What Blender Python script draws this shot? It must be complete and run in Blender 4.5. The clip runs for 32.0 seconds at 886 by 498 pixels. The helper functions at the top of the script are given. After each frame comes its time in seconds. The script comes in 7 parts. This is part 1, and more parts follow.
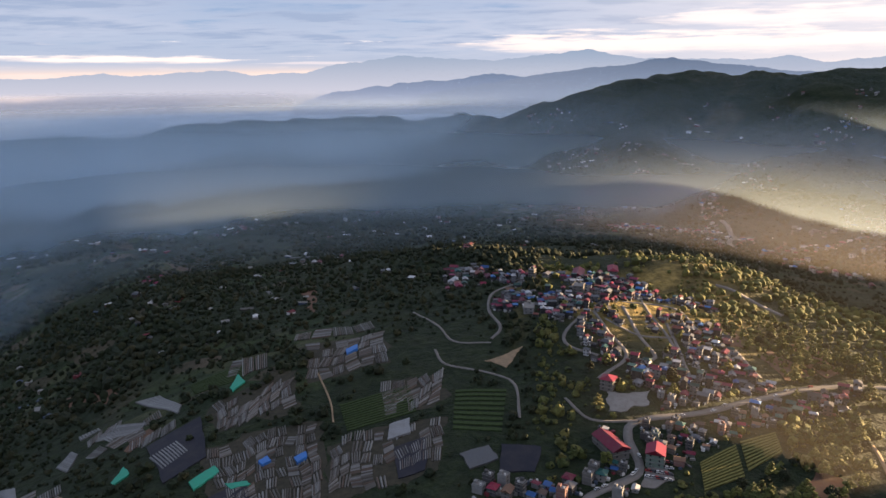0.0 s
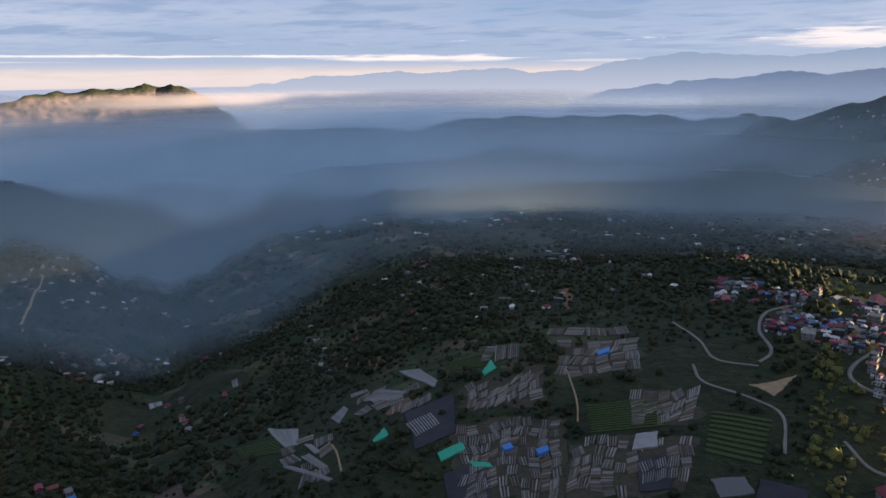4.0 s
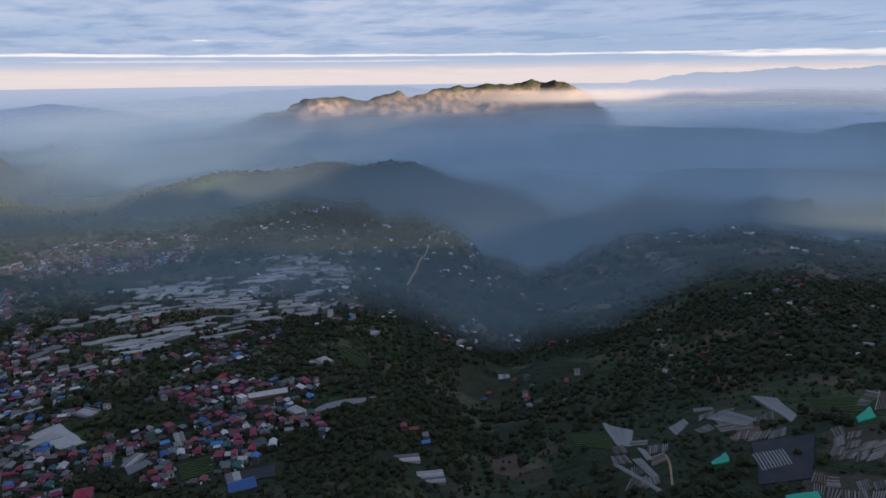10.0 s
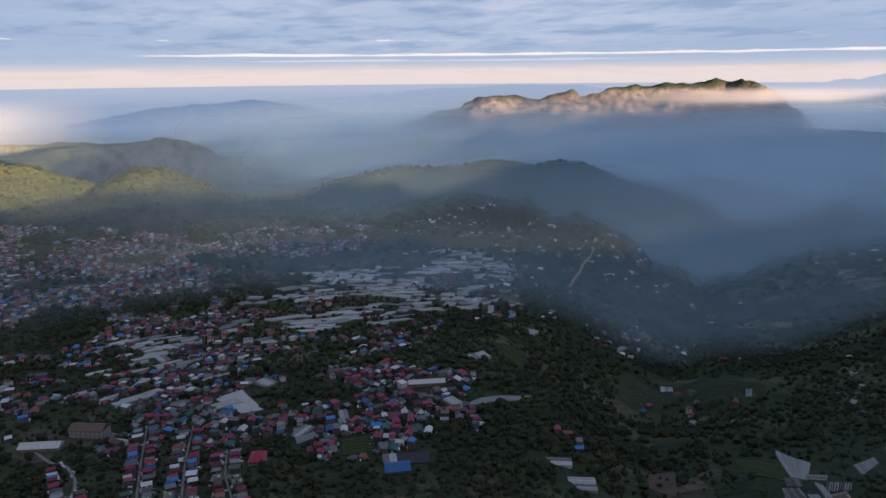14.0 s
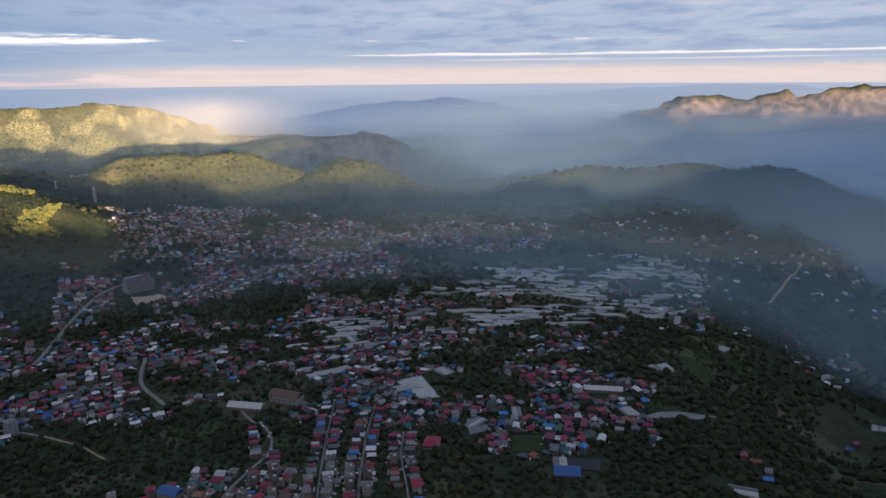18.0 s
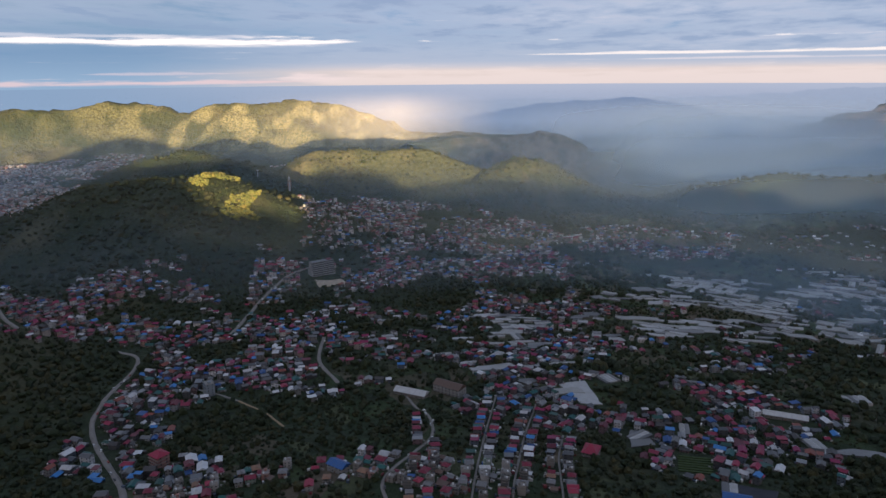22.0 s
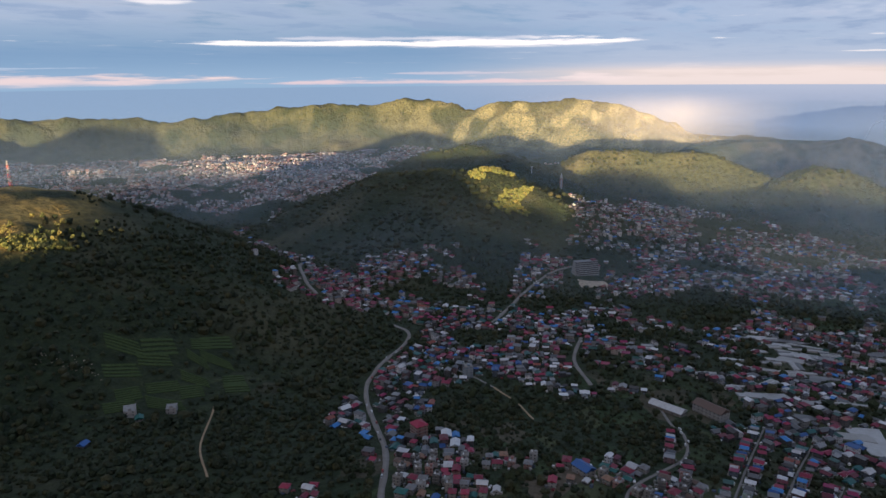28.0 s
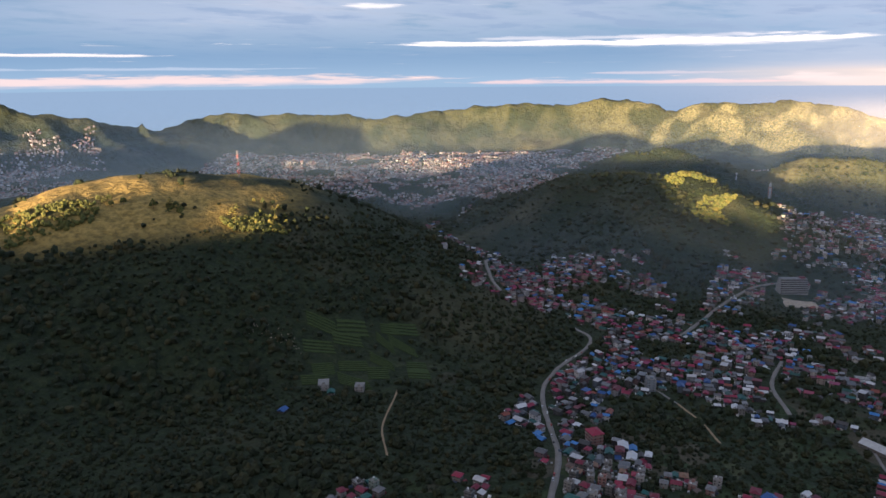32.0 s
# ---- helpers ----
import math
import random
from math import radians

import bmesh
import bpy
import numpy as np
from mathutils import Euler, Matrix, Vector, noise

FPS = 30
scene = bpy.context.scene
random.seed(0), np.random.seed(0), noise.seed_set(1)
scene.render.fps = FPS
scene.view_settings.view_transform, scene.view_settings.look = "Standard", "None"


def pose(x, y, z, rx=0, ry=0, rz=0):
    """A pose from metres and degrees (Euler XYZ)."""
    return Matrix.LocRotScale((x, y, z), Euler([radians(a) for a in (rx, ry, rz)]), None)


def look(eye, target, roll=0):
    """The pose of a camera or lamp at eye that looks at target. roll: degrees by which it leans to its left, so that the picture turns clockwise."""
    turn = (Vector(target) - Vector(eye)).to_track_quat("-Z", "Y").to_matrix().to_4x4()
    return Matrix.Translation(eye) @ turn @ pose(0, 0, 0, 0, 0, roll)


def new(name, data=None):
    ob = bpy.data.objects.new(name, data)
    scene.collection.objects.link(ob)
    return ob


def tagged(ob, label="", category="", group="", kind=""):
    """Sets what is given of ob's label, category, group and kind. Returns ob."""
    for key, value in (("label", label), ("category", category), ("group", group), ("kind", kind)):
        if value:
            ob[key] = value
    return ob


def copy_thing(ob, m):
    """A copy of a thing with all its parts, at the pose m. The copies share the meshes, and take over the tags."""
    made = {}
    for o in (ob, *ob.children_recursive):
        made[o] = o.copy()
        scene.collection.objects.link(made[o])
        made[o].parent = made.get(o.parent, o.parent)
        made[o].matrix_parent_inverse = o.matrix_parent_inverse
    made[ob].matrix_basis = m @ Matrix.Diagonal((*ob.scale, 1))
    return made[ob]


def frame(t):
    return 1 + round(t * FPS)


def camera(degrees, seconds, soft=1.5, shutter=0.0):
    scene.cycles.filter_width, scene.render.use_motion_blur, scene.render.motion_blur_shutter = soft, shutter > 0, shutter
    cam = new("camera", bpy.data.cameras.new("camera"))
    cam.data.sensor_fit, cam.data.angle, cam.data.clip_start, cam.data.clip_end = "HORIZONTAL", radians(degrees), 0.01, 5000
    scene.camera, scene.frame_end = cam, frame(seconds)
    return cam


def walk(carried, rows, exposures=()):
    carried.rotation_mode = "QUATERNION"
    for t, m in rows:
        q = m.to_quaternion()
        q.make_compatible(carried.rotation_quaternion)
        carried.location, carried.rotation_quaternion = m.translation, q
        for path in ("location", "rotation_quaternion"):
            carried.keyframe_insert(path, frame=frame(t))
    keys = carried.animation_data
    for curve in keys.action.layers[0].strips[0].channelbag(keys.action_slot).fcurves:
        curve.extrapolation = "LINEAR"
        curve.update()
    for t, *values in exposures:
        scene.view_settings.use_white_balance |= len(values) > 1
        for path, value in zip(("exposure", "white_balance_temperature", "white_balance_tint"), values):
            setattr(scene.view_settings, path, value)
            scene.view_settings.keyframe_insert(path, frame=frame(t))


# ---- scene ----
cam = camera(64.6, 32.0, soft=1.5)
# A drone hovers in one spot and turns to its left: seconds, heading (degrees left of the first view), tilt.
TURN = [
    (0.0, -0.00, 75.93), (0.5, 2.59, 75.92), (1.0, 5.23, 75.92), (1.5, 7.90, 75.91),
    (2.0, 10.55, 75.91), (2.5, 13.25, 75.91), (3.0, 16.04, 75.90), (3.5, 18.85, 75.90),
    (5.5, 30.36, 75.88), (6.0, 33.24, 75.88), (6.5, 36.13, 75.88), (7.0, 39.03, 75.87),
    (7.5, 41.73, 75.87), (8.0, 43.66, 75.87), (8.5, 45.70, 75.86), (9.0, 47.67, 75.86),
    (9.5, 49.49, 75.86), (10.0, 51.19, 75.86), (10.5, 52.89, 75.86), (11.0, 54.54, 75.85),
    (11.5, 56.15, 75.85), (12.0, 57.82, 75.85), (12.5, 59.46, 75.85), (13.0, 61.21, 75.85),
    (13.5, 63.04, 75.85), (14.0, 64.93, 75.85), (14.5, 66.80, 75.85), (16.5, 74.41, 75.85),
    (17.0, 76.39, 75.86), (17.5, 78.35, 75.86), (18.0, 80.32, 75.86), (18.5, 82.10, 75.86),
    (19.0, 83.88, 75.87), (19.5, 85.65, 75.87), (20.0, 87.47, 75.87), (20.5, 89.25, 75.88),
    (21.0, 91.03, 75.88), (21.5, 92.80, 75.89), (22.0, 94.57, 75.89), (22.5, 96.38, 75.90),
    (23.0, 98.17, 75.91), (23.5, 100.06, 75.91), (24.0, 101.91, 75.92), (24.5, 103.74, 75.93),
    (25.0, 105.59, 75.94), (25.5, 107.40, 75.95), (27.5, 114.78, 75.99), (28.0, 116.67, 76.00),
    (28.5, 118.63, 76.01), (29.0, 120.58, 76.02), (29.5, 122.50, 76.03), (30.0, 124.42, 76.05),
    (30.5, 126.34, 76.06), (31.0, 128.32, 76.07), (31.5, 130.25, 76.09), (32.0, 132.25, 76.10),
]
EYE = (0.0, 0.0, 300.0)
walk(cam, [(t, pose(*EYE, tilt, 0.48, yaw)) for t, yaw, tilt in TURN], [(0.0, 2.52, 6700, 19), (3.0, 2.38, 6350, 17), (9.0, 2.28, 6050, 15), (22.0, 2.26, 6300, 16), (28.0, 2.34, 6300, 16), (32.0, 2.54, 6400, 17)])

# ---------------------------------------------------------------- world, sun
SUN_BEARING, SUN_HEIGHT = -75.0, 3.0      # degrees: bearing left of the first view, height over the horizon


GLOW = 0.22                               # strength of the sky


def shader(tree, kind, x=0, y=0, **values):
    node = tree.nodes.new(kind)
    node.location = (x, y)
    for key, value in values.items():
        if key in node.inputs:
            node.inputs[key].default_value = value
    return node


def ramp(tree, source, stops, mode="LINEAR"):
    """A colour ramp over source; stops: (place, grey or rgb)."""
    node = tree.nodes.new("ShaderNodeValToRGB")
    node.color_ramp.interpolation = mode
    cells = node.color_ramp.elements
    while len(cells) < len(stops):
        cells.new(0.5)
    for cell, (at, c) in zip(cells, stops):
        cell.position = at
        cell.color = (c, c, c, 1) if isinstance(c, (int, float)) else (*c, 1)
    tree.links.new(source, node.inputs["Fac"])
    return node.outputs["Color"]


def maths(tree, op, a, b=None):
    node = tree.nodes.new("ShaderNodeMath")
    node.operation = op
    for slot, v in enumerate((a, b)):
        if v is None:
            continue
        if isinstance(v, (int, float)):
            node.inputs[slot].default_value = v
        else:
            tree.links.new(v, node.inputs[slot])
    return node.outputs[0]


def blend(tree, factor, a, b, mode="MIX"):
    node = tree.nodes.new("ShaderNodeMix")
    node.data_type, node.blend_type = "RGBA", mode
    for slot, v in ((0, factor), (6, a), (7, b)):
        if isinstance(v, (int, float)):
            node.inputs[slot].default_value = v
        elif isinstance(v, tuple):
            node.inputs[slot].default_value = (*v, 1)
        else:
            tree.links.new(v, node.inputs[slot])
    return node.outputs[2]


def noise_of(tree, vector, scale, detail=4.0, rough=0.55, warp=0.0):
    node = shader(tree, "ShaderNodeTexNoise", Scale=scale, Detail=detail, Roughness=rough, Distortion=warp)
    if vector is not None:
        tree.links.new(vector, node.inputs["Vector"])
    return node.outputs["Fac"]


def build_world():
    world = bpy.data.worlds.new("sky")
    scene.world = world
    world.use_nodes = True
    tree = world.node_tree
    tree.nodes.clear()
    out = tree.nodes.new("ShaderNodeOutputWorld")
    back = tree.nodes.new("ShaderNodeBackground")
    tree.links.new(back.outputs[0], out.inputs[0])
    sky = tree.nodes.new("ShaderNodeTexSky")
    sky.sky_type, sky.sun_disc = "NISHITA", False
    sky.sun_elevation, sky.sun_rotation = radians(SUN_HEIGHT), radians(-SUN_BEARING)
    sky.altitude, sky.air_density, sky.dust_density = 1500, 1.0, 2.0
    clear = blend(tree, 1.0, sky.outputs[0], (0.10, 0.10, 0.10), "MULTIPLY")
    where = tree.nodes.new("ShaderNodeTexCoord").outputs["Generated"]
    split = tree.nodes.new("ShaderNodeSeparateXYZ")
    tree.links.new(where, split.inputs[0])
    up = split.outputs["Z"]
    # the deck of cloud over the place, drawn out by distance
    deep = maths(tree, "ADD", maths(tree, "MAXIMUM", up, 0.0), 0.06)
    flat = tree.nodes.new("ShaderNodeCombineXYZ")
    tree.links.new(maths(tree, "DIVIDE", split.outputs["X"], deep), flat.inputs[0])
    tree.links.new(maths(tree, "DIVIDE", split.outputs["Y"], deep), flat.inputs[1])
    turn = tree.nodes.new("ShaderNodeMapping")
    turn.inputs["Rotation"].default_value = (0, 0, radians(20))
    turn.inputs["Scale"].default_value = (1.1, 1.5, 1)
    tree.links.new(flat.outputs[0], turn.inputs[0])
    puffs = noise_of(tree, turn.outputs[0], 0.85, 7, 0.58, 0.1)
    broad = noise_of(tree, flat.outputs[0], 0.16, 3, 0.5)
    thick = ramp(tree, maths(tree, "ADD", maths(tree, "MULTIPLY", puffs, 0.65), maths(tree, "MULTIPLY", broad, 0.5)),
                 [(0.42, 0.0), (0.64, 1.0)], "EASE")
    thick = maths(tree, "MULTIPLY", thick, ramp(tree, up, [(0.016, 0.0), (0.042, 1.0)]))
    shade = ramp(tree, puffs, [(0.34, (0.74, 0.71, 0.74)), (0.47, (0.47, 0.54, 0.645)), (0.62, (0.30, 0.39, 0.53))])
    near = tree.nodes.new("ShaderNodeVectorMath")
    near.operation = "DOT_PRODUCT"
    near.inputs[1].default_value = (-math.sin(radians(SUN_BEARING)), math.cos(radians(SUN_BEARING)), 0.07)
    tree.links.new(where, near.inputs[0])
    # bearing left of the first view and height over the horizon, in degrees
    side = maths(tree, "MULTIPLY", maths(tree, "ARCTAN2", maths(tree, "MULTIPLY", split.outputs["X"], -1.0), split.outputs["Y"]), 57.3)
    rise = maths(tree, "MULTIPLY", up, 57.3)
    sheet = tree.nodes.new("ShaderNodeCombineXYZ")
    tree.links.new(maths(tree, "MULTIPLY", side, 0.22), sheet.inputs[0])
    tree.links.new(maths(tree, "MULTIPLY", rise, 2.6), sheet.inputs[1])
    torn = noise_of(tree, sheet.outputs[0], 1.0, 5, 0.6)
    wave = maths(tree, "MULTIPLY", maths(tree, "SUBTRACT", torn, 0.5), 0.55)
    tall = maths(tree, "ADD", rise, wave)
    # clear air below the deck: cream over the lowland, blue over the sea
    low_air = ramp(tree, maths(tree, "ADD", maths(tree, "MULTIPLY", rise, 0.125), 0.25),
                   [(0.0, (0.72, 0.63, 0.64)), (0.16, (0.80, 0.70, 0.645)), (0.27, (0.83, 0.72, 0.655)), (0.315, (0.60, 0.62, 0.68)), (0.36, (0.45, 0.54, 0.67)), (0.62, (0.29, 0.43, 0.62)), (1.0, (0.24, 0.38, 0.59))])
    sea_air = ramp(tree, maths(tree, "ADD", maths(tree, "MULTIPLY", rise, 0.125), 0.25),
                   [(0.0, (0.26, 0.43, 0.60)), (0.2, (0.30, 0.47, 0.64)), (0.45, (0.17, 0.33, 0.53)), (0.62, (0.20, 0.35, 0.53)), (1.0, (0.25, 0.37, 0.53))])
    turned_to = ramp(tree, maths(tree, "ADD", maths(tree, "DIVIDE", side, 200.0), maths(tree, "MULTIPLY", wave, 0.05)), [(0.495, 0.0), (0.60, 1.0)], "EASE")
    air = blend(tree, 0.12, blend(tree, turned_to, low_air, sea_air), clear)
    bare = maths(tree, "SUBTRACT", 1.0, maths(tree, "MULTIPLY", turned_to, ramp(tree, maths(tree, "MULTIPLY", tall, 0.15), [(0.36, 0.75), (0.66, 0.15)])))
    thick = maths(tree, "MULTIPLY", thick, maths(tree, "MULTIPLY", bare, ramp(tree, maths(tree, "MULTIPLY", tall, 0.25), [(0.10, 0.0), (0.30, 1.0)])))
    over = blend(tree, maths(tree, "MULTIPLY", thick, 0.85), air, shade)

    def streak(sky_, b0, b1, soft, low, high, colour, strength):
        """A long lit cloud between two bearings and two heights, with torn edges."""
        ends = maths(tree, "MULTIPLY", ramp(tree, maths(tree, "DIVIDE", maths(tree, "SUBTRACT", side, b0), soft * 2), [(0.0, 0.0), (0.5, 1.0)], "EASE"),
                     ramp(tree, maths(tree, "DIVIDE", maths(tree, "SUBTRACT", b1, side), soft * 2), [(0.0, 0.0), (0.5, 1.0)], "EASE"))
        off = maths(tree, "DIVIDE", maths(tree, "ABSOLUTE", maths(tree, "SUBTRACT", maths(tree, "ADD", rise, maths(tree, "MULTIPLY", wave, high - low)), (low + high) / 2)), (high - low) / 2)
        off = maths(tree, "ADD", off, maths(tree, "MULTIPLY", maths(tree, "SUBTRACT", torn, 0.46), 2.6))
        body = ramp(tree, maths(tree, "DIVIDE", maths(tree, "ADD", off, maths(tree, "MULTIPLY", maths(tree, "SUBTRACT", 1.0, ends), 1.2)), 2.0), [(0.12, 1.0), (0.60, 0.0)], "EASE")
        return blend(tree, maths(tree, "MULTIPLY", body, strength), sky_, colour)

    for cloud in ((-14, 112, 12.0, -1.3, 0.40, (0.88, 0.76, 0.69), 0.4), (26, 92, 9.0, 1.22, 1.48, (1.0, 0.92, 0.84), 0.9), (46, 88, 12.0, 0.82, 1.02, (0.80, 0.74, 0.73), 0.6),
                  (12, 35, 7.0, 0.85, 1.42, (1.0, 0.90, 0.80), 0.9), (-16, 20, 12.0, 0.7, 1.0, (0.90, 0.80, 0.76), 0.5), (-40, 2, 10.0, 1.2, 3.1, (1.05, 0.93, 0.82), 0.8),
                  (-40, -12, 9.0, 3.0, 4.6, (1.05, 0.95, 0.86), 0.65), (99.5, 124, 6.0, 2.00, 2.76, (1.15, 1.06, 0.97), 1.0), (112, 138, 5.0, 2.12, 2.62, (1.15, 1.06, 0.97), 0.95),
                  (104, 134, 8.0, 2.55, 2.95, (0.74, 0.74, 0.78), 0.6), (134, 141, 3.0, 5.0, 5.5, (1.0, 0.95, 0.9), 0.7), (150, 172, 7.0, 1.45, 1.72, (1.0, 0.92, 0.86), 0.85),
                  (101, 136, 9.0, -0.75, -0.35, (0.82, 0.62, 0.60), 0.75), (128, 178, 14.0, -0.72, 0.24, (0.88, 0.68, 0.62), 0.8), (108, 124, 6.0, -0.05, 0.25, (0.72, 0.62, 0.65), 0.55),
                  (98, 111, 8.0, -0.9, 0.30, (0.90, 0.75, 0.70), 0.6), (138, 178, 12.0, 0.5, 0.75, (0.55, 0.62, 0.72), 0.5)):
        over = streak(over, *cloud)
    # paler towards the hidden sun
    over = blend(tree, ramp(tree, near.outputs["Value"], [(0.35, 0.0), (0.95, 0.7)]), over, (1.0, 0.91, 0.83))
    over = blend(tree, ramp(tree, near.outputs["Value"], [(0.86, 0.0), (1.0, 1.0)]), over, (1.4, 1.12, 0.92))
    tree.links.new(over, back.inputs["Color"])
    back.inputs["Strength"].default_value = GLOW
    sun = new("sun", bpy.data.lights.new("sun", "SUN"))
    sun.data.energy, sun.data.color, sun.data.angle = 5.0, (1.0, 0.73, 0.40), radians(0.6)
    b, h = radians(SUN_BEARING), radians(SUN_HEIGHT)
    toward = Vector((-math.sin(b) * math.cos(h), math.cos(b) * math.cos(h), math.sin(h)))
    sun.matrix_world = look(toward * 100, (0, 0, 0))
    tagged(sun, "low golden morning sun behind an added, unseen ridge", "sun", kind="structure")


build_world()

# ---------------------------------------------------------------- materials
def material(name, roughness=0.8):
    m = bpy.data.materials.new(name)
    m.use_nodes = True
    tree = m.node_tree
    base = tree.nodes["Principled BSDF"]
    base.inputs["Roughness"].default_value = roughness
    base.inputs["Specular IOR Level"].default_value = 0.25
    return m, tree, base


def place(tree):
    return tree.nodes.new("ShaderNodeTexCoord").outputs["Object"]


def bumped(tree, base, height, distance, strength=0.6):
    node = shader(tree, "ShaderNodeBump", Strength=strength, Distance=distance)
    tree.links.new(height, node.inputs["Height"])
    tree.links.new(node.outputs[0], base.inputs["Normal"])


def ground_material():
    m, tree, base = material("hillside", 0.95)
    at = place(tree)
    fine = noise_of(tree, at, 0.11, 6, 0.65)
    mid = noise_of(tree, at, 0.022, 5, 0.6)
    wide = noise_of(tree, at, 0.004, 4, 0.55)
    wood = ramp(tree, fine, [(0.30, (0.007, 0.012, 0.006)), (0.55, (0.016, 0.026, 0.011)), (0.75, (0.030, 0.042, 0.017))])
    scrub = ramp(tree, fine, [(0.30, (0.010, 0.017, 0.008)), (0.6, (0.023, 0.032, 0.013)), (0.8, (0.045, 0.043, 0.022))])
    tone = blend(tree, ramp(tree, mid, [(0.46, 0.0), (0.62, 1.0)]), wood, scrub)
    tone = blend(tree, ramp(tree, wide, [(0.56, 0.0), (0.72, 0.5)]), tone, (0.10, 0.085, 0.05))
    for name, low, high in (("meadow", (0.15, 0.108, 0.032), (0.34, 0.235, 0.072)), ("rock", (0.036, 0.032, 0.036), (0.165, 0.122, 0.118)), ("dry_sunlit", (0.050, 0.055, 0.026), (0.20, 0.185, 0.100))):
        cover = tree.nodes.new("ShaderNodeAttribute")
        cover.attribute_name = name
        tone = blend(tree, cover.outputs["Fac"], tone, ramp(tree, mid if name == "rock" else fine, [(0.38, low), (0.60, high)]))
    # small fields: green, olive, fallow and bare earth
    warp = tree.nodes.new("ShaderNodeMapping")
    warp.inputs["Scale"].default_value = (0.024, 0.040, 0.0)
    warp.inputs["Rotation"].default_value = (0, 0, 0.7)
    tree.links.new(at, warp.inputs[0])
    cells = shader(tree, "ShaderNodeTexVoronoi", Scale=1.0, Randomness=0.9)
    tree.links.new(warp.outputs[0], cells.inputs["Vector"])
    grey = tree.nodes.new("ShaderNodeSeparateColor")
    tree.links.new(cells.outputs["Color"], grey.inputs[0])
    crop = ramp(tree, grey.outputs[0], [(0.0, (0.018, 0.032, 0.013)), (0.3, (0.040, 0.058, 0.022)), (0.5, (0.070, 0.078, 0.038)), (0.68, (0.085, 0.070, 0.048)), (0.82, (0.028, 0.048, 0.018)), (0.93, (0.13, 0.098, 0.072))], "CONSTANT")
    crop = blend(tree, 0.6, crop, ramp(tree, fine, [(0.3, 0.35), (0.7, 1.25)]), "MULTIPLY")
    cover = tree.nodes.new("ShaderNodeAttribute")
    cover.attribute_name = "fields"
    tone = blend(tree, maths(tree, "MULTIPLY", cover.outputs["Fac"], ramp(tree, grey.outputs[1], [(0.25, 0.0), (0.3, 0.9)])), tone, crop)
    tree.links.new(tone, base.inputs["Base Color"])
    bumped(tree, base, maths(tree, "ADD", fine, maths(tree, "MULTIPLY", mid, 4.0)), 6.0, 0.8)
    return m


def far_haze_glow(high, low, z0, z1, sea=None):
    """Plain distance that glows, with haze painted in: its tone goes from the foot to the skyline."""
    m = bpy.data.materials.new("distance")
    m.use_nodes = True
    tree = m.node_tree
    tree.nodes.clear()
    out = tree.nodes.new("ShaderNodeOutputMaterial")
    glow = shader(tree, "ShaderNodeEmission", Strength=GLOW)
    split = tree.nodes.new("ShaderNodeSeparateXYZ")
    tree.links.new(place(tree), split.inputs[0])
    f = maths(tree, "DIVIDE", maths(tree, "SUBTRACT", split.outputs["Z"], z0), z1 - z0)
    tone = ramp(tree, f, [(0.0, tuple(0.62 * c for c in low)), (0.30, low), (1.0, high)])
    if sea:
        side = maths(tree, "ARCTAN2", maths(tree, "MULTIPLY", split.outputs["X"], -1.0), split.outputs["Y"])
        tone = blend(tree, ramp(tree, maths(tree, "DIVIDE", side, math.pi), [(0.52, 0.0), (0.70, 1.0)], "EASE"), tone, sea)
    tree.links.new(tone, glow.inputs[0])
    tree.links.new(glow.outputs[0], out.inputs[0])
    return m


def mist_material(low, top, thick, lit, colour):
    m = bpy.data.materials.new("haze")
    m.use_nodes = True
    tree = m.node_tree
    tree.nodes.clear()
    out = tree.nodes.new("ShaderNodeOutputMaterial")
    clear = tree.nodes.new("ShaderNodeBsdfTransparent")
    front = shader(tree, "ShaderNodeBsdfDiffuse", Color=colour)
    back = shader(tree, "ShaderNodeBsdfTranslucent", Color=colour)
    both = shader(tree, "ShaderNodeMixShader", Fac=1 - lit)
    tree.links.new(front.outputs[0], both.inputs[1])
    tree.links.new(back.outputs[0], both.inputs[2])
    at = place(tree)
    split = tree.nodes.new("ShaderNodeSeparateXYZ")
    tree.links.new(at, split.inputs[0])
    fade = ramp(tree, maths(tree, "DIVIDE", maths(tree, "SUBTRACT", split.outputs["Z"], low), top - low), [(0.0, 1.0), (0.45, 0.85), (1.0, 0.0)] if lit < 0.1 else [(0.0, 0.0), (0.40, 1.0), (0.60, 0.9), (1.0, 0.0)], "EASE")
    drift = ramp(tree, noise_of(tree, at, 0.0016, 3, 0.5), [(0.3, 0.78), (0.7, 1.0)])
    mix = tree.nodes.new("ShaderNodeMixShader")
    reach = tree.nodes.new("ShaderNodeAttribute")
    reach.attribute_name = "reach"
    tree.links.new(maths(tree, "MULTIPLY", maths(tree, "MULTIPLY", fade, drift), maths(tree, "MULTIPLY", reach.outputs["Fac"], thick)), mix.inputs[0])
    tree.links.new(clear.outputs[0], mix.inputs[1])
    tree.links.new(both.outputs[0], mix.inputs[2])
    tree.links.new(mix.outputs[0], out.inputs[0])
    return m


def pick(tree, each):
    """A number of its own for each object, or for each loose piece of a mesh."""
    if each == "object":
        return tree.nodes.new("ShaderNodeObjectInfo").outputs["Random"]
    return tree.nodes.new("ShaderNodeNewGeometry").outputs["Random Per Island"]


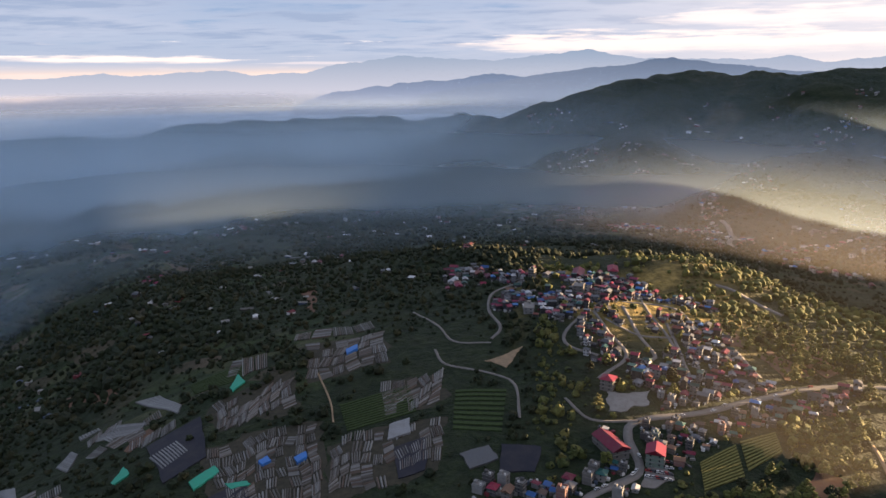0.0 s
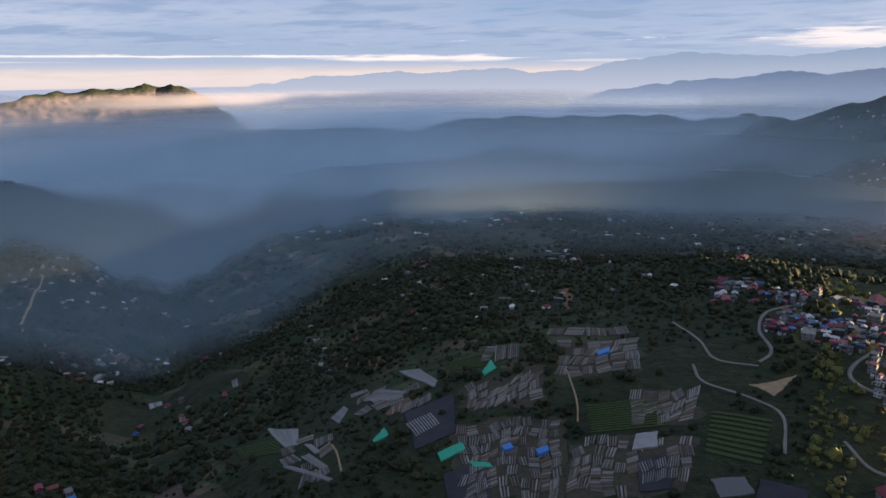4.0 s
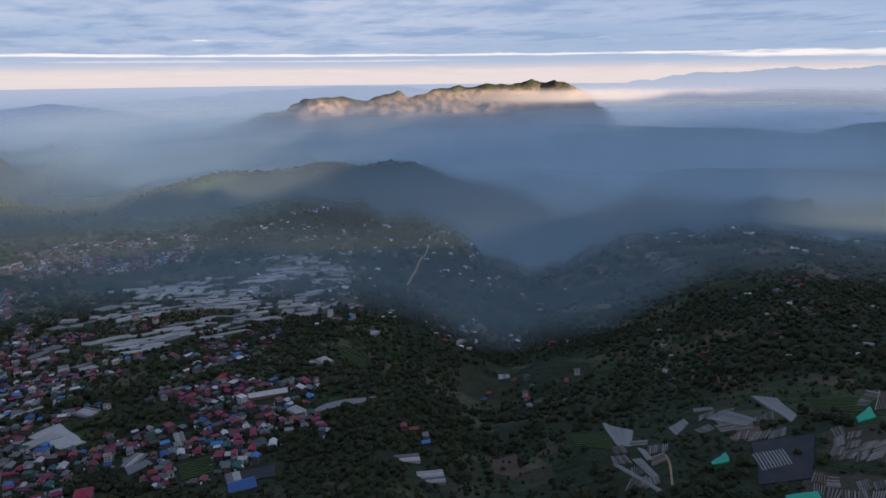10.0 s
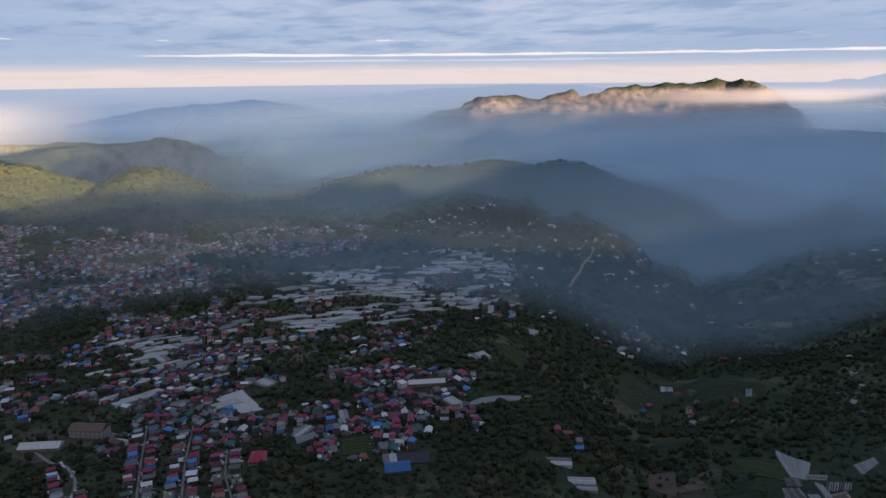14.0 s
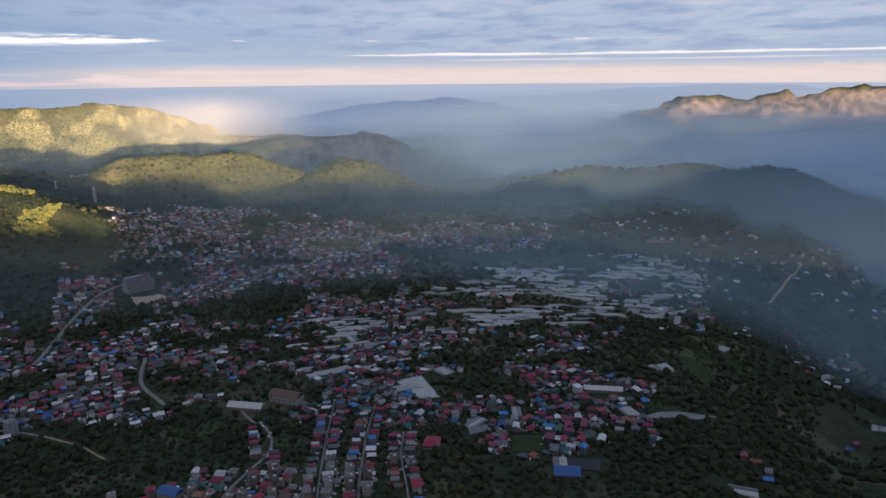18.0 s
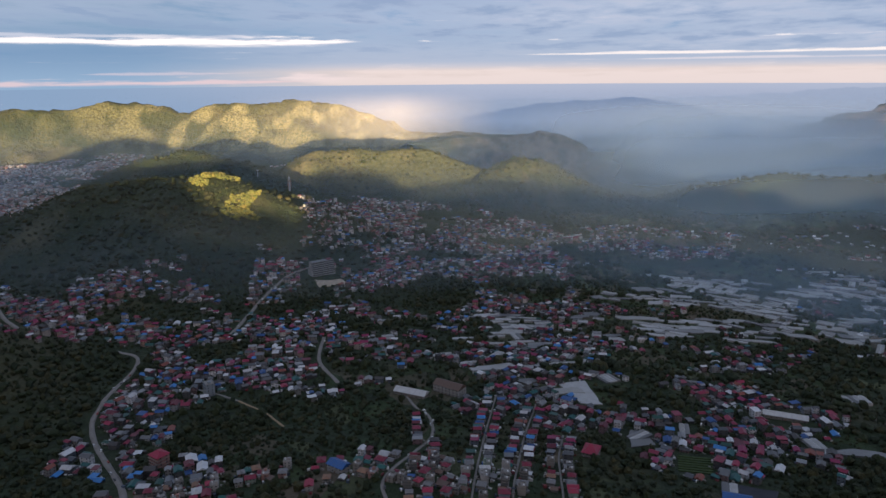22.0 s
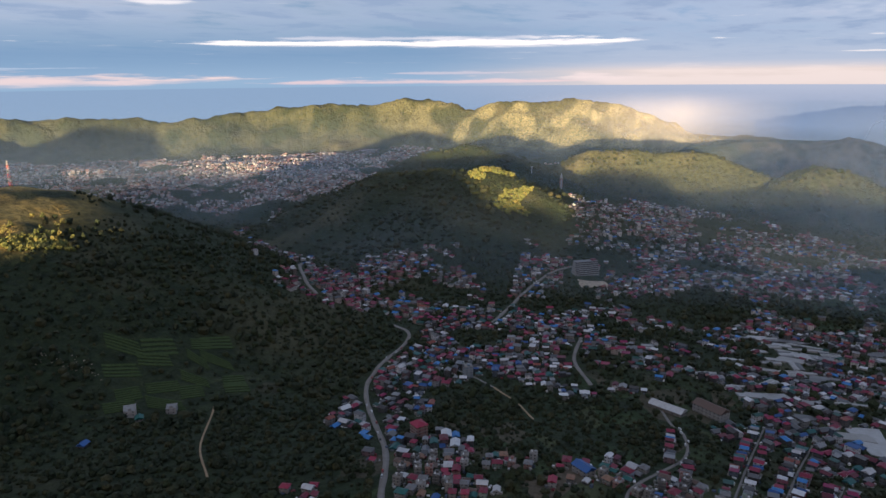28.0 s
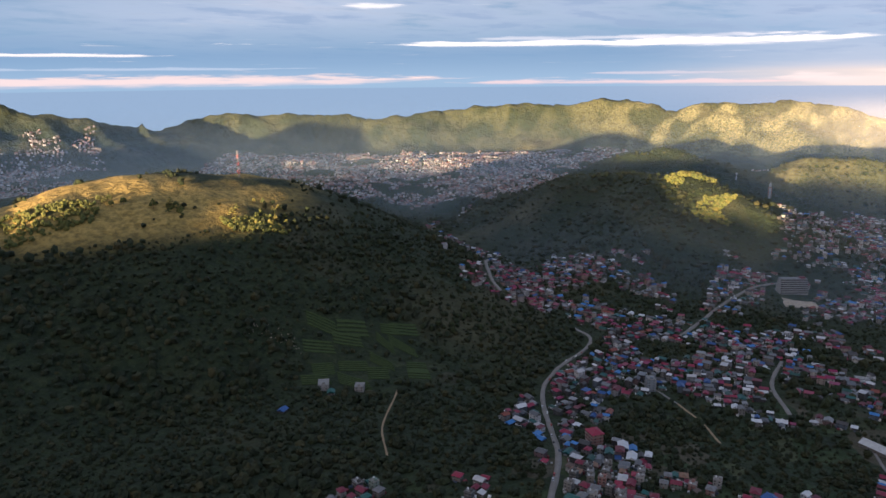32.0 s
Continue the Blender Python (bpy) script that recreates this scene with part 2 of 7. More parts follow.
def painted(name, colours, each, roughness=0.7, dirt=0.5, scale=0.35, metal=0.0):
    """Weathered paint in one of several colours, with streaks of dirt."""
    m, tree, base = material(name, roughness)
    n = len(colours)
    tone = ramp(tree, pick(tree, each), [(i / n, c) for i, c in enumerate(colours)], "CONSTANT")
    at = place(tree)
    patch = noise_of(tree, at, scale, 5, 0.65)
    fine = noise_of(tree, at, scale * 6, 3, 0.6)
    worn = blend(tree, maths(tree, "MULTIPLY", ramp(tree, patch, [(0.42, 0.0), (0.70, 1.0)]), dirt), tone, (0.10, 0.085, 0.07))
    worn = blend(tree, 0.35, worn, ramp(tree, fine, [(0.3, 0.45), (0.7, 1.0)]), "MULTIPLY")
    tree.links.new(worn, base.inputs["Base Color"])
    base.inputs["Metallic"].default_value = metal
    bumped(tree, base, fine, 0.05, 0.3)
    return m


def ridged_roof(name, colours, each):
    """Corrugated sheet: paint with rust, in fine ridges."""
    m = painted(name, colours, each, 0.55, 0.28, 0.30)
    return m


ROOF_COLOURS = [(0.150, 0.010, 0.034), (0.085, 0.088, 0.098), (0.200, 0.014, 0.046), (0.18, 0.185, 0.20), (0.080, 0.010, 0.024), (0.045, 0.043, 0.047), (0.36, 0.36, 0.38),
                (0.165, 0.018, 0.046), (0.105, 0.11, 0.12), (0.008, 0.072, 0.074), (0.100, 0.016, 0.030), (0.040, 0.038, 0.042), (0.17, 0.045, 0.034), (0.014, 0.060, 0.190), (0.125, 0.135, 0.155), (0.012, 0.055, 0.050), (0.46, 0.47, 0.50), (0.030, 0.15, 0.38), (0.060, 0.066, 0.080), (0.17, 0.012, 0.06)]
WALL_COLOURS = [(0.066, 0.070, 0.078), (0.19, 0.20, 0.22), (0.050, 0.054, 0.062), (0.13, 0.085, 0.095), (0.040, 0.043, 0.050), (0.15, 0.15, 0.155), (0.07, 0.095, 0.13), (0.032, 0.034, 0.042), (0.44, 0.45, 0.48)]
roof_own = ridged_roof("roof_sheet", ROOF_COLOURS, "object")
roof_many = ridged_roof("roof_sheets", ROOF_COLOURS, "island")
wall_own = painted("rendered_wall", WALL_COLOURS, "object", 0.85, 0.5, 0.25)
wall_many = painted("rendered_walls", WALL_COLOURS, "island", 0.85, 0.5, 0.25)

city_walls = painted("city_walls", [(0.24, 0.21, 0.20), (0.16, 0.15, 0.145), (0.32, 0.30, 0.29), (0.10, 0.085, 0.08), (0.24, 0.16, 0.14), (0.44, 0.42, 0.41), (0.08, 0.075, 0.075)], "island", 0.85, 0.3, 0.2)
city_roofs = painted("city_roofs", [(0.26, 0.10, 0.08), (0.22, 0.21, 0.21), (0.36, 0.35, 0.35), (0.20, 0.06, 0.06), (0.14, 0.13, 0.13), (0.30, 0.20, 0.16), (0.10, 0.13, 0.17)], "island", 0.6, 0.3, 0.2)
clutter_many = painted("yard_things", [(0.34, 0.34, 0.35), (0.10, 0.10, 0.105), (0.20, 0.19, 0.18), (0.62, 0.62, 0.63), (0.06, 0.055, 0.05), (0.05, 0.075, 0.12), (0.14, 0.02, 0.03), (0.26, 0.25, 0.24)], "island", 0.6, 0.35, 0.3)


def plain(name, colour, roughness=0.8, dirt=0.4, scale=0.3, metal=0.0):
    return painted(name, [colour, colour], "object", roughness, dirt, scale, metal)


glass_dark = plain("window_glass", (0.03, 0.035, 0.045), 0.15, 0.1)
timber = plain("door_wood", (0.12, 0.06, 0.035), 0.7)
concrete = plain("concrete", (0.22, 0.215, 0.21), 0.9, 0.5, 0.2)
tarmac = plain("road_concrete", (0.19, 0.175, 0.165), 0.9, 0.5, 0.12)
dirt_track = plain("earth_track", (0.30, 0.21, 0.13), 0.95, 0.5, 0.2)
red_earth = plain("bare_earth", (0.15, 0.078, 0.050), 0.95, 0.6, 0.08)
dark_earth = plain("dark_earth", (0.070, 0.045, 0.036), 0.95, 0.6, 0.08)
net_black = plain("black_shade_net", (0.018, 0.019, 0.030), 0.8, 0.2, 0.1)
net_green = plain("green_shade_net", (0.02, 0.30, 0.20), 0.7, 0.2, 0.2)
sheet_blue = plain("blue_tarpaulin", (0.03, 0.16, 0.48), 0.5, 0.25, 0.3)
steel = plain("painted_steel", (0.55, 0.55, 0.56), 0.5, 0.3, 0.5)
steel_red = plain("red_painted_steel", (0.45, 0.05, 0.04), 0.5, 0.3, 0.5)
stone_wall = plain("quarried_rock", (0.34, 0.28, 0.22), 0.95, 0.6, 0.12)


def plastic_sheet(name, each, colours):
    """Dusty greenhouse film: pale and slightly glossy."""
    return painted(name, colours, each, 0.45, 0.35, 0.12)


FILM = [(0.22, 0.22, 0.225), (0.30, 0.30, 0.305), (0.13, 0.13, 0.137), (0.23, 0.225, 0.22), (0.085, 0.087, 0.095), (0.26, 0.26, 0.265)]
TUNNEL_FILM = [(0.125, 0.115, 0.108), (0.20, 0.20, 0.195), (0.066, 0.058, 0.050), (0.128, 0.123, 0.118), (0.10, 0.070, 0.055), (0.22, 0.22, 0.22)]
film_own = plastic_sheet("greenhouse_film", "object", FILM)
film_row = plastic_sheet("tunnel_film", "object", TUNNEL_FILM)
film_plot = plastic_sheet("plot_film", "object", [(0.15, 0.15, 0.155), (0.20, 0.20, 0.20), (0.12, 0.12, 0.122), (0.185, 0.185, 0.185)])


def leaf_material(name, tones, each):
    m, tree, base = material(name, 0.85)
    tone = ramp(tree, pick(tree, each), [(i / (len(tones) - 1), c) for i, c in enumerate(tones)])
    at = place(tree)
    fine = noise_of(tree, at, 1.1, 5, 0.75)
    tone = blend(tree, 0.85, tone, ramp(tree, fine, [(0.30, 0.25), (0.55, 0.9), (0.75, 1.5)]), "MULTIPLY")
    tree.links.new(tone, base.inputs["Base Color"])
    bumped(tree, base, fine, 0.9, 0.9)
    return m


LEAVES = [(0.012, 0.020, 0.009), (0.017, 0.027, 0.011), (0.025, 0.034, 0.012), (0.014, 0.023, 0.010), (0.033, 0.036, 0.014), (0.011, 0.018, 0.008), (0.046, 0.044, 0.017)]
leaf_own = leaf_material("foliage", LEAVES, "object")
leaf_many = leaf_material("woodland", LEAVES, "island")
# brighter copy of the leaf tones: morning sunlight put into the colour
SUNLIT_LEAVES = [(0.050, 0.067, 0.020), (0.095, 0.106, 0.027), (0.134, 0.129, 0.034), (0.067, 0.084, 0.027), (0.157, 0.134, 0.038)]
leaf_sunlit_own = leaf_material("sunlit_foliage", SUNLIT_LEAVES, "object")
leaf_sunlit_many = leaf_material("sunlit_woodland", SUNLIT_LEAVES, "island")
bark = plain("bark", (0.07, 0.05, 0.035), 0.95)


def field_material(name, low, high, scale):
    m, tree, base = material(name, 0.95)
    at = place(tree)
    fine = noise_of(tree, at, scale, 5, 0.7)
    tree.links.new(ramp(tree, fine, [(0.3, low), (0.7, high)]), base.inputs["Base Color"])
    bumped(tree, base, fine, 0.4, 0.7)
    return m


farm_soil = field_material("tilled_soil", (0.020, 0.022, 0.016), (0.060, 0.050, 0.034), 0.25)
crop_green = field_material("vegetable_crop", (0.016, 0.030, 0.010), (0.044, 0.066, 0.021), 0.5)
crop_yellow = field_material("yellow_crop", (0.085, 0.085, 0.025), (0.17, 0.15, 0.05), 0.6)
# ---------------------------------------------------------------- the lie of the land
# The plan is drawn round the hovering camera: bearing (degrees left of the first view), distance and height in plan units.
# Near land is 1.7 m to the unit; beyond 1200 units the distances draw together, so that the far hills still fit in.
NEAR, BEND, FAR = 1.7, 1200.0, (4960.0 - 2040.0) / 3760.0


def metres(distance):
    """Metres on the ground for a distance of the plan."""
    d = np.asarray(distance, float)
    return np.where(d < BEND, d * NEAR, BEND * NEAR + (d - BEND) * FAR)


def units(m):
    """Plan units for a distance in metres."""
    m = np.asarray(m, float)
    return np.where(m < BEND * NEAR, m / NEAR, BEND + (m - BEND * NEAR) / FAR)


def height(z, distance):
    """Metres of height for a height of the plan at that distance."""
    return EYE[2] - (EYE[2] - z) * metres(distance) / distance


def flat_polar(bearing, distance):
    a = np.radians(bearing)
    return -np.sin(a) * distance, np.cos(a) * distance


def polar(bearing, distance):
    """Metres east and north of the camera for a place of the plan."""
    return flat_polar(bearing, metres(distance))


def lattice(ix, iy, seed):
    h = (ix.astype(np.int64) * 374761393 + iy.astype(np.int64) * 668265263 + seed * 1274126177) & 0x7FFFFFFF
    h = ((h ^ (h >> 13)) * 1103515245 + 12345) & 0x7FFFFFFF
    h = ((h ^ (h >> 15)) * 69069 + 1) & 0x7FFFFFFF
    return (h & 0xFFFFF) / 0xFFFFF


def value_noise(x, y, seed):
    ix, iy = np.floor(x), np.floor(y)
    fx, fy = x - ix, y - iy
    fx, fy = fx * fx * fx * (fx * (fx * 6 - 15) + 10), fy * fy * fy * (fy * (fy * 6 - 15) + 10)
    a, b = lattice(ix, iy, seed), lattice(ix + 1, iy, seed)
    c, d = lattice(ix, iy + 1, seed), lattice(ix + 1, iy + 1, seed)
    return (a + (b - a) * fx) * (1 - fy) + (c + (d - c) * fx) * fy


def fbm(x, y, size, octaves=4, seed=1, ridged=False, gain=0.5):
    total, weight, k = 0.0, 0.0, 1.0
    for o in range(octaves):
        n = value_noise(x / size * 2 ** o + 17.3 * o, y / size * 2 ** o - 9.1 * o, seed + o)
        total = total + k * (1 - np.abs(2 * n - 1) if ridged else n)
        weight += k
        k *= gain
    return total / weight


# floor of the basins, by bearing and distance
FLOOR_B = [-60, -35, -20, -5, 10, 28, 45, 65, 85, 105, 125, 145, 175]
FLOOR_R = [270, 450, 700, 1100, 1700, 2600, 4900]
FLOOR_Z = {
    -60: (155, 160, 150, 90, 60, 60, 60), -35: (150, 146, 80, 45, 40, 60, 60), -20: (148, 150, 112, 45, 45, 60, 40),
    -5: (144, 140, 112, 50, 30, 30, 0), 10: (133, 120, 98, 30, -10, -50, -60), 28: (126, 106, 80, -5, -40, -90, -90),
    45: (120, 96, 66, 30, -30, -110, -110), 65: (120, 87, 62, 40, -10, -130, -120), 85: (121, 89, 66, 50, 0, -120, -120),
    105: (125, 95, 75, 62, 35, -20, -60), 125: (125, 91, 73, 50, 5, -30, -60), 145: (124, 106, 88, 46, -10, -20, -40),
    175: (124, 118, 108, 66, 0, 0, 0)}


def floor_height(bearing, r):
    table = np.array([FLOOR_Z[b] for b in FLOOR_B], float)
    fb = np.clip(np.interp(bearing, FLOOR_B, np.arange(len(FLOOR_B))), 0, len(FLOOR_B) - 1.001)
    fr = np.clip(np.interp(np.log(r), np.log(FLOOR_R), np.arange(len(FLOOR_R))), 0, len(FLOOR_R) - 1.001)
    ib, ir = fb.astype(int), fr.astype(int)
    tb, t = fb - ib, fr - ir
    tb = tb * tb * (3 - 2 * tb)
    t = 0.5 * t + 0.5 * t * t * (3 - 2 * t)
    return (table[ib, ir] * (1 - tb) + table[ib + 1, ir] * tb) * (1 - t) + (table[ib, ir + 1] * (1 - tb) + table[ib + 1, ir + 1] * tb) * t


RIDGES = []


def ridge(line, slope, rounding, rough=1.0):
    """A crest line of (bearing, distance, height), the fall of its sides and the roundness of its top."""
    RIDGES.append((line, slope, rounding, rough))


# the dark mountain beyond the village, and the spurs before it
ridge([(-1.0, 2450, 60), (-4.3, 2500, 136), (-7.9, 2500, 203), (-12.2, 2500, 240), (-15.2, 2600, 272), (-18.0, 2700, 298), (-22.0, 2700, 296), (-25.7, 2600, 291), (-28.5, 2600, 316), (-34, 2600, 310), (-42, 2700, 330)], 0.45, 30)
ridge([(-18, 2600, 270), (-16, 2100, 130), (-15, 1700, 60)], 0.4, 30)
ridge([(-27, 2600, 290), (-28, 2100, 150), (-30, 1700, 70)], 0.4, 30)
ridge([(13.8, 2700, -22), (8.4, 2800, 35), (2.0, 2900, 112), (-2.1, 2900, 137), (-4.5, 2800, 120)], 0.45, 30)
ridge([(46, 2300, -50), (43.4, 2300, -13), (37.5, 2300, 13), (29.9, 2300, 16), (22.7, 2350, 14), (18.6, 2400, 30), (15.4, 2450, 42), (12.1, 2500, 26), (8.0, 2500, 7)], 0.45, 35)
ridge([(33.5, 1500, -10), (25.6, 1600, 20), (17.5, 1700, 22), (10.4, 1700, 39), (4.0, 1750, 40), (-1.6, 1800, 46)], 0.35, 35)
ridge([(20, 3300, 20), (30, 3400, 60), (36, 3500, 40), (44, 3300, 0)], 0.35, 50)
ridge([(4, 3500, 90), (12, 3600, 95), (20, 3700, 60)], 0.35, 50)
# the spur that carries the village, and the wooded hill at its end
ridge([(37.1, 760, 80), (34.9, 780, 92), (31.7, 800, 109), (28.5, 800, 115), (24.8, 800, 110), (22.5, 780, 104), (20.2, 740, 100), (15.4, 700, 104), (10.6, 672, 119), (3.7, 594, 144), (-0.8, 576, 156), (-4.4, 558, 159), (-8.2, 540, 158), (-12.0, 531, 155), (-16.0, 513, 165), (-19.0, 504, 169)], 0.36, 40, 0.6)
ridge([(-17.0, 505, 168), (-20.8, 497, 162), (-23.9, 464, 155), (-27.6, 450, 151), (-30.0, 436, 149), (-34.1, 403, 147), (-42, 390, 146)], 0.42, 30, 0.4)
ridge([(-15.2, 1500, 60), (-23.5, 1300, 104), (-27.3, 1200, 110), (-33, 1100, 120), (-40, 1050, 130)], 0.35, 40)
ridge([(-29.5, 800, 100), (-33.0, 800, 128), (-38, 790, 135)], 0.4, 40)
ridge([(-9.5, 500, 158), (-11.0, 450, 166), (-12.8, 390, 168), (-14.2, 330, 163), (-14.6, 270, 152)], 0.16, 25, 0.3)
# hill beyond the glasshouses
ridge([(75.7, 1650, 23), (71.5, 1700, 76), (69.7, 1700, 83), (63.3, 1700, 79), (61.0, 1700, 96), (56.9, 1700, 102), (54.6, 1700, 82), (49.1, 1650, 45), (45.5, 1550, 20), (40.2, 1400, -12)], 0.45, 30)
ridge([(62, 1690, 90), (63, 1450, 50), (64, 1250, 42)], 0.25, 60)
# rocky far mountain, hills before it
ridge([(76, 4200, -70), (73.2, 4200, -40), (69.7, 4200, -6), (66.6, 4200, 22), (65.0, 4250, 72), (63.7, 4250, 128), (62.5, 4250, 162), (61.6, 4250, 182), (59.8, 4250, 160), (57.4, 4250, 132), (54.9, 4250, 187), (54.0, 4250, 168), (50.7, 4350, 215), (46.0, 4400, 228), (41.5, 4400, 240), (40.9, 4400, 190), (40.4, 4400, 60), (39.5, 4400, -60)], 0.75, 10, 1.5)
ridge([(97, 2900, 20), (95.5, 2900, 30), (92.5, 2900, 39), (89.3, 2900, 49), (87.0, 2900, 78), (84.8, 2900, 27), (83.0, 2850, -15), (80.2, 2800, -49), (76.9, 2700, -86)], 0.5, 20)
ridge([(72, 3300, -40), (66, 3400, -10), (58, 3400, -30), (50, 3300, -60)], 0.35, 50)
ridge([(105.7, 1850, 70), (104.0, 1850, 108), (101.1, 1850, 112), (99.4, 1850, 101), (96.8, 1850, 107), (95.0, 1850, 86), (91.5, 1800, 52), (89.6, 1780, 72), (88.1, 1750, 98), (86.4, 1700, 80), (83.7, 1650, 50), (81.8, 1600, 35)], 0.5, 25, 0.8)
# the long mountain behind the big valley town
ridge([(152, 3800, 110), (145.2, 3800, 118), (140.0, 3700, 109), (137.7, 3600, 92), (134.5, 3600, 100), (132.4, 3700, 123), (128.5, 3700, 146), (125.0, 3700, 151), (120.5, 3700, 170), (117.3, 3700, 160), (115.1, 3600, 126), (112.3, 3600, 156), (109.2, 3600, 160), (105.7, 3600, 179), (103.1, 3600, 160), (100.5, 3500, 100), (98.4, 3400, 52), (95.5, 3300, 22), (92.5, 3200, -10)], 0.56, 15, 0.9)
ridge([(176, 3200, 230), (168.7, 3200, 215), (164.1, 3200, 195), (161.4, 3200, 172), (159.0, 3200, 136), (153.4, 3300, 70)], 0.4, 40)
# wooded hill with a sunlit top, and the low hills behind it
ridge([(131, 1150, 52), (129.9, 1150, 62), (125.3, 1150, 110), (121.1, 1150, 144), (117.8, 1150, 143), (114.6, 1100, 148), (112.8, 1050, 158), (110.4, 1000, 142), (108.6, 980, 126), (106.2, 950, 100)], 0.50, 25, 0.7)
ridge([(112.8, 1050, 152), (114.1, 900, 120), (117.9, 800, 93), (120.9, 700, 76)], 0.36, 25, 0.7)
ridge([(116.9, 1900, 96), (114.6, 1900, 112), (112.3, 1800, 103), (109.5, 1600, 76), (107.2, 1500, 71), (105.0, 1450, 66)], 0.4, 25, 0.7)
# grassy hill with the mast
ridge([(185, 600, 215), (172.6, 620, 207), (168.2, 640, 201), (165.0, 660, 197), (162.8, 660, 204), (160.2, 660, 213), (156.4, 670, 216), (152.9, 680, 213), (148.7, 700, 207), (146.2, 720, 193), (142.7, 760, 165), (139.1, 800, 136), (136.3, 840, 98)], 0.47, 45, 0.6)
# dark wooded knoll below the glasshouses
ridge([(66, 640, 30), (63.6, 620, 44), (59.6, 600, 64), (55.7, 560, 74), (52.7, 480, 82), (50.6, 400, 92), (47.4, 310, 104)], 0.35, 25, 0.6)
# an unseen ridge added in the east to hold back the morning sun, its crest fitted to where light falls: metres along
# it, and how high it stands over the low sun's slant
EAST_U = [-3600, -2950, -2650, -2450, -2150, -2000, -1774, -1550, -1350, -1150, -1000, -935, -905, -870, -845, -825, -760, -735, -715, -690, -666, -640, -600, -530, -440, -330, -295, -262, -240, -200, -140, -90, -54, -30, 20, 120, 200, 260, 300, 330, 430, 540, 640, 760, 850, 930, 1000, 1110, 1240, 1290, 1350, 1450, 1520, 1740, 1900, 2100, 2900]
EAST_K = [320, 110, 110, 230, 205, 54, 60, 45, 48, 74, 100, 126, 158, 143, 148, 185, 182, 160, 143, 136, 128, 140, 140, 140, 150, 150, 138, 116, 102, 92, 90, 82, 56, 80, 108, 104, 92, 72, 36, 16, 16, 6, 16, 18, 22, 34, 56, 78, 64, 28, 30, 58, 76, 150, 190, 230, 260]
EAST_AXIS = radians(SUN_BEARING + 180)


def shading_ridge(x, y):
    """Height of the added, unseen ridge in the east, in metres."""
    s = -math.sin(EAST_AXIS) * x + math.cos(EAST_AXIS) * y
    u = math.cos(EAST_AXIS) * x + math.sin(EAST_AXIS) * y
    line = np.where(u > 1200, -1.40 * u - 70, -1750.0)
    top = np.interp(u, EAST_U, EAST_K) - line * math.tan(radians(SUN_HEIGHT))
    fall = np.sqrt((s - line) ** 2 + 1600.0) - 40.0
    return np.where((s < -900) & (u < 2900), top - 0.9 * fall, -1e4)


# the deep valley that runs away between the town and the village spur, and its side gullies
VALLEYS = [
    ([(47.0, 330, 92), (46.5, 420, 70), (45.8, 560, 25), (45.0, 750, -12), (43.8, 1000, -48), (42.3, 1400, -84), (40.0, 2000, -125), (36, 2900, -160)], 0.46),
    ([(45.2, 700, -6), (41.0, 640, 36), (37.5, 560, 62), (35.5, 500, 84)], 0.50),
    ([(44.2, 900, -38), (38.5, 880, 8), (34.0, 900, 40), (30.0, 960, 66)], 0.50),
    ([(45.0, 780, -15), (49.0, 800, 20), (52.5, 820, 48)], 0.45),
    ([(43.3, 1120, -62), (48.0, 1150, -5), (52.5, 1200, 32)], 0.45),
    ([(45.9, 520, 38), (40.5, 440, 76), (38.0, 400, 92)], 0.42),
]


def carve(z, x, y):
    """Lowers the ground to the sides of the valleys."""
    for line, slope in VALLEYS:
        px, py = flat_polar(np.array([p[0] for p in line]), np.array([p[1] for p in line]))
        pz = [p[2] for p in line]
        best = np.full_like(z, 1e9)
        for i in range(len(line) - 1):
            dx, dy = px[i + 1] - px[i], py[i + 1] - py[i]
            t = np.clip(((x - px[i]) * dx + (y - py[i]) * dy) / (dx * dx + dy * dy), 0, 1)
            d = np.hypot(x - px[i] - t * dx, y - py[i] - t * dy)
            best = np.minimum(best, pz[i] + t * (pz[i + 1] - pz[i]) + slope * np.sqrt(d * d + 100) - slope * 10)
        soft = 10.0
        h = np.clip(0.5 + 0.5 * (z - best) / soft / 2, 0, 1)
        z = z * (1 - h) + best * h - soft * h * (1 - h)
    return z


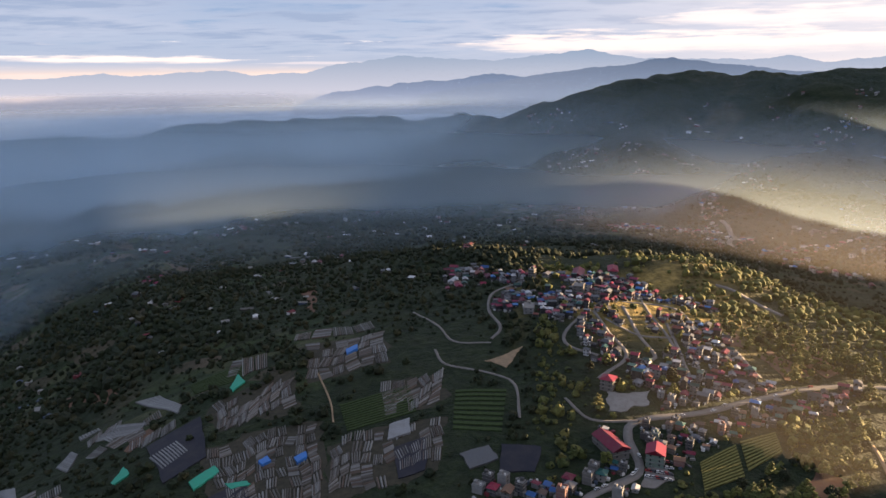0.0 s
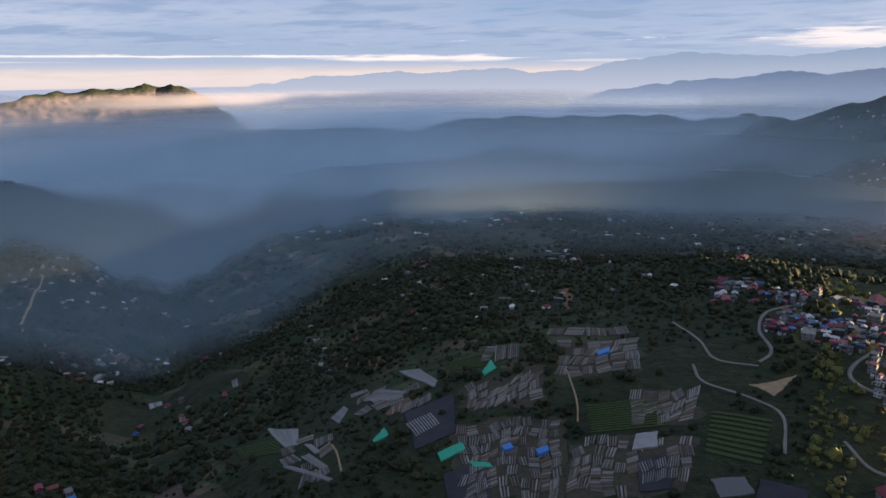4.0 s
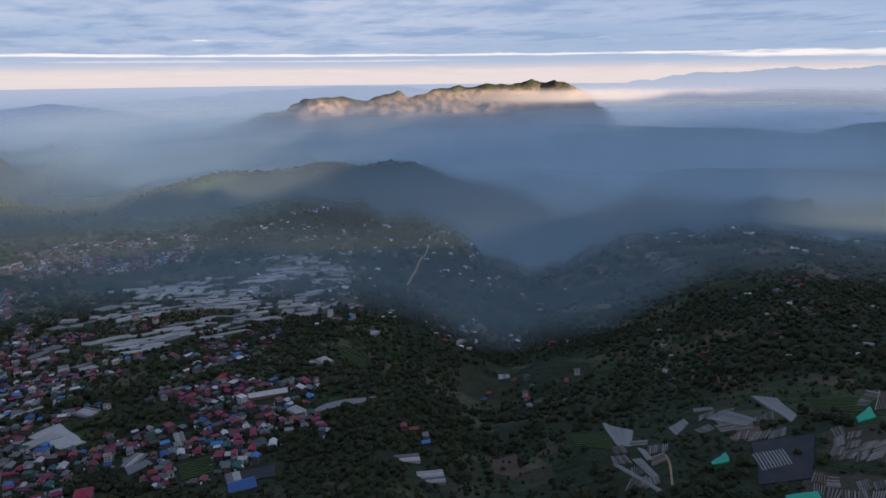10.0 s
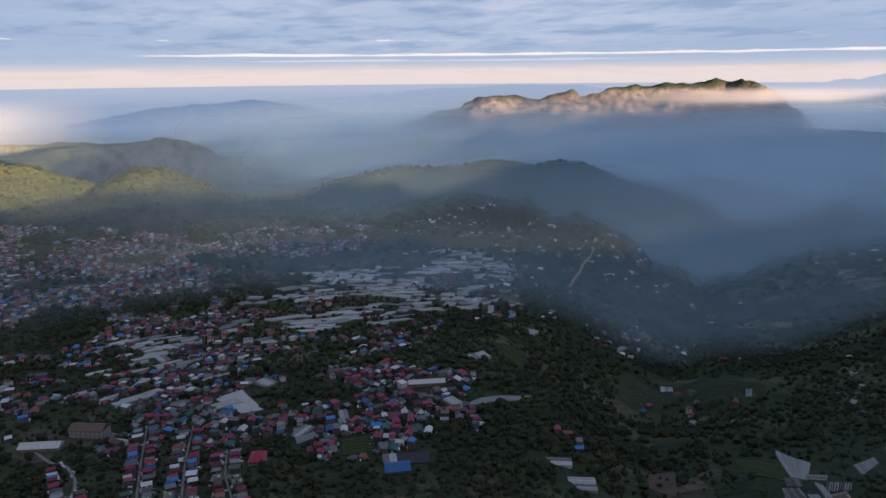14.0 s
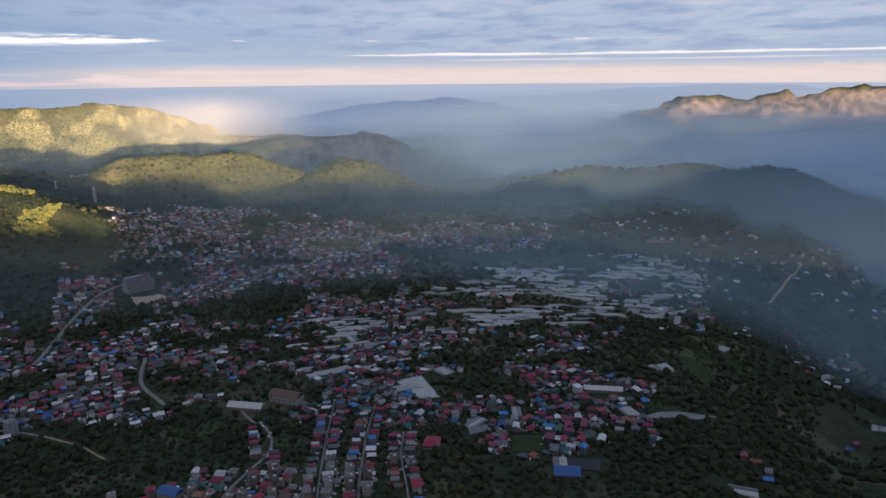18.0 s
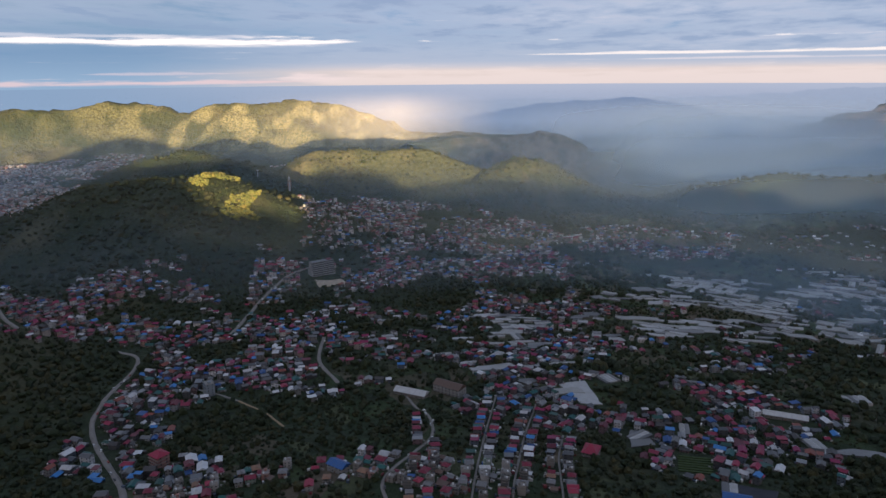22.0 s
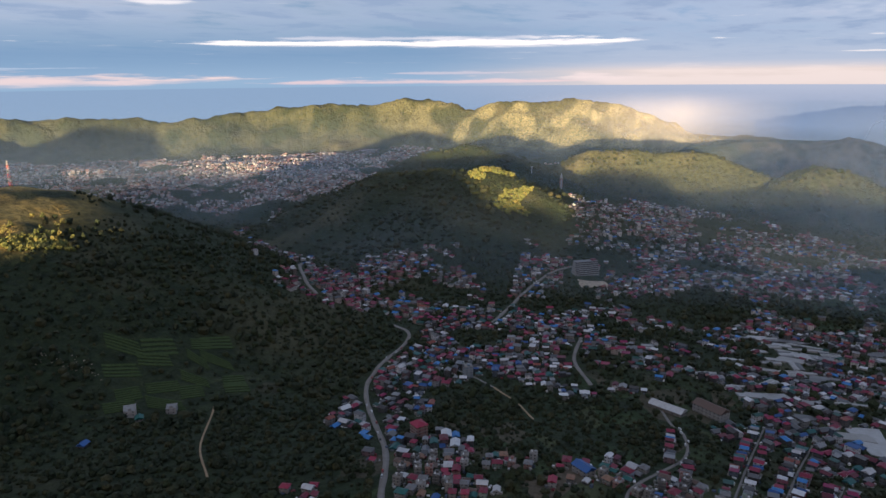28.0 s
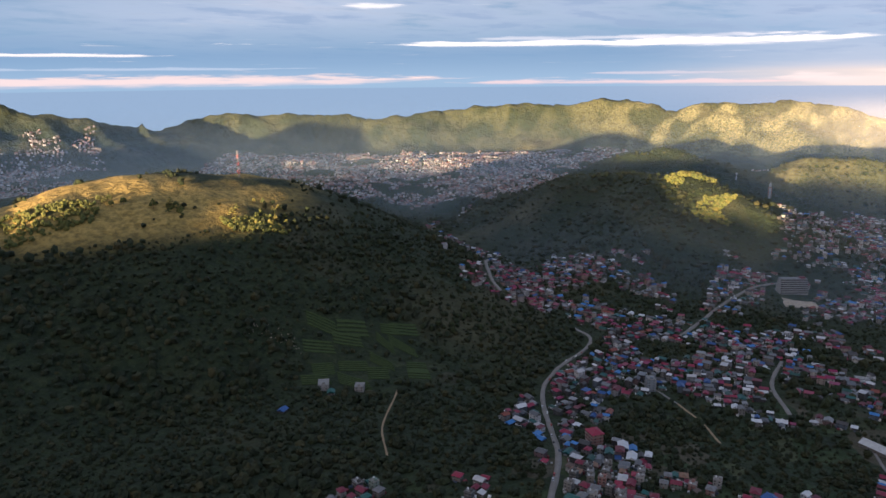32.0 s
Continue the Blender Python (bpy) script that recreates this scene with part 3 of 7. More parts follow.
def plan_land(x, y):
    """Height of the ground, in plan units."""
    x, y = np.asarray(x, float), np.asarray(y, float)
    r = np.maximum(np.hypot(x, y), 30.0)
    bearing = np.degrees(np.arctan2(-x, y))
    bearing = np.where(bearing < -120, bearing + 360, bearing)
    wx = x + (fbm(x, y, 160, 3, 31) - 0.5) * np.minimum(r * 0.07, 110)
    wy = y + (fbm(x, y, 160, 3, 57) - 0.5) * np.minimum(r * 0.07, 110)
    base = floor_height(bearing, r) + (fbm(x, y, 220, 4, 3) - 0.5) * np.minimum(r * 0.035, 60) * np.where(r < 1500, 0.6, 1.0)
    spurs = np.clip((bearing - 16) / 12, 0, 1) * np.clip((58 - bearing) / 8, 0, 1) * np.clip((r - 400) / 250, 0, 1)
    spurs = np.maximum(spurs, np.clip((r - 1250) / 400, 0, 1) * (bearing < 75) * 0.8)
    base = base + (fbm(x, y, 230, 5, 71, True, 0.5) - 0.62) * 58 * spurs
    high = np.full_like(base, -1e9)
    power = np.zeros_like(base)
    for line, slope, rounding, rough in RIDGES:
        px, py = flat_polar(np.array([p[0] for p in line]), np.array([p[1] for p in line]))
        pz = np.array([p[2] for p in line], float)
        best = np.full_like(base, -1e9)
        for i in range(len(line) - 1):
            dx, dy = px[i + 1] - px[i], py[i + 1] - py[i]
            t = np.clip(((wx - px[i]) * dx + (wy - py[i]) * dy) / (dx * dx + dy * dy), 0, 1)
            d = np.hypot(wx - px[i] - t * dx, wy - py[i] - t * dy)
            best = np.maximum(best, pz[i] + t * (pz[i + 1] - pz[i]) - slope * (np.sqrt(d * d + rounding * rounding) - rounding))
        power = np.where(best > high, rough, power)
        high = np.maximum(high, best)
    soft = 14.0
    h = np.clip(0.5 + 0.5 * (high - base) / soft / 2, 0, 1)
    z = base * (1 - h) + high * h + soft * h * (1 - h)
    z = carve(z, wx, wy)
    ribs = np.clip((bearing - 14) / 8, 0, 1) * np.clip((66 - bearing) / 8, 0, 1) * np.clip((r - 430) / 150, 0, 1) * np.clip((2200 - r) / 400, 0, 1)
    z = z + (fbm(wx, wy, 150, 4, 83, True, 0.5) - 0.66) * 44 * ribs * np.clip(r / 900, 0.6, 1.4)
    over = np.clip((high - base) / 60, 0, 1)
    gully = fbm(wx, wy, 210, 5, 11, True, 0.55) - 0.62
    size = np.clip(r / 1500, 0.25, 2.2)
    ribs = np.clip((r - 3000) / 150, 0, 1) * np.clip((bearing - 92) / 4, 0, 1)
    z = z + (fbm(wx, wy, 95, 4, 37, True, 0.55) - 0.62) * 26 * ribs * over
    z = z + gully * 26 * size * power * over + (fbm(x, y, 40, 3, 5) - 0.5) * 3.0 * np.clip(r / 700, 0.4, 3)
    return z


def land(x, y):
    """Height of the ground in metres."""
    x, y = np.asarray(x, float), np.asarray(y, float)
    m = np.maximum(np.hypot(x, y), 40.0)
    k = units(m) / m
    return np.maximum(EYE[2] - (EYE[2] - plan_land(x * k, y * k)) / k, shading_ridge(x, y))


def mesh_of(name, verts, faces, mats=(), smooth=True, uv=None):
    """A mesh from arrays of corners and of equal-sided faces."""
    verts, faces = np.asarray(verts, np.float32), np.asarray(faces, np.int32)
    n = faces.shape[1]
    me = bpy.data.meshes.new(name)
    me.vertices.add(len(verts))
    me.vertices.foreach_set("co", verts.ravel())
    me.loops.add(faces.size)
    me.loops.foreach_set("vertex_index", faces.ravel())
    me.polygons.add(len(faces))
    me.polygons.foreach_set("loop_start", np.arange(0, faces.size, n, dtype=np.int32))
    if smooth:
        me.polygons.foreach_set("use_smooth", np.ones(len(faces), bool))
    for m in mats:
        me.materials.append(m)
    me.update(calc_edges=True)
    return me


def build_ground():
    angles = np.concatenate([np.arange(-46, 178, 0.26), np.arange(178, 214, 1.6), np.arange(214, 314, 0.5)])
    rings = np.concatenate([[0.03, 60.0], 120 * 1.0145 ** np.arange(0, 160)])
    rings = np.concatenate([rings, rings[-1] * 1.0085 ** np.arange(1, 300)])
    rings = np.concatenate([rings[rings < 4880], [4900.0]])
    a, r = np.meshgrid(angles, rings)
    x, y = polar(a, r)
    z = land(x, y)
    n, m = len(rings), len(angles)
    i, j = np.meshgrid(np.arange(n - 1), np.arange(m), indexing="ij")
    k = (j + 1) % m
    faces = np.stack([i * m + j, (i + 1) * m + j, (i + 1) * m + k, i * m + k], -1).reshape(-1, 4)
    me = mesh_of("ground", np.stack([x, y, z], -1).reshape(-1, 3), faces[:, ::-1], [ground_material()])
    # what covers the land: golden meadow on the near hill, rock on the far mountain, dried grass on the long one
    bb, rr = a.ravel(), r.ravel()
    zz = EYE[2] - (EYE[2] - z.ravel()) * rr / metres(rr)
    ease = lambda v, lo, hi: np.clip((v - lo) / (hi - lo), 0, 1)
    patchy = ease(fbm(x.ravel(), y.ravel(), 110, 4, 23), 0.32, 0.50)
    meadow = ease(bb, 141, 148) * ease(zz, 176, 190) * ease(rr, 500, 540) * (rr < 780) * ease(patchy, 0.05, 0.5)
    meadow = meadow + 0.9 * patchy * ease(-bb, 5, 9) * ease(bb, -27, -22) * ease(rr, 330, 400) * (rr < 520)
    crest = np.interp(bb, [38, 41.5, 46, 50.7, 55.1, 58.3, 61.6, 64.1, 67], [200, 240, 228, 215, 186, 150, 176, 117, 20])
    rock = ease(rr, 3850, 3950) * (bb > 35) * (bb < 78) * ease(crest - zz - 12 + 34 * (fbm(x.ravel(), y.ravel(), 120, 3, 61) - 0.5), -2, 22) + ease(rr, 2400, 2750) * (rr < 3300) * ease(bb, 79, 86) * ease(-bb, -96, -89) * 0.6
    # grass colour, strongest on the sunlit half: sunlight is partly painted in
    dry_sunlit = ease(rr, 3000, 3200) * ease(bb, 90, 96) * (0.25 + 0.75 * ease(-bb, -124, -112)) * (bb < 170) * (0.20 + 0.80 * ease(fbm(x.ravel(), y.ravel(), 80, 5, 29), 0.38, 0.56)) + 0.20 * ease(rr, 1600, 1680) * (rr < 1950) * ease(bb, 80, 83) * (bb < 106)
    fields = ease(fbm(x.ravel(), y.ravel(), 260, 4, 67), 0.44, 0.56) * ease(rr, 420, 520) * ease(-rr, -1900, -1300) * ease(bb, 8, 16) * ease(-bb, -100, -80)
    fields = np.maximum(fields, 0.8 * ease(fbm(x.ravel(), y.ravel(), 200, 3, 73), 0.46, 0.58) * ease(-rr, -480, -440) * ease(bb, 0, 4) * ease(-bb, -140, -135))
    fields = np.maximum(fields, ease(fbm(x.ravel(), y.ravel(), 240, 3, 79), 0.46, 0.58) * ease(rr, 600, 700) * ease(-rr, -1500, -1300) * ease(-bb, 0, 4))
    fields = np.maximum(fields, 0.9 * ease(fbm(x.ravel(), y.ravel(), 120, 3, 97), 0.40, 0.52) * ease(-rr, -800, -700) * ease(bb, 33, 37) * ease(-bb, -53, -49))
    for name, values in (("meadow", meadow), ("rock", rock), ("dry_sunlit", dry_sunlit), ("fields", fields)):
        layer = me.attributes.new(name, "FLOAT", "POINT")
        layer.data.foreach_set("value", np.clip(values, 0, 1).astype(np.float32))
    ob = new("ground", me)
    return tagged(ob, "dark green hills and valleys with terraced fields", "ground", kind="structure")


ground = build_ground()


def build_far(name, line, distance, foot, colour, haze, label):
    """A far range as a plain glowing backdrop with painted haze: (bearing, height) along the skyline."""
    b = np.arange(line[0][0], line[-1][0], 0.12)
    top = np.interp(b, [p[0] for p in line], [p[1] for p in line])
    top = top + (fbm(b * 40, b * 0 + distance, 60, 5, 21, False, 0.65) - 0.5) * 34
    x, y = polar(b, np.full_like(b, distance))
    rows = []
    for f in np.linspace(0, 1, 6):
        rows.append(np.stack([x, y, height(foot + (top - foot) * f, distance)], -1))
    m = len(b)
    i, j = np.meshgrid(np.arange(5), np.arange(m - 1), indexing="ij")
    faces = np.stack([i * m + j, i * m + j + 1, (i + 1) * m + j + 1, (i + 1) * m + j], -1).reshape(-1, 4)
    ob = new(name, mesh_of(name, np.concatenate(rows), faces, [far_haze_glow(colour, haze, float(height(foot, distance)), float(height(max(p[1] for p in line), distance)))]))
    return tagged(ob, label, "mountains", kind="structure")


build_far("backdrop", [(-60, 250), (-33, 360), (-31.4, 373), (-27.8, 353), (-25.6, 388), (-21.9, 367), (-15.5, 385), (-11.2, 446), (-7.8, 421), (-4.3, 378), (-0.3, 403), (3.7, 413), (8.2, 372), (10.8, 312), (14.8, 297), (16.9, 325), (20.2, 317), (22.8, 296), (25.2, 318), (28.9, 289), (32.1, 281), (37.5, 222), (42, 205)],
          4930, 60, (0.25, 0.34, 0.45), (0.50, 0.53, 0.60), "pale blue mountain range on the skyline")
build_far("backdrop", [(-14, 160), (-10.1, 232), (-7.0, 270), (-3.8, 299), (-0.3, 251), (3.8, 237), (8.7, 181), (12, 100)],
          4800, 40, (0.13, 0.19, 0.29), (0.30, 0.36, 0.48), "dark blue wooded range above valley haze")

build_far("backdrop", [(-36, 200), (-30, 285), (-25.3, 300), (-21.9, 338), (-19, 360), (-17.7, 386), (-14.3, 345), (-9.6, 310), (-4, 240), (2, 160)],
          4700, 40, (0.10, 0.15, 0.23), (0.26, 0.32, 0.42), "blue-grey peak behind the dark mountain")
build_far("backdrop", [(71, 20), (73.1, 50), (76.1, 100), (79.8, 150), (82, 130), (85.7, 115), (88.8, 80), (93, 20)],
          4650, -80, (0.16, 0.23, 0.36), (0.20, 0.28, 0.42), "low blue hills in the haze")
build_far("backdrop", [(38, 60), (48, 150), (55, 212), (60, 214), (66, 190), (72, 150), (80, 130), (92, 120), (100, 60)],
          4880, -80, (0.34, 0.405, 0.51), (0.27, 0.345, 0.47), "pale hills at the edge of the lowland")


def build_horizon():
    """The lowland and sea beyond the hills, up to the horizon: a glowing wall with painted haze."""
    b = np.arange(-60, 190, 1.0)
    x, y = polar(b, np.full_like(b, 4960.0))
    rows = [np.stack([x, y, np.full_like(x, z)], -1) for z in (-420, 0, 100, 170, 222)]
    m = len(b)
    i, j = np.meshgrid(np.arange(4), np.arange(m - 1), indexing="ij")
    faces = np.stack([i * m + j, i * m + j + 1, (i + 1) * m + j + 1, (i + 1) * m + j], -1).reshape(-1, 4)
    ob = new("backdrop", mesh_of("backdrop", np.concatenate(rows), faces, [far_haze_glow((0.43, 0.48, 0.575), (0.24, 0.32, 0.46), -80, 222, (0.245, 0.36, 0.50))]))
    tagged(ob, "blue hazy lowland and sea below the horizon", "horizon", kind="structure")


build_horizon()


def build_mist(distance, top, thick, b0, b1, strength, lit=0.06, foot=-60, colour=(0.52, 0.75, 1.0, 1), clear_below=58.0):
    """A tinted sheet for a bank of thin morning haze across the valleys; strength: along its bearings."""
    b = np.arange(b0, b1 + 0.5, 1.0)
    far = distance * (1 + 0.05 * np.sin(b * 0.13 + distance))
    x, y = polar(b, far)
    foot_z = land(x, y)
    head_z = np.maximum(height(top, far), foot_z + 2.0)
    steps = np.linspace(0, 1, 13) ** 1.6
    rows = [np.stack([x, y, foot_z + (head_z - foot_z) * f], -1) for f in steps]
    m = len(b)
    i, j = np.meshgrid(np.arange(len(rows) - 1), np.arange(m - 1), indexing="ij")
    faces = np.stack([i * m + j, i * m + j + 1, (i + 1) * m + j + 1, (i + 1) * m + j], -1).reshape(-1, 4)
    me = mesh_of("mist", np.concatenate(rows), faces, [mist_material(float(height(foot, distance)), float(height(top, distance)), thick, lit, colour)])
    ends = np.clip((b - b0) / 8, 0, 1) * np.clip((b1 - b) / 12, 0, 1)
    reach = np.interp(b, [p[0] for p in strength], [p[1] for p in strength]) * ends
    layer = me.attributes.new("reach", "FLOAT", "POINT")
    layer.data.foreach_set("value", np.concatenate([reach * np.clip((head_z - foot_z) * f / clear_below, 0, 1) for f in steps]).astype(np.float32))
    ob = new("mist", me)
    tagged(ob, "thin sheet of tinted morning haze standing in the valleys", "mist", kind="stuff")


BLUE = (0.60, 0.80, 1.0, 1)
PALE_BLUE = (0.70, 0.84, 1.0, 1)
# thick over the lowland, thin over the big valley
for distance, top, last, here, tone in (
        (720, 238, 178, [(-46, 0.42), (-25, 0.36), (-10, 0.36), (6, 0.36), (28, 0.29), (55, 0.30), (70, 0.34), (90, 0.17), (108, 0.10), (178, 0.10)], BLUE),
        (1250, 258, 178, [(-46, 0.48), (-25, 0.44), (-10, 0.50), (10, 0.54), (30, 0.52), (54, 0.50), (62, 0.44), (72, 0.42), (88, 0.27), (104, 0.15), (178, 0.16)], BLUE),
        (1900, 258, 90, [(-46, 0.5), (-25, 0.44), (-8, 0.50), (8, 0.62), (30, 0.66), (50, 0.66), (64, 0.62), (78, 0.50), (84, 0.36), (93, 0.34)], BLUE),
        (2650, 244, 90, [(-46, 0.5), (-10, 0.58), (8, 0.70), (30, 0.74), (44, 0.66), (50, 0.58), (62, 0.58), (68, 0.66), (78, 0.56), (84, 0.30), (93, 0.24)], BLUE),
        (3650, 205, 90, [(-46, 0.4), (-10, 0.85), (8, 0.92), (30, 0.92), (40, 0.7), (46, 0.45), (62, 0.45), (67, 0.8), (85, 0.95), (94, 0.9)], PALE_BLUE)):
    build_mist(distance, top, 1.0, -46, last, here, colour=tone)
build_mist(2280, 345, 0.30, -46, 8, [(-46, 1.0), (-10, 0.9), (8, 0.0)], colour=BLUE)
build_mist(2150, 262, 1.0, 80, 178, [(80, 0.2), (92, 0.34), (104, 0.24), (118, 0.21), (135, 0.25), (178, 0.32)], colour=BLUE)
# a bank of cloud in the first sun, before the rocky mountain; bright haze at the end of the long mountain; golden haze
# on the sunny side: the sun's warmth is put into their colour
build_mist(3900, 225, 0.80, 6, 61, [(6, 0.3), (18, 0.7), (30, 1.0), (41, 1.0), (46, 0.6), (50, 0.3), (56, 0.15), (61, 0.0)], 0.22, 120, (0.92, 0.86, 0.90, 1))
build_mist(3360, 235, 0.24, 90, 114, [(90, 0.5), (93, 0.6), (98, 1.0), (103, 0.6), (114, 0.0)], 0.6, -60, (1.0, 0.93, 0.86, 1))
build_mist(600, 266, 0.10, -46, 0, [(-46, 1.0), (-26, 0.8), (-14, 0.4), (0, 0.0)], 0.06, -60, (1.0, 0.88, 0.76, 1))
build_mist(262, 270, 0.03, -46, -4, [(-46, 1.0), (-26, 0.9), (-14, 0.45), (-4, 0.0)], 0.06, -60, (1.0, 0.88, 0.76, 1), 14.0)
# ---------------------------------------------------------------- tools for the things
def ground_at(x, y):
    return float(land(np.array([x]), np.array([y]))[0])


def spot(bearing, distance):
    x, y = polar(bearing, distance)
    return float(x), float(y)


def part(name, bm, mat, parent, label=""):
    """Links a bmesh as one mesh object under a thing or a part."""
    me = bpy.data.meshes.new(name)
    bm.to_mesh(me)
    bm.free()
    me.materials.append(mat)
    ob = new(name, me)
    ob.parent = parent
    if label:
        tagged(ob, label)
    return ob


def same(name, me, parent, m):
    """One more object on a mesh that is already there."""
    ob = new(name, me)
    ob.parent, ob.matrix_basis = parent, m
    return ob


def thing(name, x, y, z, turn, label, category, group=""):
    ob = new(name)
    ob.empty_display_size = 1
    ob.matrix_basis = pose(x, y, z, 0, 0, turn)
    return tagged(ob, label, category, group)


def slab(bm, x0, y0, z0, x1, y1, z1):
    v = [bm.verts.new(p) for p in ((x0, y0, z0), (x1, y0, z0), (x1, y1, z0), (x0, y1, z0), (x0, y0, z1), (x1, y0, z1), (x1, y1, z1), (x0, y1, z1))]
    for f in ((3, 2, 1, 0), (4, 5, 6, 7), (0, 1, 5, 4), (1, 2, 6, 5), (2, 3, 7, 6), (3, 0, 4, 7)):
        bm.faces.new([v[i] for i in f])


def boxed(*boxes):
    bm = bmesh.new()
    for b in boxes:
        slab(bm, *b)
    return bm


def gable(bm, w, d, z, rise, eave=0.5, thick=0.15, hip=0.0):
    """A pitched roof along x with thickness; hip: how far the ridge ends draw in."""
    for zz in (0,):
        a, b = w / 2 + eave, d / 2 + eave
        drop = rise * eave / (d / 2)
        low = z - drop
        top = [(-a, -b, low), (a, -b, low), (a, b, low), (-a, b, low), (-a + hip, 0, z + rise), (a - hip, 0, z + rise)]
        t = [bm.verts.new((x, y, h + thick)) for x, y, h in top]
        u = [bm.verts.new(p) for p in top]
        for f in ((0, 1, 5, 4), (2, 3, 4, 5), (3, 0, 4), (1, 2, 5)):
            bm.faces.new([t[i] for i in f])
            bm.faces.new([u[i] for i in reversed(f)])
        for i, j in ((0, 1), (1, 2), (2, 3), (3, 0)):
            bm.faces.new((u[i], u[j], t[j], t[i]))


def inside(poly, b, r):
    """Which of the points (bearing, distance) lie in a plot of the plan."""
    hit = np.zeros(b.shape, bool)
    n = len(poly)
    for i in range(n):
        (b0, r0), (b1, r1) = poly[i], poly[(i + 1) % n]
        if r0 == r1:
            continue
        cross = ((r0 > r) != (r1 > r)) & (b < (b1 - b0) * (r - r0) / (r1 - r0) + b0)
        hit ^= cross
    return hit


class Room:
    """Keeps things apart from one another."""

    def __init__(self, cell=8.0):
        self.cell, self.grid = cell, {}

    def free(self, x, y, radius, keep=True):
        c = self.cell
        reach = int((radius + 12) // c) + 1
        ix, iy = int(x // c), int(y // c)
        for i in range(ix - reach, ix + reach + 1):
            for j in range(iy - reach, iy + reach + 1):
                for px, py, pr in self.grid.get((i, j), ()):
                    if (px - x) ** 2 + (py - y) ** 2 < (pr + radius) ** 2:
                        return False
        if keep:
            self.grid.setdefault((ix, iy), []).append((x, y, radius))
        return True


room = Room()


class Heap:
    """Many small pieces in one mesh."""

    def __init__(self):
        self.verts, self.faces, self.mats, self.count = [], [], [], 0

    def add(self, verts, faces, mat):
        """verts: (n, k, 3) for n pieces of k corners; faces: tuples into the k corners."""
        n, k = verts.shape[:2]
        self.verts.append(verts.reshape(-1, 3))
        for f in faces:
            self.faces.append(self.count + np.arange(n)[:, None] * k + np.array(f)[None, :])
            self.mats.append(np.full(n, mat, np.int32))
        self.count += n * k

    def boxes(self, x, y, z, w, d, h, turn, mat, faces=((0, 1, 5, 4), (1, 2, 6, 5), (2, 3, 7, 6), (3, 0, 4, 7), (4, 5, 6, 7))):
        o = np.ones_like(x)
        px = np.stack([-w / 2, w / 2, w / 2, -w / 2] * 2, 1)
        py = np.stack([-d / 2, -d / 2, d / 2, d / 2] * 2, 1)
        pz = np.stack([z] * 4 + [z + h] * 4, 1)
        self.add(turned(px, py, pz, x, y, turn), faces, mat)

    def roofs(self, x, y, z, w, d, rise, turn, mat, hip=0.0, eave=0.5):
        a, b = w / 2 + eave, d / 2 + eave
        px = np.stack([-a, a, a, -a, -a + hip, a - hip], 1)
        py = np.stack([-b, -b, b, b, b * 0, b * 0], 1)
        low = z - 0.25
        pz = np.stack([low, low, low, low, z + rise, z + rise], 1)
        self.add(turned(px, py, pz, x, y, turn), ((0, 1, 5, 4), (2, 3, 4, 5), (3, 0, 4), (1, 2, 5)), mat)

    def mesh(self, name, mats, smooth=False):
        me = bpy.data.meshes.new(name)
        verts = np.concatenate(self.verts).astype(np.float32)
        me.vertices.add(len(verts))
        me.vertices.foreach_set("co", verts.ravel())
        sizes = np.concatenate([np.full(len(f), f.shape[1]) for f in self.faces])
        loops = np.concatenate([f.ravel() for f in self.faces]).astype(np.int32)
        me.loops.add(len(loops))
        me.loops.foreach_set("vertex_index", loops)
        me.polygons.add(len(sizes))
        me.polygons.foreach_set("loop_start", np.concatenate([[0], np.cumsum(sizes)[:-1]]).astype(np.int32))
        me.polygons.foreach_set("material_index", np.concatenate(self.mats))
        me.polygons.foreach_set("use_smooth", np.full(len(sizes), smooth))
        for m in mats:
            me.materials.append(m)
        me.update(calc_edges=True)
        return me


def turned(px, py, pz, x, y, turn):
    c, s = np.cos(turn)[:, None], np.sin(turn)[:, None]
    return np.stack([x[:, None] + px * c - py * s, y[:, None] + px * s + py * c, pz], -1)


def scatter(poly, count, rng):
    """Random places in a plot: bearings and distances, even by area."""
    b0, b1 = min(p[0] for p in poly), max(p[0] for p in poly)
    r0, r1 = min(p[1] for p in poly), max(p[1] for p in poly)
    b = rng.uniform(b0, b1, count)
    r = np.sqrt(rng.uniform(r0 * r0, r1 * r1, count))
    x, y = polar(b, r)
    sway = fbm(x, y, 130, 3, 15) - 0.5
    keep = inside(poly, b + 4.0 * sway, r * (1 - 0.22 * sway))
    return b[keep], r[keep]


# ---------------------------------------------------------------- roads and plots
TAKEN = np.zeros((1400, 1400), bool)      # 3 m cells of ground that is built over


def take(x, y, radius):
    k = int(math.ceil(radius / 3))
    i, j = int((x + 2100) / 3), int((y + 2100) / 3)
    if 0 <= i < 1400 and 0 <= j < 1400:
        TAKEN[max(i - k, 0):i + k + 1, max(j - k, 0):j + k + 1] = True


def taken(x, y):
    i, j = ((x + 2100) / 3).astype(int), ((y + 2100) / 3).astype(int)
    ok = (i >= 0) & (i < 1400) & (j >= 0) & (j < 1400)
    return np.where(ok, TAKEN[np.clip(i, 0, 1399), np.clip(j, 0, 1399)], False)


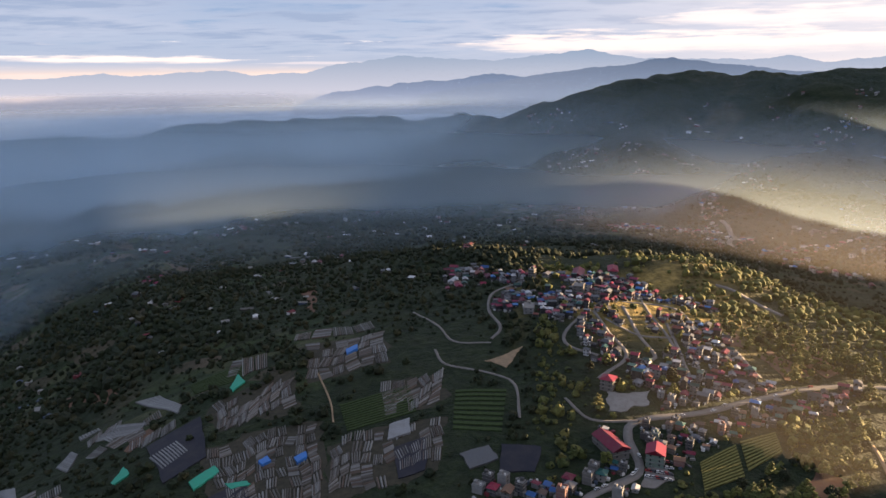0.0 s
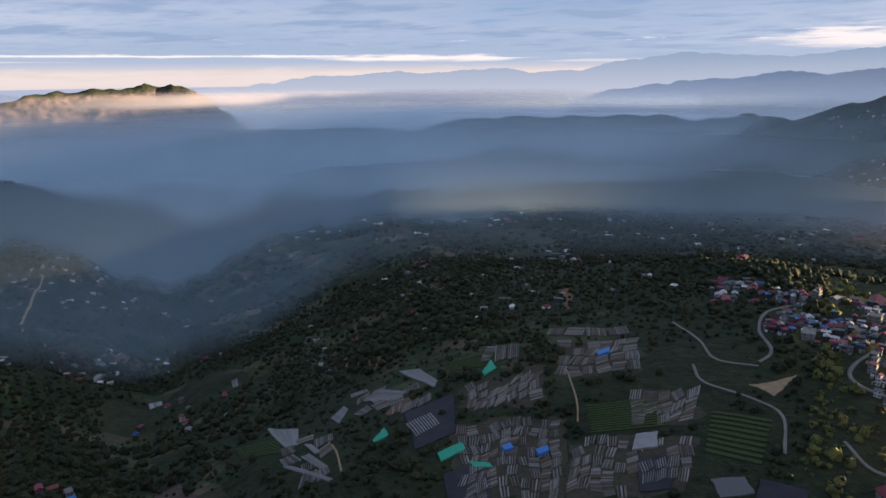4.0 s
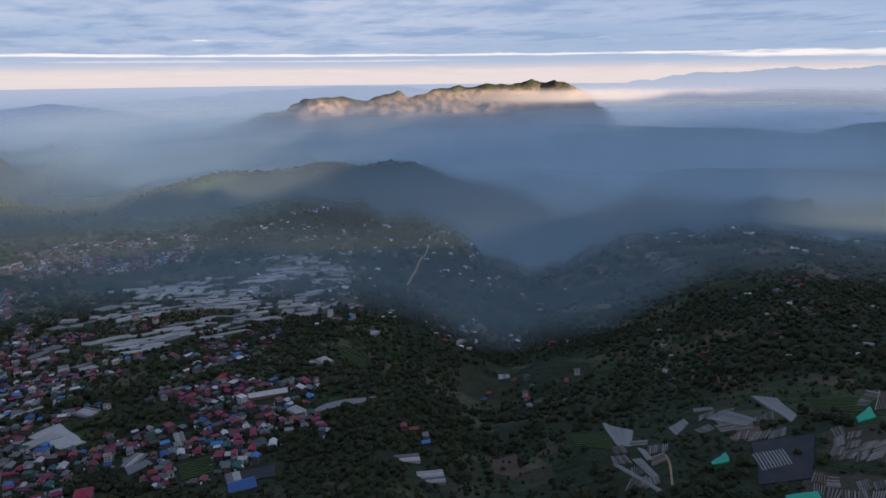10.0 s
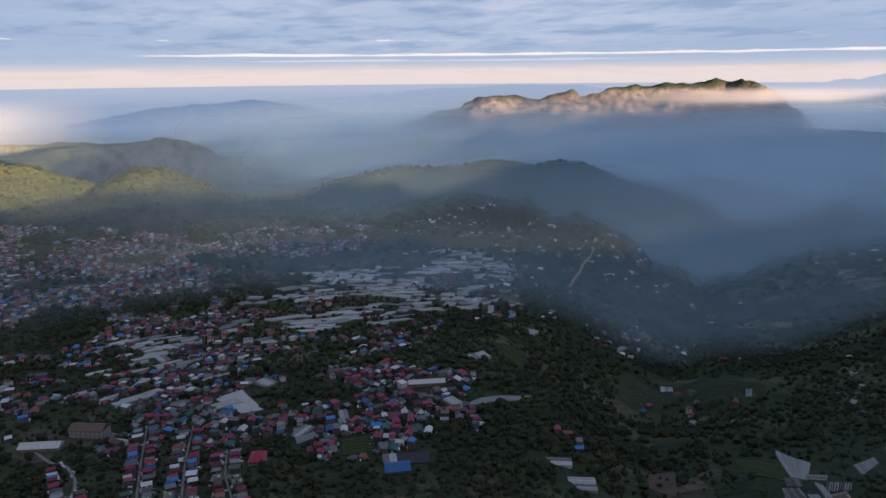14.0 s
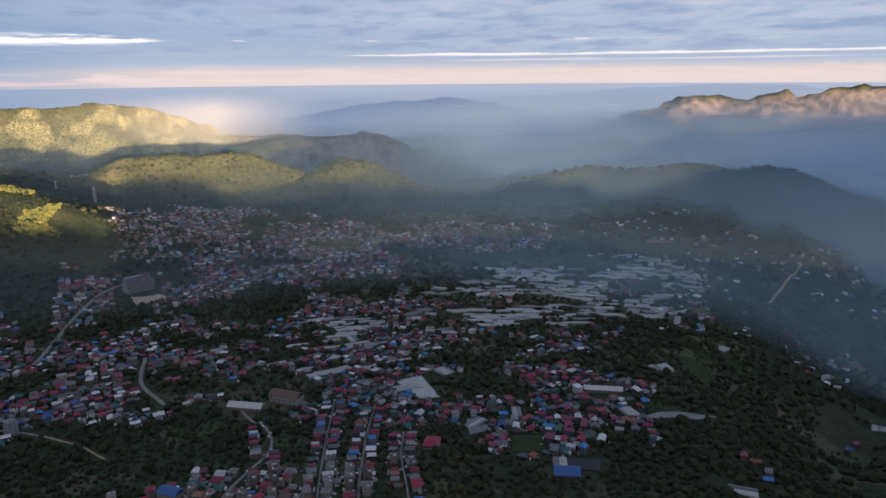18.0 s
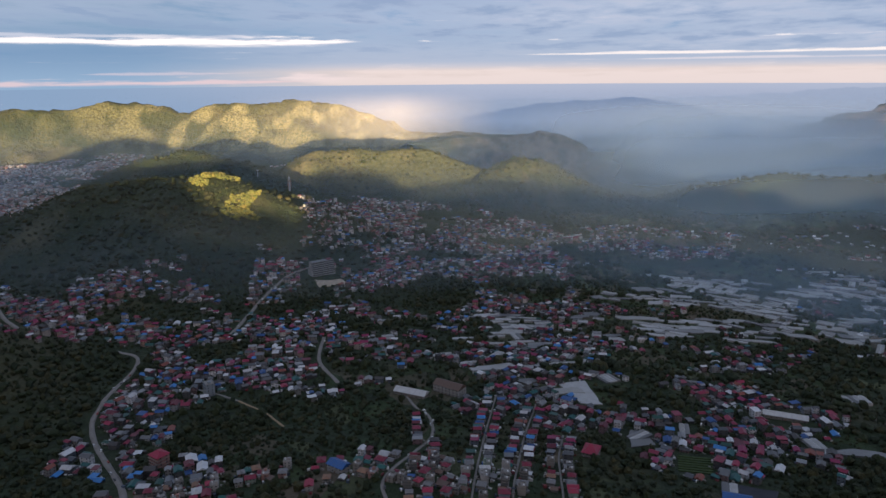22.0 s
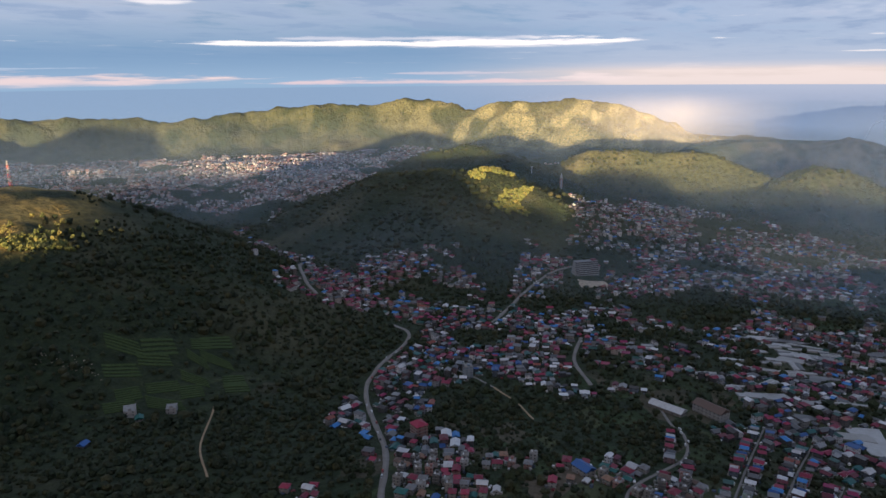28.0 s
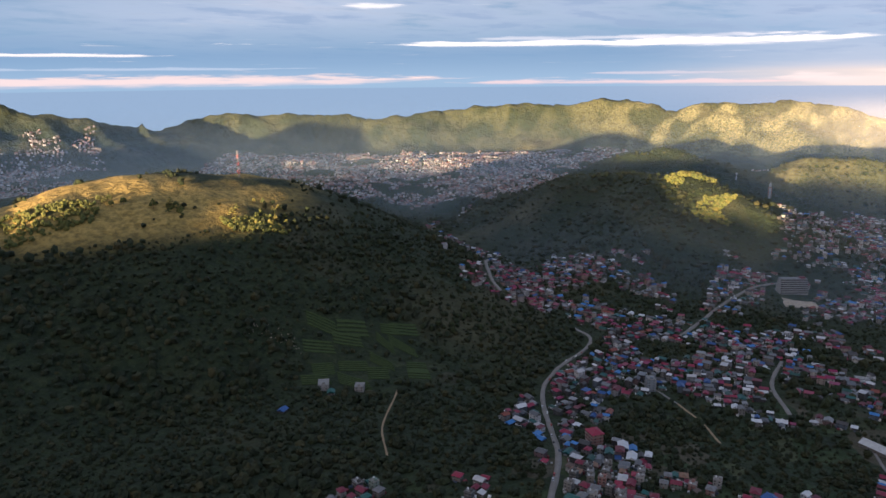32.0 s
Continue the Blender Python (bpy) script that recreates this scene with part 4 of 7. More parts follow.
def smooth_line(points, step):
    """A soft curve through places of the plan, in even steps."""
    p = np.array([spot(b, r) for b, r in points])
    p = np.concatenate([[2 * p[0] - p[1]], p, [2 * p[-1] - p[-2]]])
    out = []
    for i in range(1, len(p) - 2):
        n = max(2, int(np.hypot(*(p[i + 1] - p[i])) / step))
        for t in np.arange(n) / n:
            out.append(0.5 * (2 * p[i] + (p[i + 1] - p[i - 1]) * t + (2 * p[i - 1] - 5 * p[i] + 4 * p[i + 1] - p[i + 2]) * t * t
                              + (3 * p[i] - p[i - 1] - 3 * p[i + 1] + p[i + 2]) * t ** 3))
    out.append(p[-2])
    return np.array(out)


def road(points, width, mat, label, name="road"):
    width *= 0.95 if width > 4.5 else 0.85
    line = smooth_line(points, 5.0)
    along = np.gradient(line, axis=0)
    along /= np.hypot(along[:, 0], along[:, 1])[:, None]
    side = np.stack([-along[:, 1], along[:, 0]], 1)
    half = width / 2 * (1 + 0.08 * np.sin(np.arange(len(line)) * 0.7))[:, None]
    left, right = line + side * half, line - side * half
    z = np.maximum(np.maximum(land(left[:, 0], left[:, 1]), land(right[:, 0], right[:, 1])), land(line[:, 0], line[:, 1])) + 0.3
    z = np.convolve(np.pad(z, 2, mode="edge"), np.ones(5) / 5, "valid") + 0.15
    n = len(line)
    verts = []
    for edge, down in ((left, -3.0), (left, 0.0), (right, 0.0), (right, -3.0)):
        verts.append(np.column_stack([edge, z + down]))
    i = np.arange(n - 1)
    faces = np.concatenate([np.stack([k * n + i, k * n + i + 1, (k + 1) * n + i + 1, (k + 1) * n + i], 1) for k in range(3)])
    tagged(new(name, mesh_of(name, np.concatenate(verts), faces, [mat], smooth=False)), label, "road", kind="structure")
    for x, y in line:
        take(x, y, width / 2 + 1)
        room.free(x, y, width / 2 + 0.5)
    return line, z


grey = "pale concrete road winding between the houses"
high_road = road([(122.7, 255), (122.7, 267), (122.2, 325), (123.7, 428), (122.6, 477), (119.8, 563), (121.3, 596)], 5.6, tarmac, grey)
road([(121.8, 492), (117.8, 484), (114.7, 459), (112.4, 431)], 3.2, tarmac, "narrow concrete lane to the upper houses")
road([(112.4, 431), (110.3, 402), (108.8, 372)], 2.6, dirt_track, "bare earth track cut into the slope")
ridge_road = road([(112.6, 600), (111.7, 629), (110.0, 712), (108.4, 771), (106.6, 808), (104.3, 842)], 6.4, tarmac, "wide grey road climbing to the large building")
road([(127.5, 622), (128.4, 655), (128.8, 734), (128.6, 800)], 6.0, tarmac, "grey road through the saddle")
town_road = road([(100.1, 260), (100.1, 283), (96.0, 336), (96.1, 375), (97.3, 393), (98.6, 430)], 3.2, tarmac, grey)
road([(92.3, 250), (92.1, 275), (90.9, 361), (90.1, 426)], 2.2, tarmac, "straight concrete street between rows of roofs")
road([(88.5, 250), (88.3, 286), (87.4, 359), (86.6, 413)], 2.2, tarmac, "straight concrete street between rows of roofs")
road([(83.6, 250), (83.9, 276), (84.4, 321), (84.1, 359)], 2.0, tarmac, "concrete lane beside red roofs")
road([(105.0, 556), (105.5, 490), (104.0, 440)], 5.0, tarmac, grey)
village_road = road([(-12.0, 210), (-12.8, 228), (-17.1, 247), (-16.0, 269), (-16.8, 281), (-21.7, 297), (-25.4, 320), (-28.9, 346), (-32.2, 368), (-36, 388)], 6.5, tarmac, "sunlit concrete main road of the village")
village = "pale concrete lane looping through the sunlit village"
road([(-13.3, 312), (-15.5, 340), (-13.8, 366), (-12.6, 392)], 4.0, tarmac, village)
road([(-14.9, 408), (-16.3, 368), (-17.8, 344), (-15.6, 337)], 4.0, tarmac, village)
road([(-12.3, 393), (-10.3, 361), (-10.8, 346), (-13.2, 337)], 3.6, tarmac, village)
road([(-6.4, 459), (-4.1, 439), (-3.8, 404), (-4.8, 373), (-4.0, 359)], 3.6, tarmac, village)
road([(-10.5, 294), (-12.8, 278), (-16.8, 281)], 2.6, tarmac, "narrow concrete path below the village")
road([(0.9, 355), (-0.1, 335), (-4.1, 321), (-6.1, 308), (-6.6, 278)], 2.6, tarmac, "narrow concrete path over the dark fields")
road([(-23.8, 374), (-25.9, 346)], 4.0, tarmac, village)
road([(-22.0, 1150), (-22.4, 1117), (-23.1, 1017), (-22.7, 940), (-22.9, 880)], 12.0, tarmac, "wide road through the far town")
road([(11.1, 352), (10.2, 319), (10.0, 297)], 1.8, dirt_track, "footpath between green terraces")
road([(54.1, 860), (54.3, 921), (52.5, 1089)], 5.0, dirt_track, "earth road on the far slope")
road([(2.7, 425), (0.6, 389), (-0.8, 362), (-4.0, 355)], 2.6, tarmac, "narrow concrete path over the dark fields")
road([(32.0, 316), (31.6, 308), (31.2, 283)], 2.0, dirt_track, "footpath between greenhouses")
road([(136.5, 422), (137.9, 355), (137.6, 310)], 2.2, dirt_track, "faint earth track through scrub")
road([(-14.9, 419), (-19.0, 422), (-21.0, 389)], 3.4, tarmac, village)
road([(-18.5, 392), (-19.6, 358), (-20.6, 332)], 3.4, tarmac, village)

road([(-34.0, 309), (-34.5, 302), (-35.4, 286)], 3.0, dirt_track, "earth track at the foot of sunlit trees")
road([(-13.6, 381), (-15.0, 372), (-16.6, 366), (-19.2, 372)], 3.0, tarmac, village)
road([(-16.4, 428), (-17.2, 400), (-18.4, 378), (-19.4, 356)], 3.0, tarmac, village)
road([(-22.0, 480), (-23.2, 478), (-24.8, 470), (-27.0, 462)], 6.0, tarmac, "pale road behind the village crest")


def drape(name, points, lift, mat, label, category, kind="structure", rim=0.8, wander=7.0, cuts=7):
    """A plot that lies on the slope: a sheet with a rim."""
    bm = bmesh.new()
    corners = [spot(b, r) for b, r in points]
    bmesh.ops.triangulate(bm, faces=[bm.faces.new([bm.verts.new((x, y, 0)) for x, y in corners])])
    bmesh.ops.subdivide_edges(bm, edges=bm.edges[:], cuts=cuts, use_grid_fill=True)
    xs, ys = np.array([v.co.x for v in bm.verts]), np.array([v.co.y for v in bm.verts])
    xs, ys = xs + (fbm(xs, ys, 14, 3, 61) - 0.5) * 2 * wander, ys + (fbm(xs, ys, 14, 3, 62) - 0.5) * 2 * wander
    for v, px, py, z in zip(bm.verts, xs, ys, land(xs, ys)):
        v.co = (px, py, z + lift)
    if bm.faces[:][0].normal.z < 0:
        bmesh.ops.reverse_faces(bm, faces=bm.faces[:])
    edge = [e for e in bm.edges if e.is_boundary]
    for v in [g for g in bmesh.ops.extrude_edge_only(bm, edges=edge)["geom"] if isinstance(g, bmesh.types.BMVert)]:
        v.co.z -= rim + lift
    me = bpy.data.meshes.new(name)
    bm.to_mesh(me)
    bm.free()
    me.materials.append(mat)
    if category != "soil":
        for x, y in zip(xs, ys):
            take(x, y, 3)
    return tagged(new(name, me), label, category, "", kind)


drape("bare_earth", [(-25.6, 372), (-26.8, 387), (-28.7, 374), (-30.0, 369), (-27.6, 353)], 0.4, red_earth, "cut bank of bare orange earth beside the road", "soil")
drape("bare_earth", [(30.5, 492), (26.7, 445), (27.3, 427), (30.6, 467)], 0.35, red_earth, "brown ploughed patch among dark trees", "soil")
drape("bare_earth", [(11.8, 538), (10.8, 549), (11.0, 457), (11.6, 482)], 0.35, red_earth, "red earth slip below the ridge", "soil")
drape("bare_earth", [(-18.9, 1100), (-21.4, 1106), (-21.9, 996), (-20.6, 900)], 0.6, red_earth, "bare earth slope beside the far town", "soil")
drape("pavement", [(-13.9, 300), (-17.6, 307), (-17.6, 293), (-14.4, 285)], 0.5, concrete, "grey concrete yard beside the village road", "yard")
drape("pavement", [(-3.6, 334), (-6.7, 347), (-5.5, 328)], 0.5, dirt_track, "bare earth clearing below the village", "yard")
drape("bare_earth", [(-27.9, 405), (-29.3, 412), (-31.3, 383), (-30.4, 369), (-28.5, 382)], 0.5, red_earth, "cut bank of bare orange earth above the road", "soil", wander=3.0)
drape("bare_earth", [(-29.8, 262), (-30.8, 276), (-32.4, 273), (-33.3, 264), (-30.7, 256)], 0.4, red_earth, "bare brown earth patch between trees", "soil", wander=3.0)
drape("bare_earth", [(-5.2, 452), (-6.0, 446), (-5.8, 432), (-5.0, 438)], 0.4, red_earth, "red earth bank inside the lane's bend", "soil", wander=2.0)
drape("bare_earth", [(-22.6, 396), (-24.0, 399), (-24.4, 380), (-23.0, 378)], 0.4, red_earth, "bare brown earth slope above houses", "soil", wander=3.0)
parking = drape("pavement", [(-17.5, 251), (-19.9, 255), (-20.3, 244), (-18.0, 239)], 0.5, tarmac, "concrete parking ground full of cars", "yard")


def terrace(points, rows, mat, label):
    """A vegetable field: raised beds in rows, each a part."""
    corners = np.array([spot(b, r) for b, r in points])
    mid = corners.mean(0)
    bed = thing("vegetable_field", mid[0], mid[1], ground_at(*mid), 0, label, "field", "vegetable fields")
    a, b, c, d = corners
    for k in range(rows):
        bm = bmesh.new()
        f0, f1 = (k + 0.15) / rows, (k + 0.68) / rows
        strip = []
        for f in (f0, f1):
            t = np.linspace(0, 1, 9)[:, None]
            line = (a + (d - a) * f) * (1 - t) + (b + (c - b) * f) * t
            strip.append(line)
        tops = []
        for line in strip:
            z = land(line[:, 0], line[:, 1])
            tops.append([bm.verts.new((x - mid[0], y - mid[1], h + 0.9 - bed.location.z)) for (x, y), h in zip(line, z)])
        feet = []
        for line in strip:
            z = land(line[:, 0], line[:, 1])
            feet.append([bm.verts.new((x - mid[0], y - mid[1], h - 0.6 - bed.location.z)) for (x, y), h in zip(line, z)])
        for i in range(8):
            bm.faces.new((tops[0][i], tops[0][i + 1], tops[1][i + 1], tops[1][i]))
            bm.faces.new((feet[0][i], feet[0][i + 1], tops[0][i + 1], tops[0][i]))
            bm.faces.new((tops[1][i], tops[1][i + 1], feet[1][i + 1], feet[1][i]))
        bmesh.ops.recalc_face_normals(bm, faces=bm.faces[:])
        part("planting_bed", bm, mat, bed)
    for u in np.linspace(0, 1, 12):
        for v in np.linspace(0, 1, 12):
            p = (a * (1 - u) + b * u) * (1 - v) + (d * (1 - u) + c * u) * v
            take(p[0], p[1], 3)
            room.free(p[0], p[1], 2)


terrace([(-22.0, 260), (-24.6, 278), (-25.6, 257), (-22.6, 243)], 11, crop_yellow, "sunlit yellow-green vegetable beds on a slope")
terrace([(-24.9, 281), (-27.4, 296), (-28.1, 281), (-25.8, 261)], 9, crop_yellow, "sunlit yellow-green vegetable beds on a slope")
terrace([(9.4, 312), (3.2, 319), (2.6, 292), (8.8, 286)], 12, crop_green, "dark green terraced beds in stepped rows")
field_rng = np.random.default_rng(21)
for k in range(16):
    b, r = 143.0 - 2.6 * (k % 4) + field_rng.uniform(-1.0, 1.0), 428 + 19 * (k // 4) + 5.5 * (k % 4) + field_rng.uniform(-5, 5)
    wide, deep, tilt = field_rng.uniform(0.8, 1.5), field_rng.uniform(6, 9), field_rng.uniform(-6, 6)
    terrace([(b + wide, r + deep - tilt), (b - wide * 0.8, r + deep * 0.8 + tilt), (b - wide * 1.1, r - deep + tilt), (b + wide * 0.9, r - deep * 0.8 - tilt)], int(field_rng.integers(4, 7)), crop_green, "green terraced beds below the hill")
terrace([(-0.9, 308), (-5.4, 304), (-5.0, 267), (-0.6, 272)], 9, crop_green, "dull green field below the village")
terrace([(74.4, 352), (71.6, 356), (71.4, 330), (74.2, 326)], 7, crop_green, "dark green vegetable plot between houses")
terrace([(60.0, 560), (58.0, 552), (58.4, 520), (60.2, 524)], 6, crop_green, "dark green vegetable plot beside woodland")
# ---------------------------------------------------------------- greenhouses, nets, tunnels
def arch(bm, x0, x1, length, height, rise, steps=6):
    """One span of film over hoops, along y."""
    rows = []
    for y in (-length / 2, length / 2):
        row = [bm.verts.new((x0, y, -1.5)), bm.verts.new((x0, y, height))]
        for k in range(1, steps):
            f = k / steps
            row.append(bm.verts.new((x0 + (x1 - x0) * f, y, height + rise * math.sin(math.pi * f))))
        row += [bm.verts.new((x1, y, height)), bm.verts.new((x1, y, -1.5))]
        rows.append(row)
    for i in range(len(rows[0]) - 1):
        bm.faces.new((rows[0][i], rows[1][i], rows[1][i + 1], rows[0][i + 1]))
    bm.faces.new(rows[0])
    bm.faces.new(list(reversed(rows[1])))


GREENHOUSES = []
for spans, length in ((3, 24.0), (4, 30.0), (2, 28.0), (4, 20.0), (2, 42.0)):
    proto = thing("greenhouse", 0, 0, -500, 0, "pale plastic greenhouse with rounded spans among fields", "greenhouse", "greenhouses of the valley")
    wide = 6.0
    for k in range(spans):
        bm = bmesh.new()
        x0 = (k - spans / 2) * wide
        arch(bm, x0 + 0.1, x0 + wide - 0.1, length, 1.7, 0.6)
        bmesh.ops.recalc_face_normals(bm, faces=bm.faces[:])
        part("span", bm, film_own, proto)
    part("gutter", boxed(*[((k - spans / 2) * wide - 0.08, -length / 2, 1.6, (k - spans / 2) * wide + 0.08, length / 2, 1.78) for k in range(1, spans)]), steel, proto)
    GREENHOUSES.append((proto, spans * wide, length))

frames_rng = np.random.default_rng(5)
GLASS_LAND = [[(81.8, 730), (75.6, 900), (67.0, 960), (59.0, 1000), (58.7, 770), (60.5, 640), (67.6, 692), (69.3, 635), (78.4, 585), (83.3, 648)],
              [(91.5, 651), (84.7, 648), (85.3, 544), (88.7, 547)], [(77.5, 888), (72.0, 931), (68.2, 948), (69.2, 828), (73.0, 745)]]


def lay(kind, b, r, turn):
    """Sets a copy of a greenhouse on the ground."""
    proto, w, length = GREENHOUSES[kind]
    x, y = spot(b, r)
    if not room.free(x, y, 0.47 * max(w, length)):
        return False
    a = radians(turn)
    probe = [(x + dx * math.cos(a) - dy * math.sin(a), y + dx * math.sin(a) + dy * math.cos(a)) for dx in (-w / 2, w / 2) for dy in (-length / 2, length / 2)]
    zs = [ground_at(*p) for p in probe]
    copy_thing(proto, pose(x, y, sum(zs) / 4 + 0.6, 0, 0, turn) @ Matrix.Diagonal((frames_rng.uniform(0.7, 1.15), frames_rng.uniform(0.6, 1.15), 1, 1)))
    for u in np.linspace(-0.5, 0.5, 9):
        for v in np.linspace(-0.5, 0.5, 9):
            take(x + u * w * math.cos(a) - v * length * math.sin(a), y + u * w * math.sin(a) + v * length * math.cos(a), 3)
    return True


def fill_glass():
    made = 0
    for poly, limit in zip(GLASS_LAND, (60, 8, 10)):
        here = 0
        b, r = scatter(poly, 3000, frames_rng)
        for bb, rr in zip(b, r):
            x, y = spot(bb, rr)
            if value_noise(np.array([x / 62]), np.array([y / 62]), 77)[0] < 0.42:
                continue
            turn = bb + 90 + 26 * (value_noise(np.array([x / 220]), np.array([y / 220]), 41)[0] - 0.5) * 2 + (90 if frames_rng.random() < 0.15 else 0)
            if lay(int(frames_rng.integers(5)), bb, rr, turn):
                here += 1
                made += 1
            if here >= limit:
                break
    return made


def loose_sheets():
    """Wide films laid over beds, each cut to its terrace."""
    made = 0
    for poly, limit in zip(GLASS_LAND + [[(97, 640), (60, 520), (58, 420), (70, 330), (96, 330)]], (200, 20, 26, 12)):
        here = 0
        b, r = scatter(poly, 2500, frames_rng)
        for bb, rr in zip(b, r):
            x, y = spot(bb, rr)
            if made < 200 and value_noise(np.array([x / 62]), np.array([y / 62]), 77)[0] < 0.42:
                continue
            long, deep = frames_rng.uniform(9, 30), frames_rng.uniform(4.5, 11)
            if not room.free(x, y, 0.32 * (long + deep)):
                continue
            flow = radians(bb + 34 * (value_noise(np.array([x / 260]), np.array([y / 260]), 43)[0] - 0.5) * 2)
            shape = [(-1, -1), (1, -1), (1, 1), (-1, 1)] if frames_rng.random() < 0.6 else [(-1, -1), (0.3, -1), (0.45, -0.3), (1, -0.2), (1, 1), (-0.6, 1), (-0.7, 0.3), (-1, 0.2)]
            lean, ring = frames_rng.uniform(-0.35, 0.35), []
            for u, v in shape:
                u, v = (u + lean * v) * long * frames_rng.uniform(0.85, 1.1), v * deep * frames_rng.uniform(0.75, 1.15)
                px, py = x + u * math.cos(flow) - v * math.sin(flow), y + u * math.sin(flow) + v * math.cos(flow)
                ring.append((math.degrees(math.atan2(-px, py)), float(units(math.hypot(px, py)))))
            drape("plastic_sheet", ring, 1.7, film_own, "pale plastic film roof over vegetable beds", "sheet", "", wander=2.5, cuts=3)
            here, made = here + 1, made + 1
            if here >= limit:
                break


fill_glass()
loose_sheets()
for b, r, kind, turn in ((77.6, 372, 0, 40), (93.0, 560, 1, 70), (90.2, 505, 2, 60), (80.5, 470, 3, 120), (74.0, 395, 2, 80), (62.0, 500, 1, 95), (57.5, 610, 0, 30), (64, 405, 2, 100), (84.0, 520, 3, 65),
                         (70.0, 310, 2, 75), (55.0, 318, 4, 150), (52.6, 300, 1, 150), (99.5, 545, 0, 20), (46, 620, 0, 50), (50, 700, 2, 20)):
    lay(kind, b, r, turn)
for proto, w, length in GREENHOUSES:
    proto.location = Vector((0, 0, -500))


def tunnel_plot(points, rows, mat, label, fill=0.33):
    """A plot of low grow tunnels, side by side along the slope."""
    a, b, c, d = [np.array(spot(*p)) for p in points]
    mid = (a + b + c + d) / 4
    z0 = ground_at(*mid)
    plot = thing("grow_tunnels", mid[0], mid[1], z0, 0, label, "greenhouse", "plots of grow tunnels")
    t = np.linspace(0, 1, 5)[:, None]
    for k in range(rows):
        f = (k + 0.5) / rows
        line = (a + (b - a) * f) * (1 - t) + (d + (c - d) * f) * t
        wide = np.hypot(*((b - a) / rows)) * fill
        way = (d + (c - d) * f) - (a + (b - a) * f)
        way = way / np.hypot(*way)
        side = np.array([-way[1], way[0]])
        bm = bmesh.new()
        rings = []
        for p in line:
            g = ground_at(*p) - z0
            ring = []
            for u, h in ((-1, -1.5), (-1, 0.4), (-0.6, 0.9), (0, 1.15), (0.6, 0.9), (1, 0.4), (1, -1.5)):
                q = p + side * u * wide - mid
                ring.append(bm.verts.new((q[0], q[1], g + h)))
            rings.append(ring)
        for r0, r1 in zip(rings, rings[1:]):
            for i in range(6):
                bm.faces.new((r0[i], r0[i + 1], r1[i + 1], r1[i]))
        bm.faces.new(rings[0])
        bm.faces.new(rings[-1])
        bmesh.ops.recalc_face_normals(bm, faces=bm.faces[:])
        part("tunnel", bm, mat, plot)
    for u in np.linspace(0, 1, 10):
        for v in np.linspace(0, 1, 10):
            p = (a * (1 - u) + b * u) * (1 - v) + (d * (1 - u) + c * u) * v
            take(p[0], p[1], 3)
            room.free(p[0], p[1], 2)


pale = "rows of pale plastic grow tunnels on a farm terrace"
farm_rng = np.random.default_rng(9)


def farm(b0, b1, r0, r1, cols, lines, fill=0.9, lean=0.0):
    """A patch of farm terraces, parted into plots of tunnels."""
    for i in range(cols):
        for j in range(lines):
            if farm_rng.random() > fill:
                continue
            u0, u1 = b0 + (b1 - b0) * (i + 0.05) / cols, b0 + (b1 - b0) * (i + 0.94) / cols
            v0, v1 = r0 + (r1 - r0) * (j + 0.06) / lines, r0 + (r1 - r0) * (j + 0.92) / lines
            jig = farm_rng.uniform(-1, 1, 8) * 0.10
            db, dr = (b1 - b0) / cols, (r1 - r0) / lines
            tilt = lean * dr
            q = [(u0 + jig[0] * db, v0 + jig[1] * dr), (u1 + jig[2] * db, v0 + jig[3] * dr + tilt), (u1 + jig[4] * db, v1 + jig[5] * dr + tilt), (u0 + jig[6] * db, v1 + jig[7] * dr)]
            cb, cr = sum(p[0] for p in q) / 4, sum(p[1] for p in q) / 4
            a, k = farm_rng.uniform(-0.16, 0.16), farm_rng.uniform(0.94, 1.12)
            unit = math.radians(1) * cr
            q = [(cb + k * ((p[0] - cb) * math.cos(a) - (p[1] - cr) / unit * math.sin(a)), cr + k * ((p[0] - cb) * unit * math.sin(a) + (p[1] - cr) * math.cos(a))) for p in q]
            q = [(pb + 0.22 * math.sin(pr / 9.0 + 0.6 * pb), pr + 3.0 * math.sin(pb * 0.85 + pr / 40.0)) for pb, pr in q]
            if farm_rng.random() < 0.35:
                q = q[1:] + q[:1]
            wide = math.dist(spot(*q[0]), spot(*q[1]))
            tunnel_plot(q, min(10, max(3, int(wide / farm_rng.uniform(1.25, 1.9)))), film_row, pale)


for plot in ([(21, 304), (15.5, 309), (11.2, 300), (11.0, 233), (16, 227), (21, 233)], [(10.9, 279), (5, 285), (0.2, 284), (0.2, 246), (6, 240), (10.8, 240)], [(12.2, 394), (5, 394), (5, 349), (12, 344)], [(20.4, 349), (13, 361), (13, 316), (20, 318)], [(5.8, 328), (0.2, 323), (0.2, 295), (5.6, 292)]):
    drape("farm_soil", plot, 0.12, farm_soil, "dark tilled soil between grow tunnels", "soil", wander=9.0)
farm(20.6, 11.4, 230, 302, 10, 9, 0.85, 0.15)
farm(10.6, 0.4, 242, 281, 10, 5, 0.80, 0.2)
farm(20.0, 13.2, 317, 347, 7, 3, 0.8, 0.5)
farm(12.0, 5.2, 346, 395, 6, 4, 0.85, 0.1)
farm(13.0, 6.2, 403, 419, 4, 1, 1.0)
farm(5.6, 0.4, 294, 326, 5, 3, 0.75, 0.3)
farm(29.6, 21.4, 334, 385, 6, 4, 0.5, 0.3)
farm(18.4, 15.2, 375, 399, 3, 1, 1.0)
farm(36.4, 31.9, 282, 347, 3, 5, 0.4, 0.2)
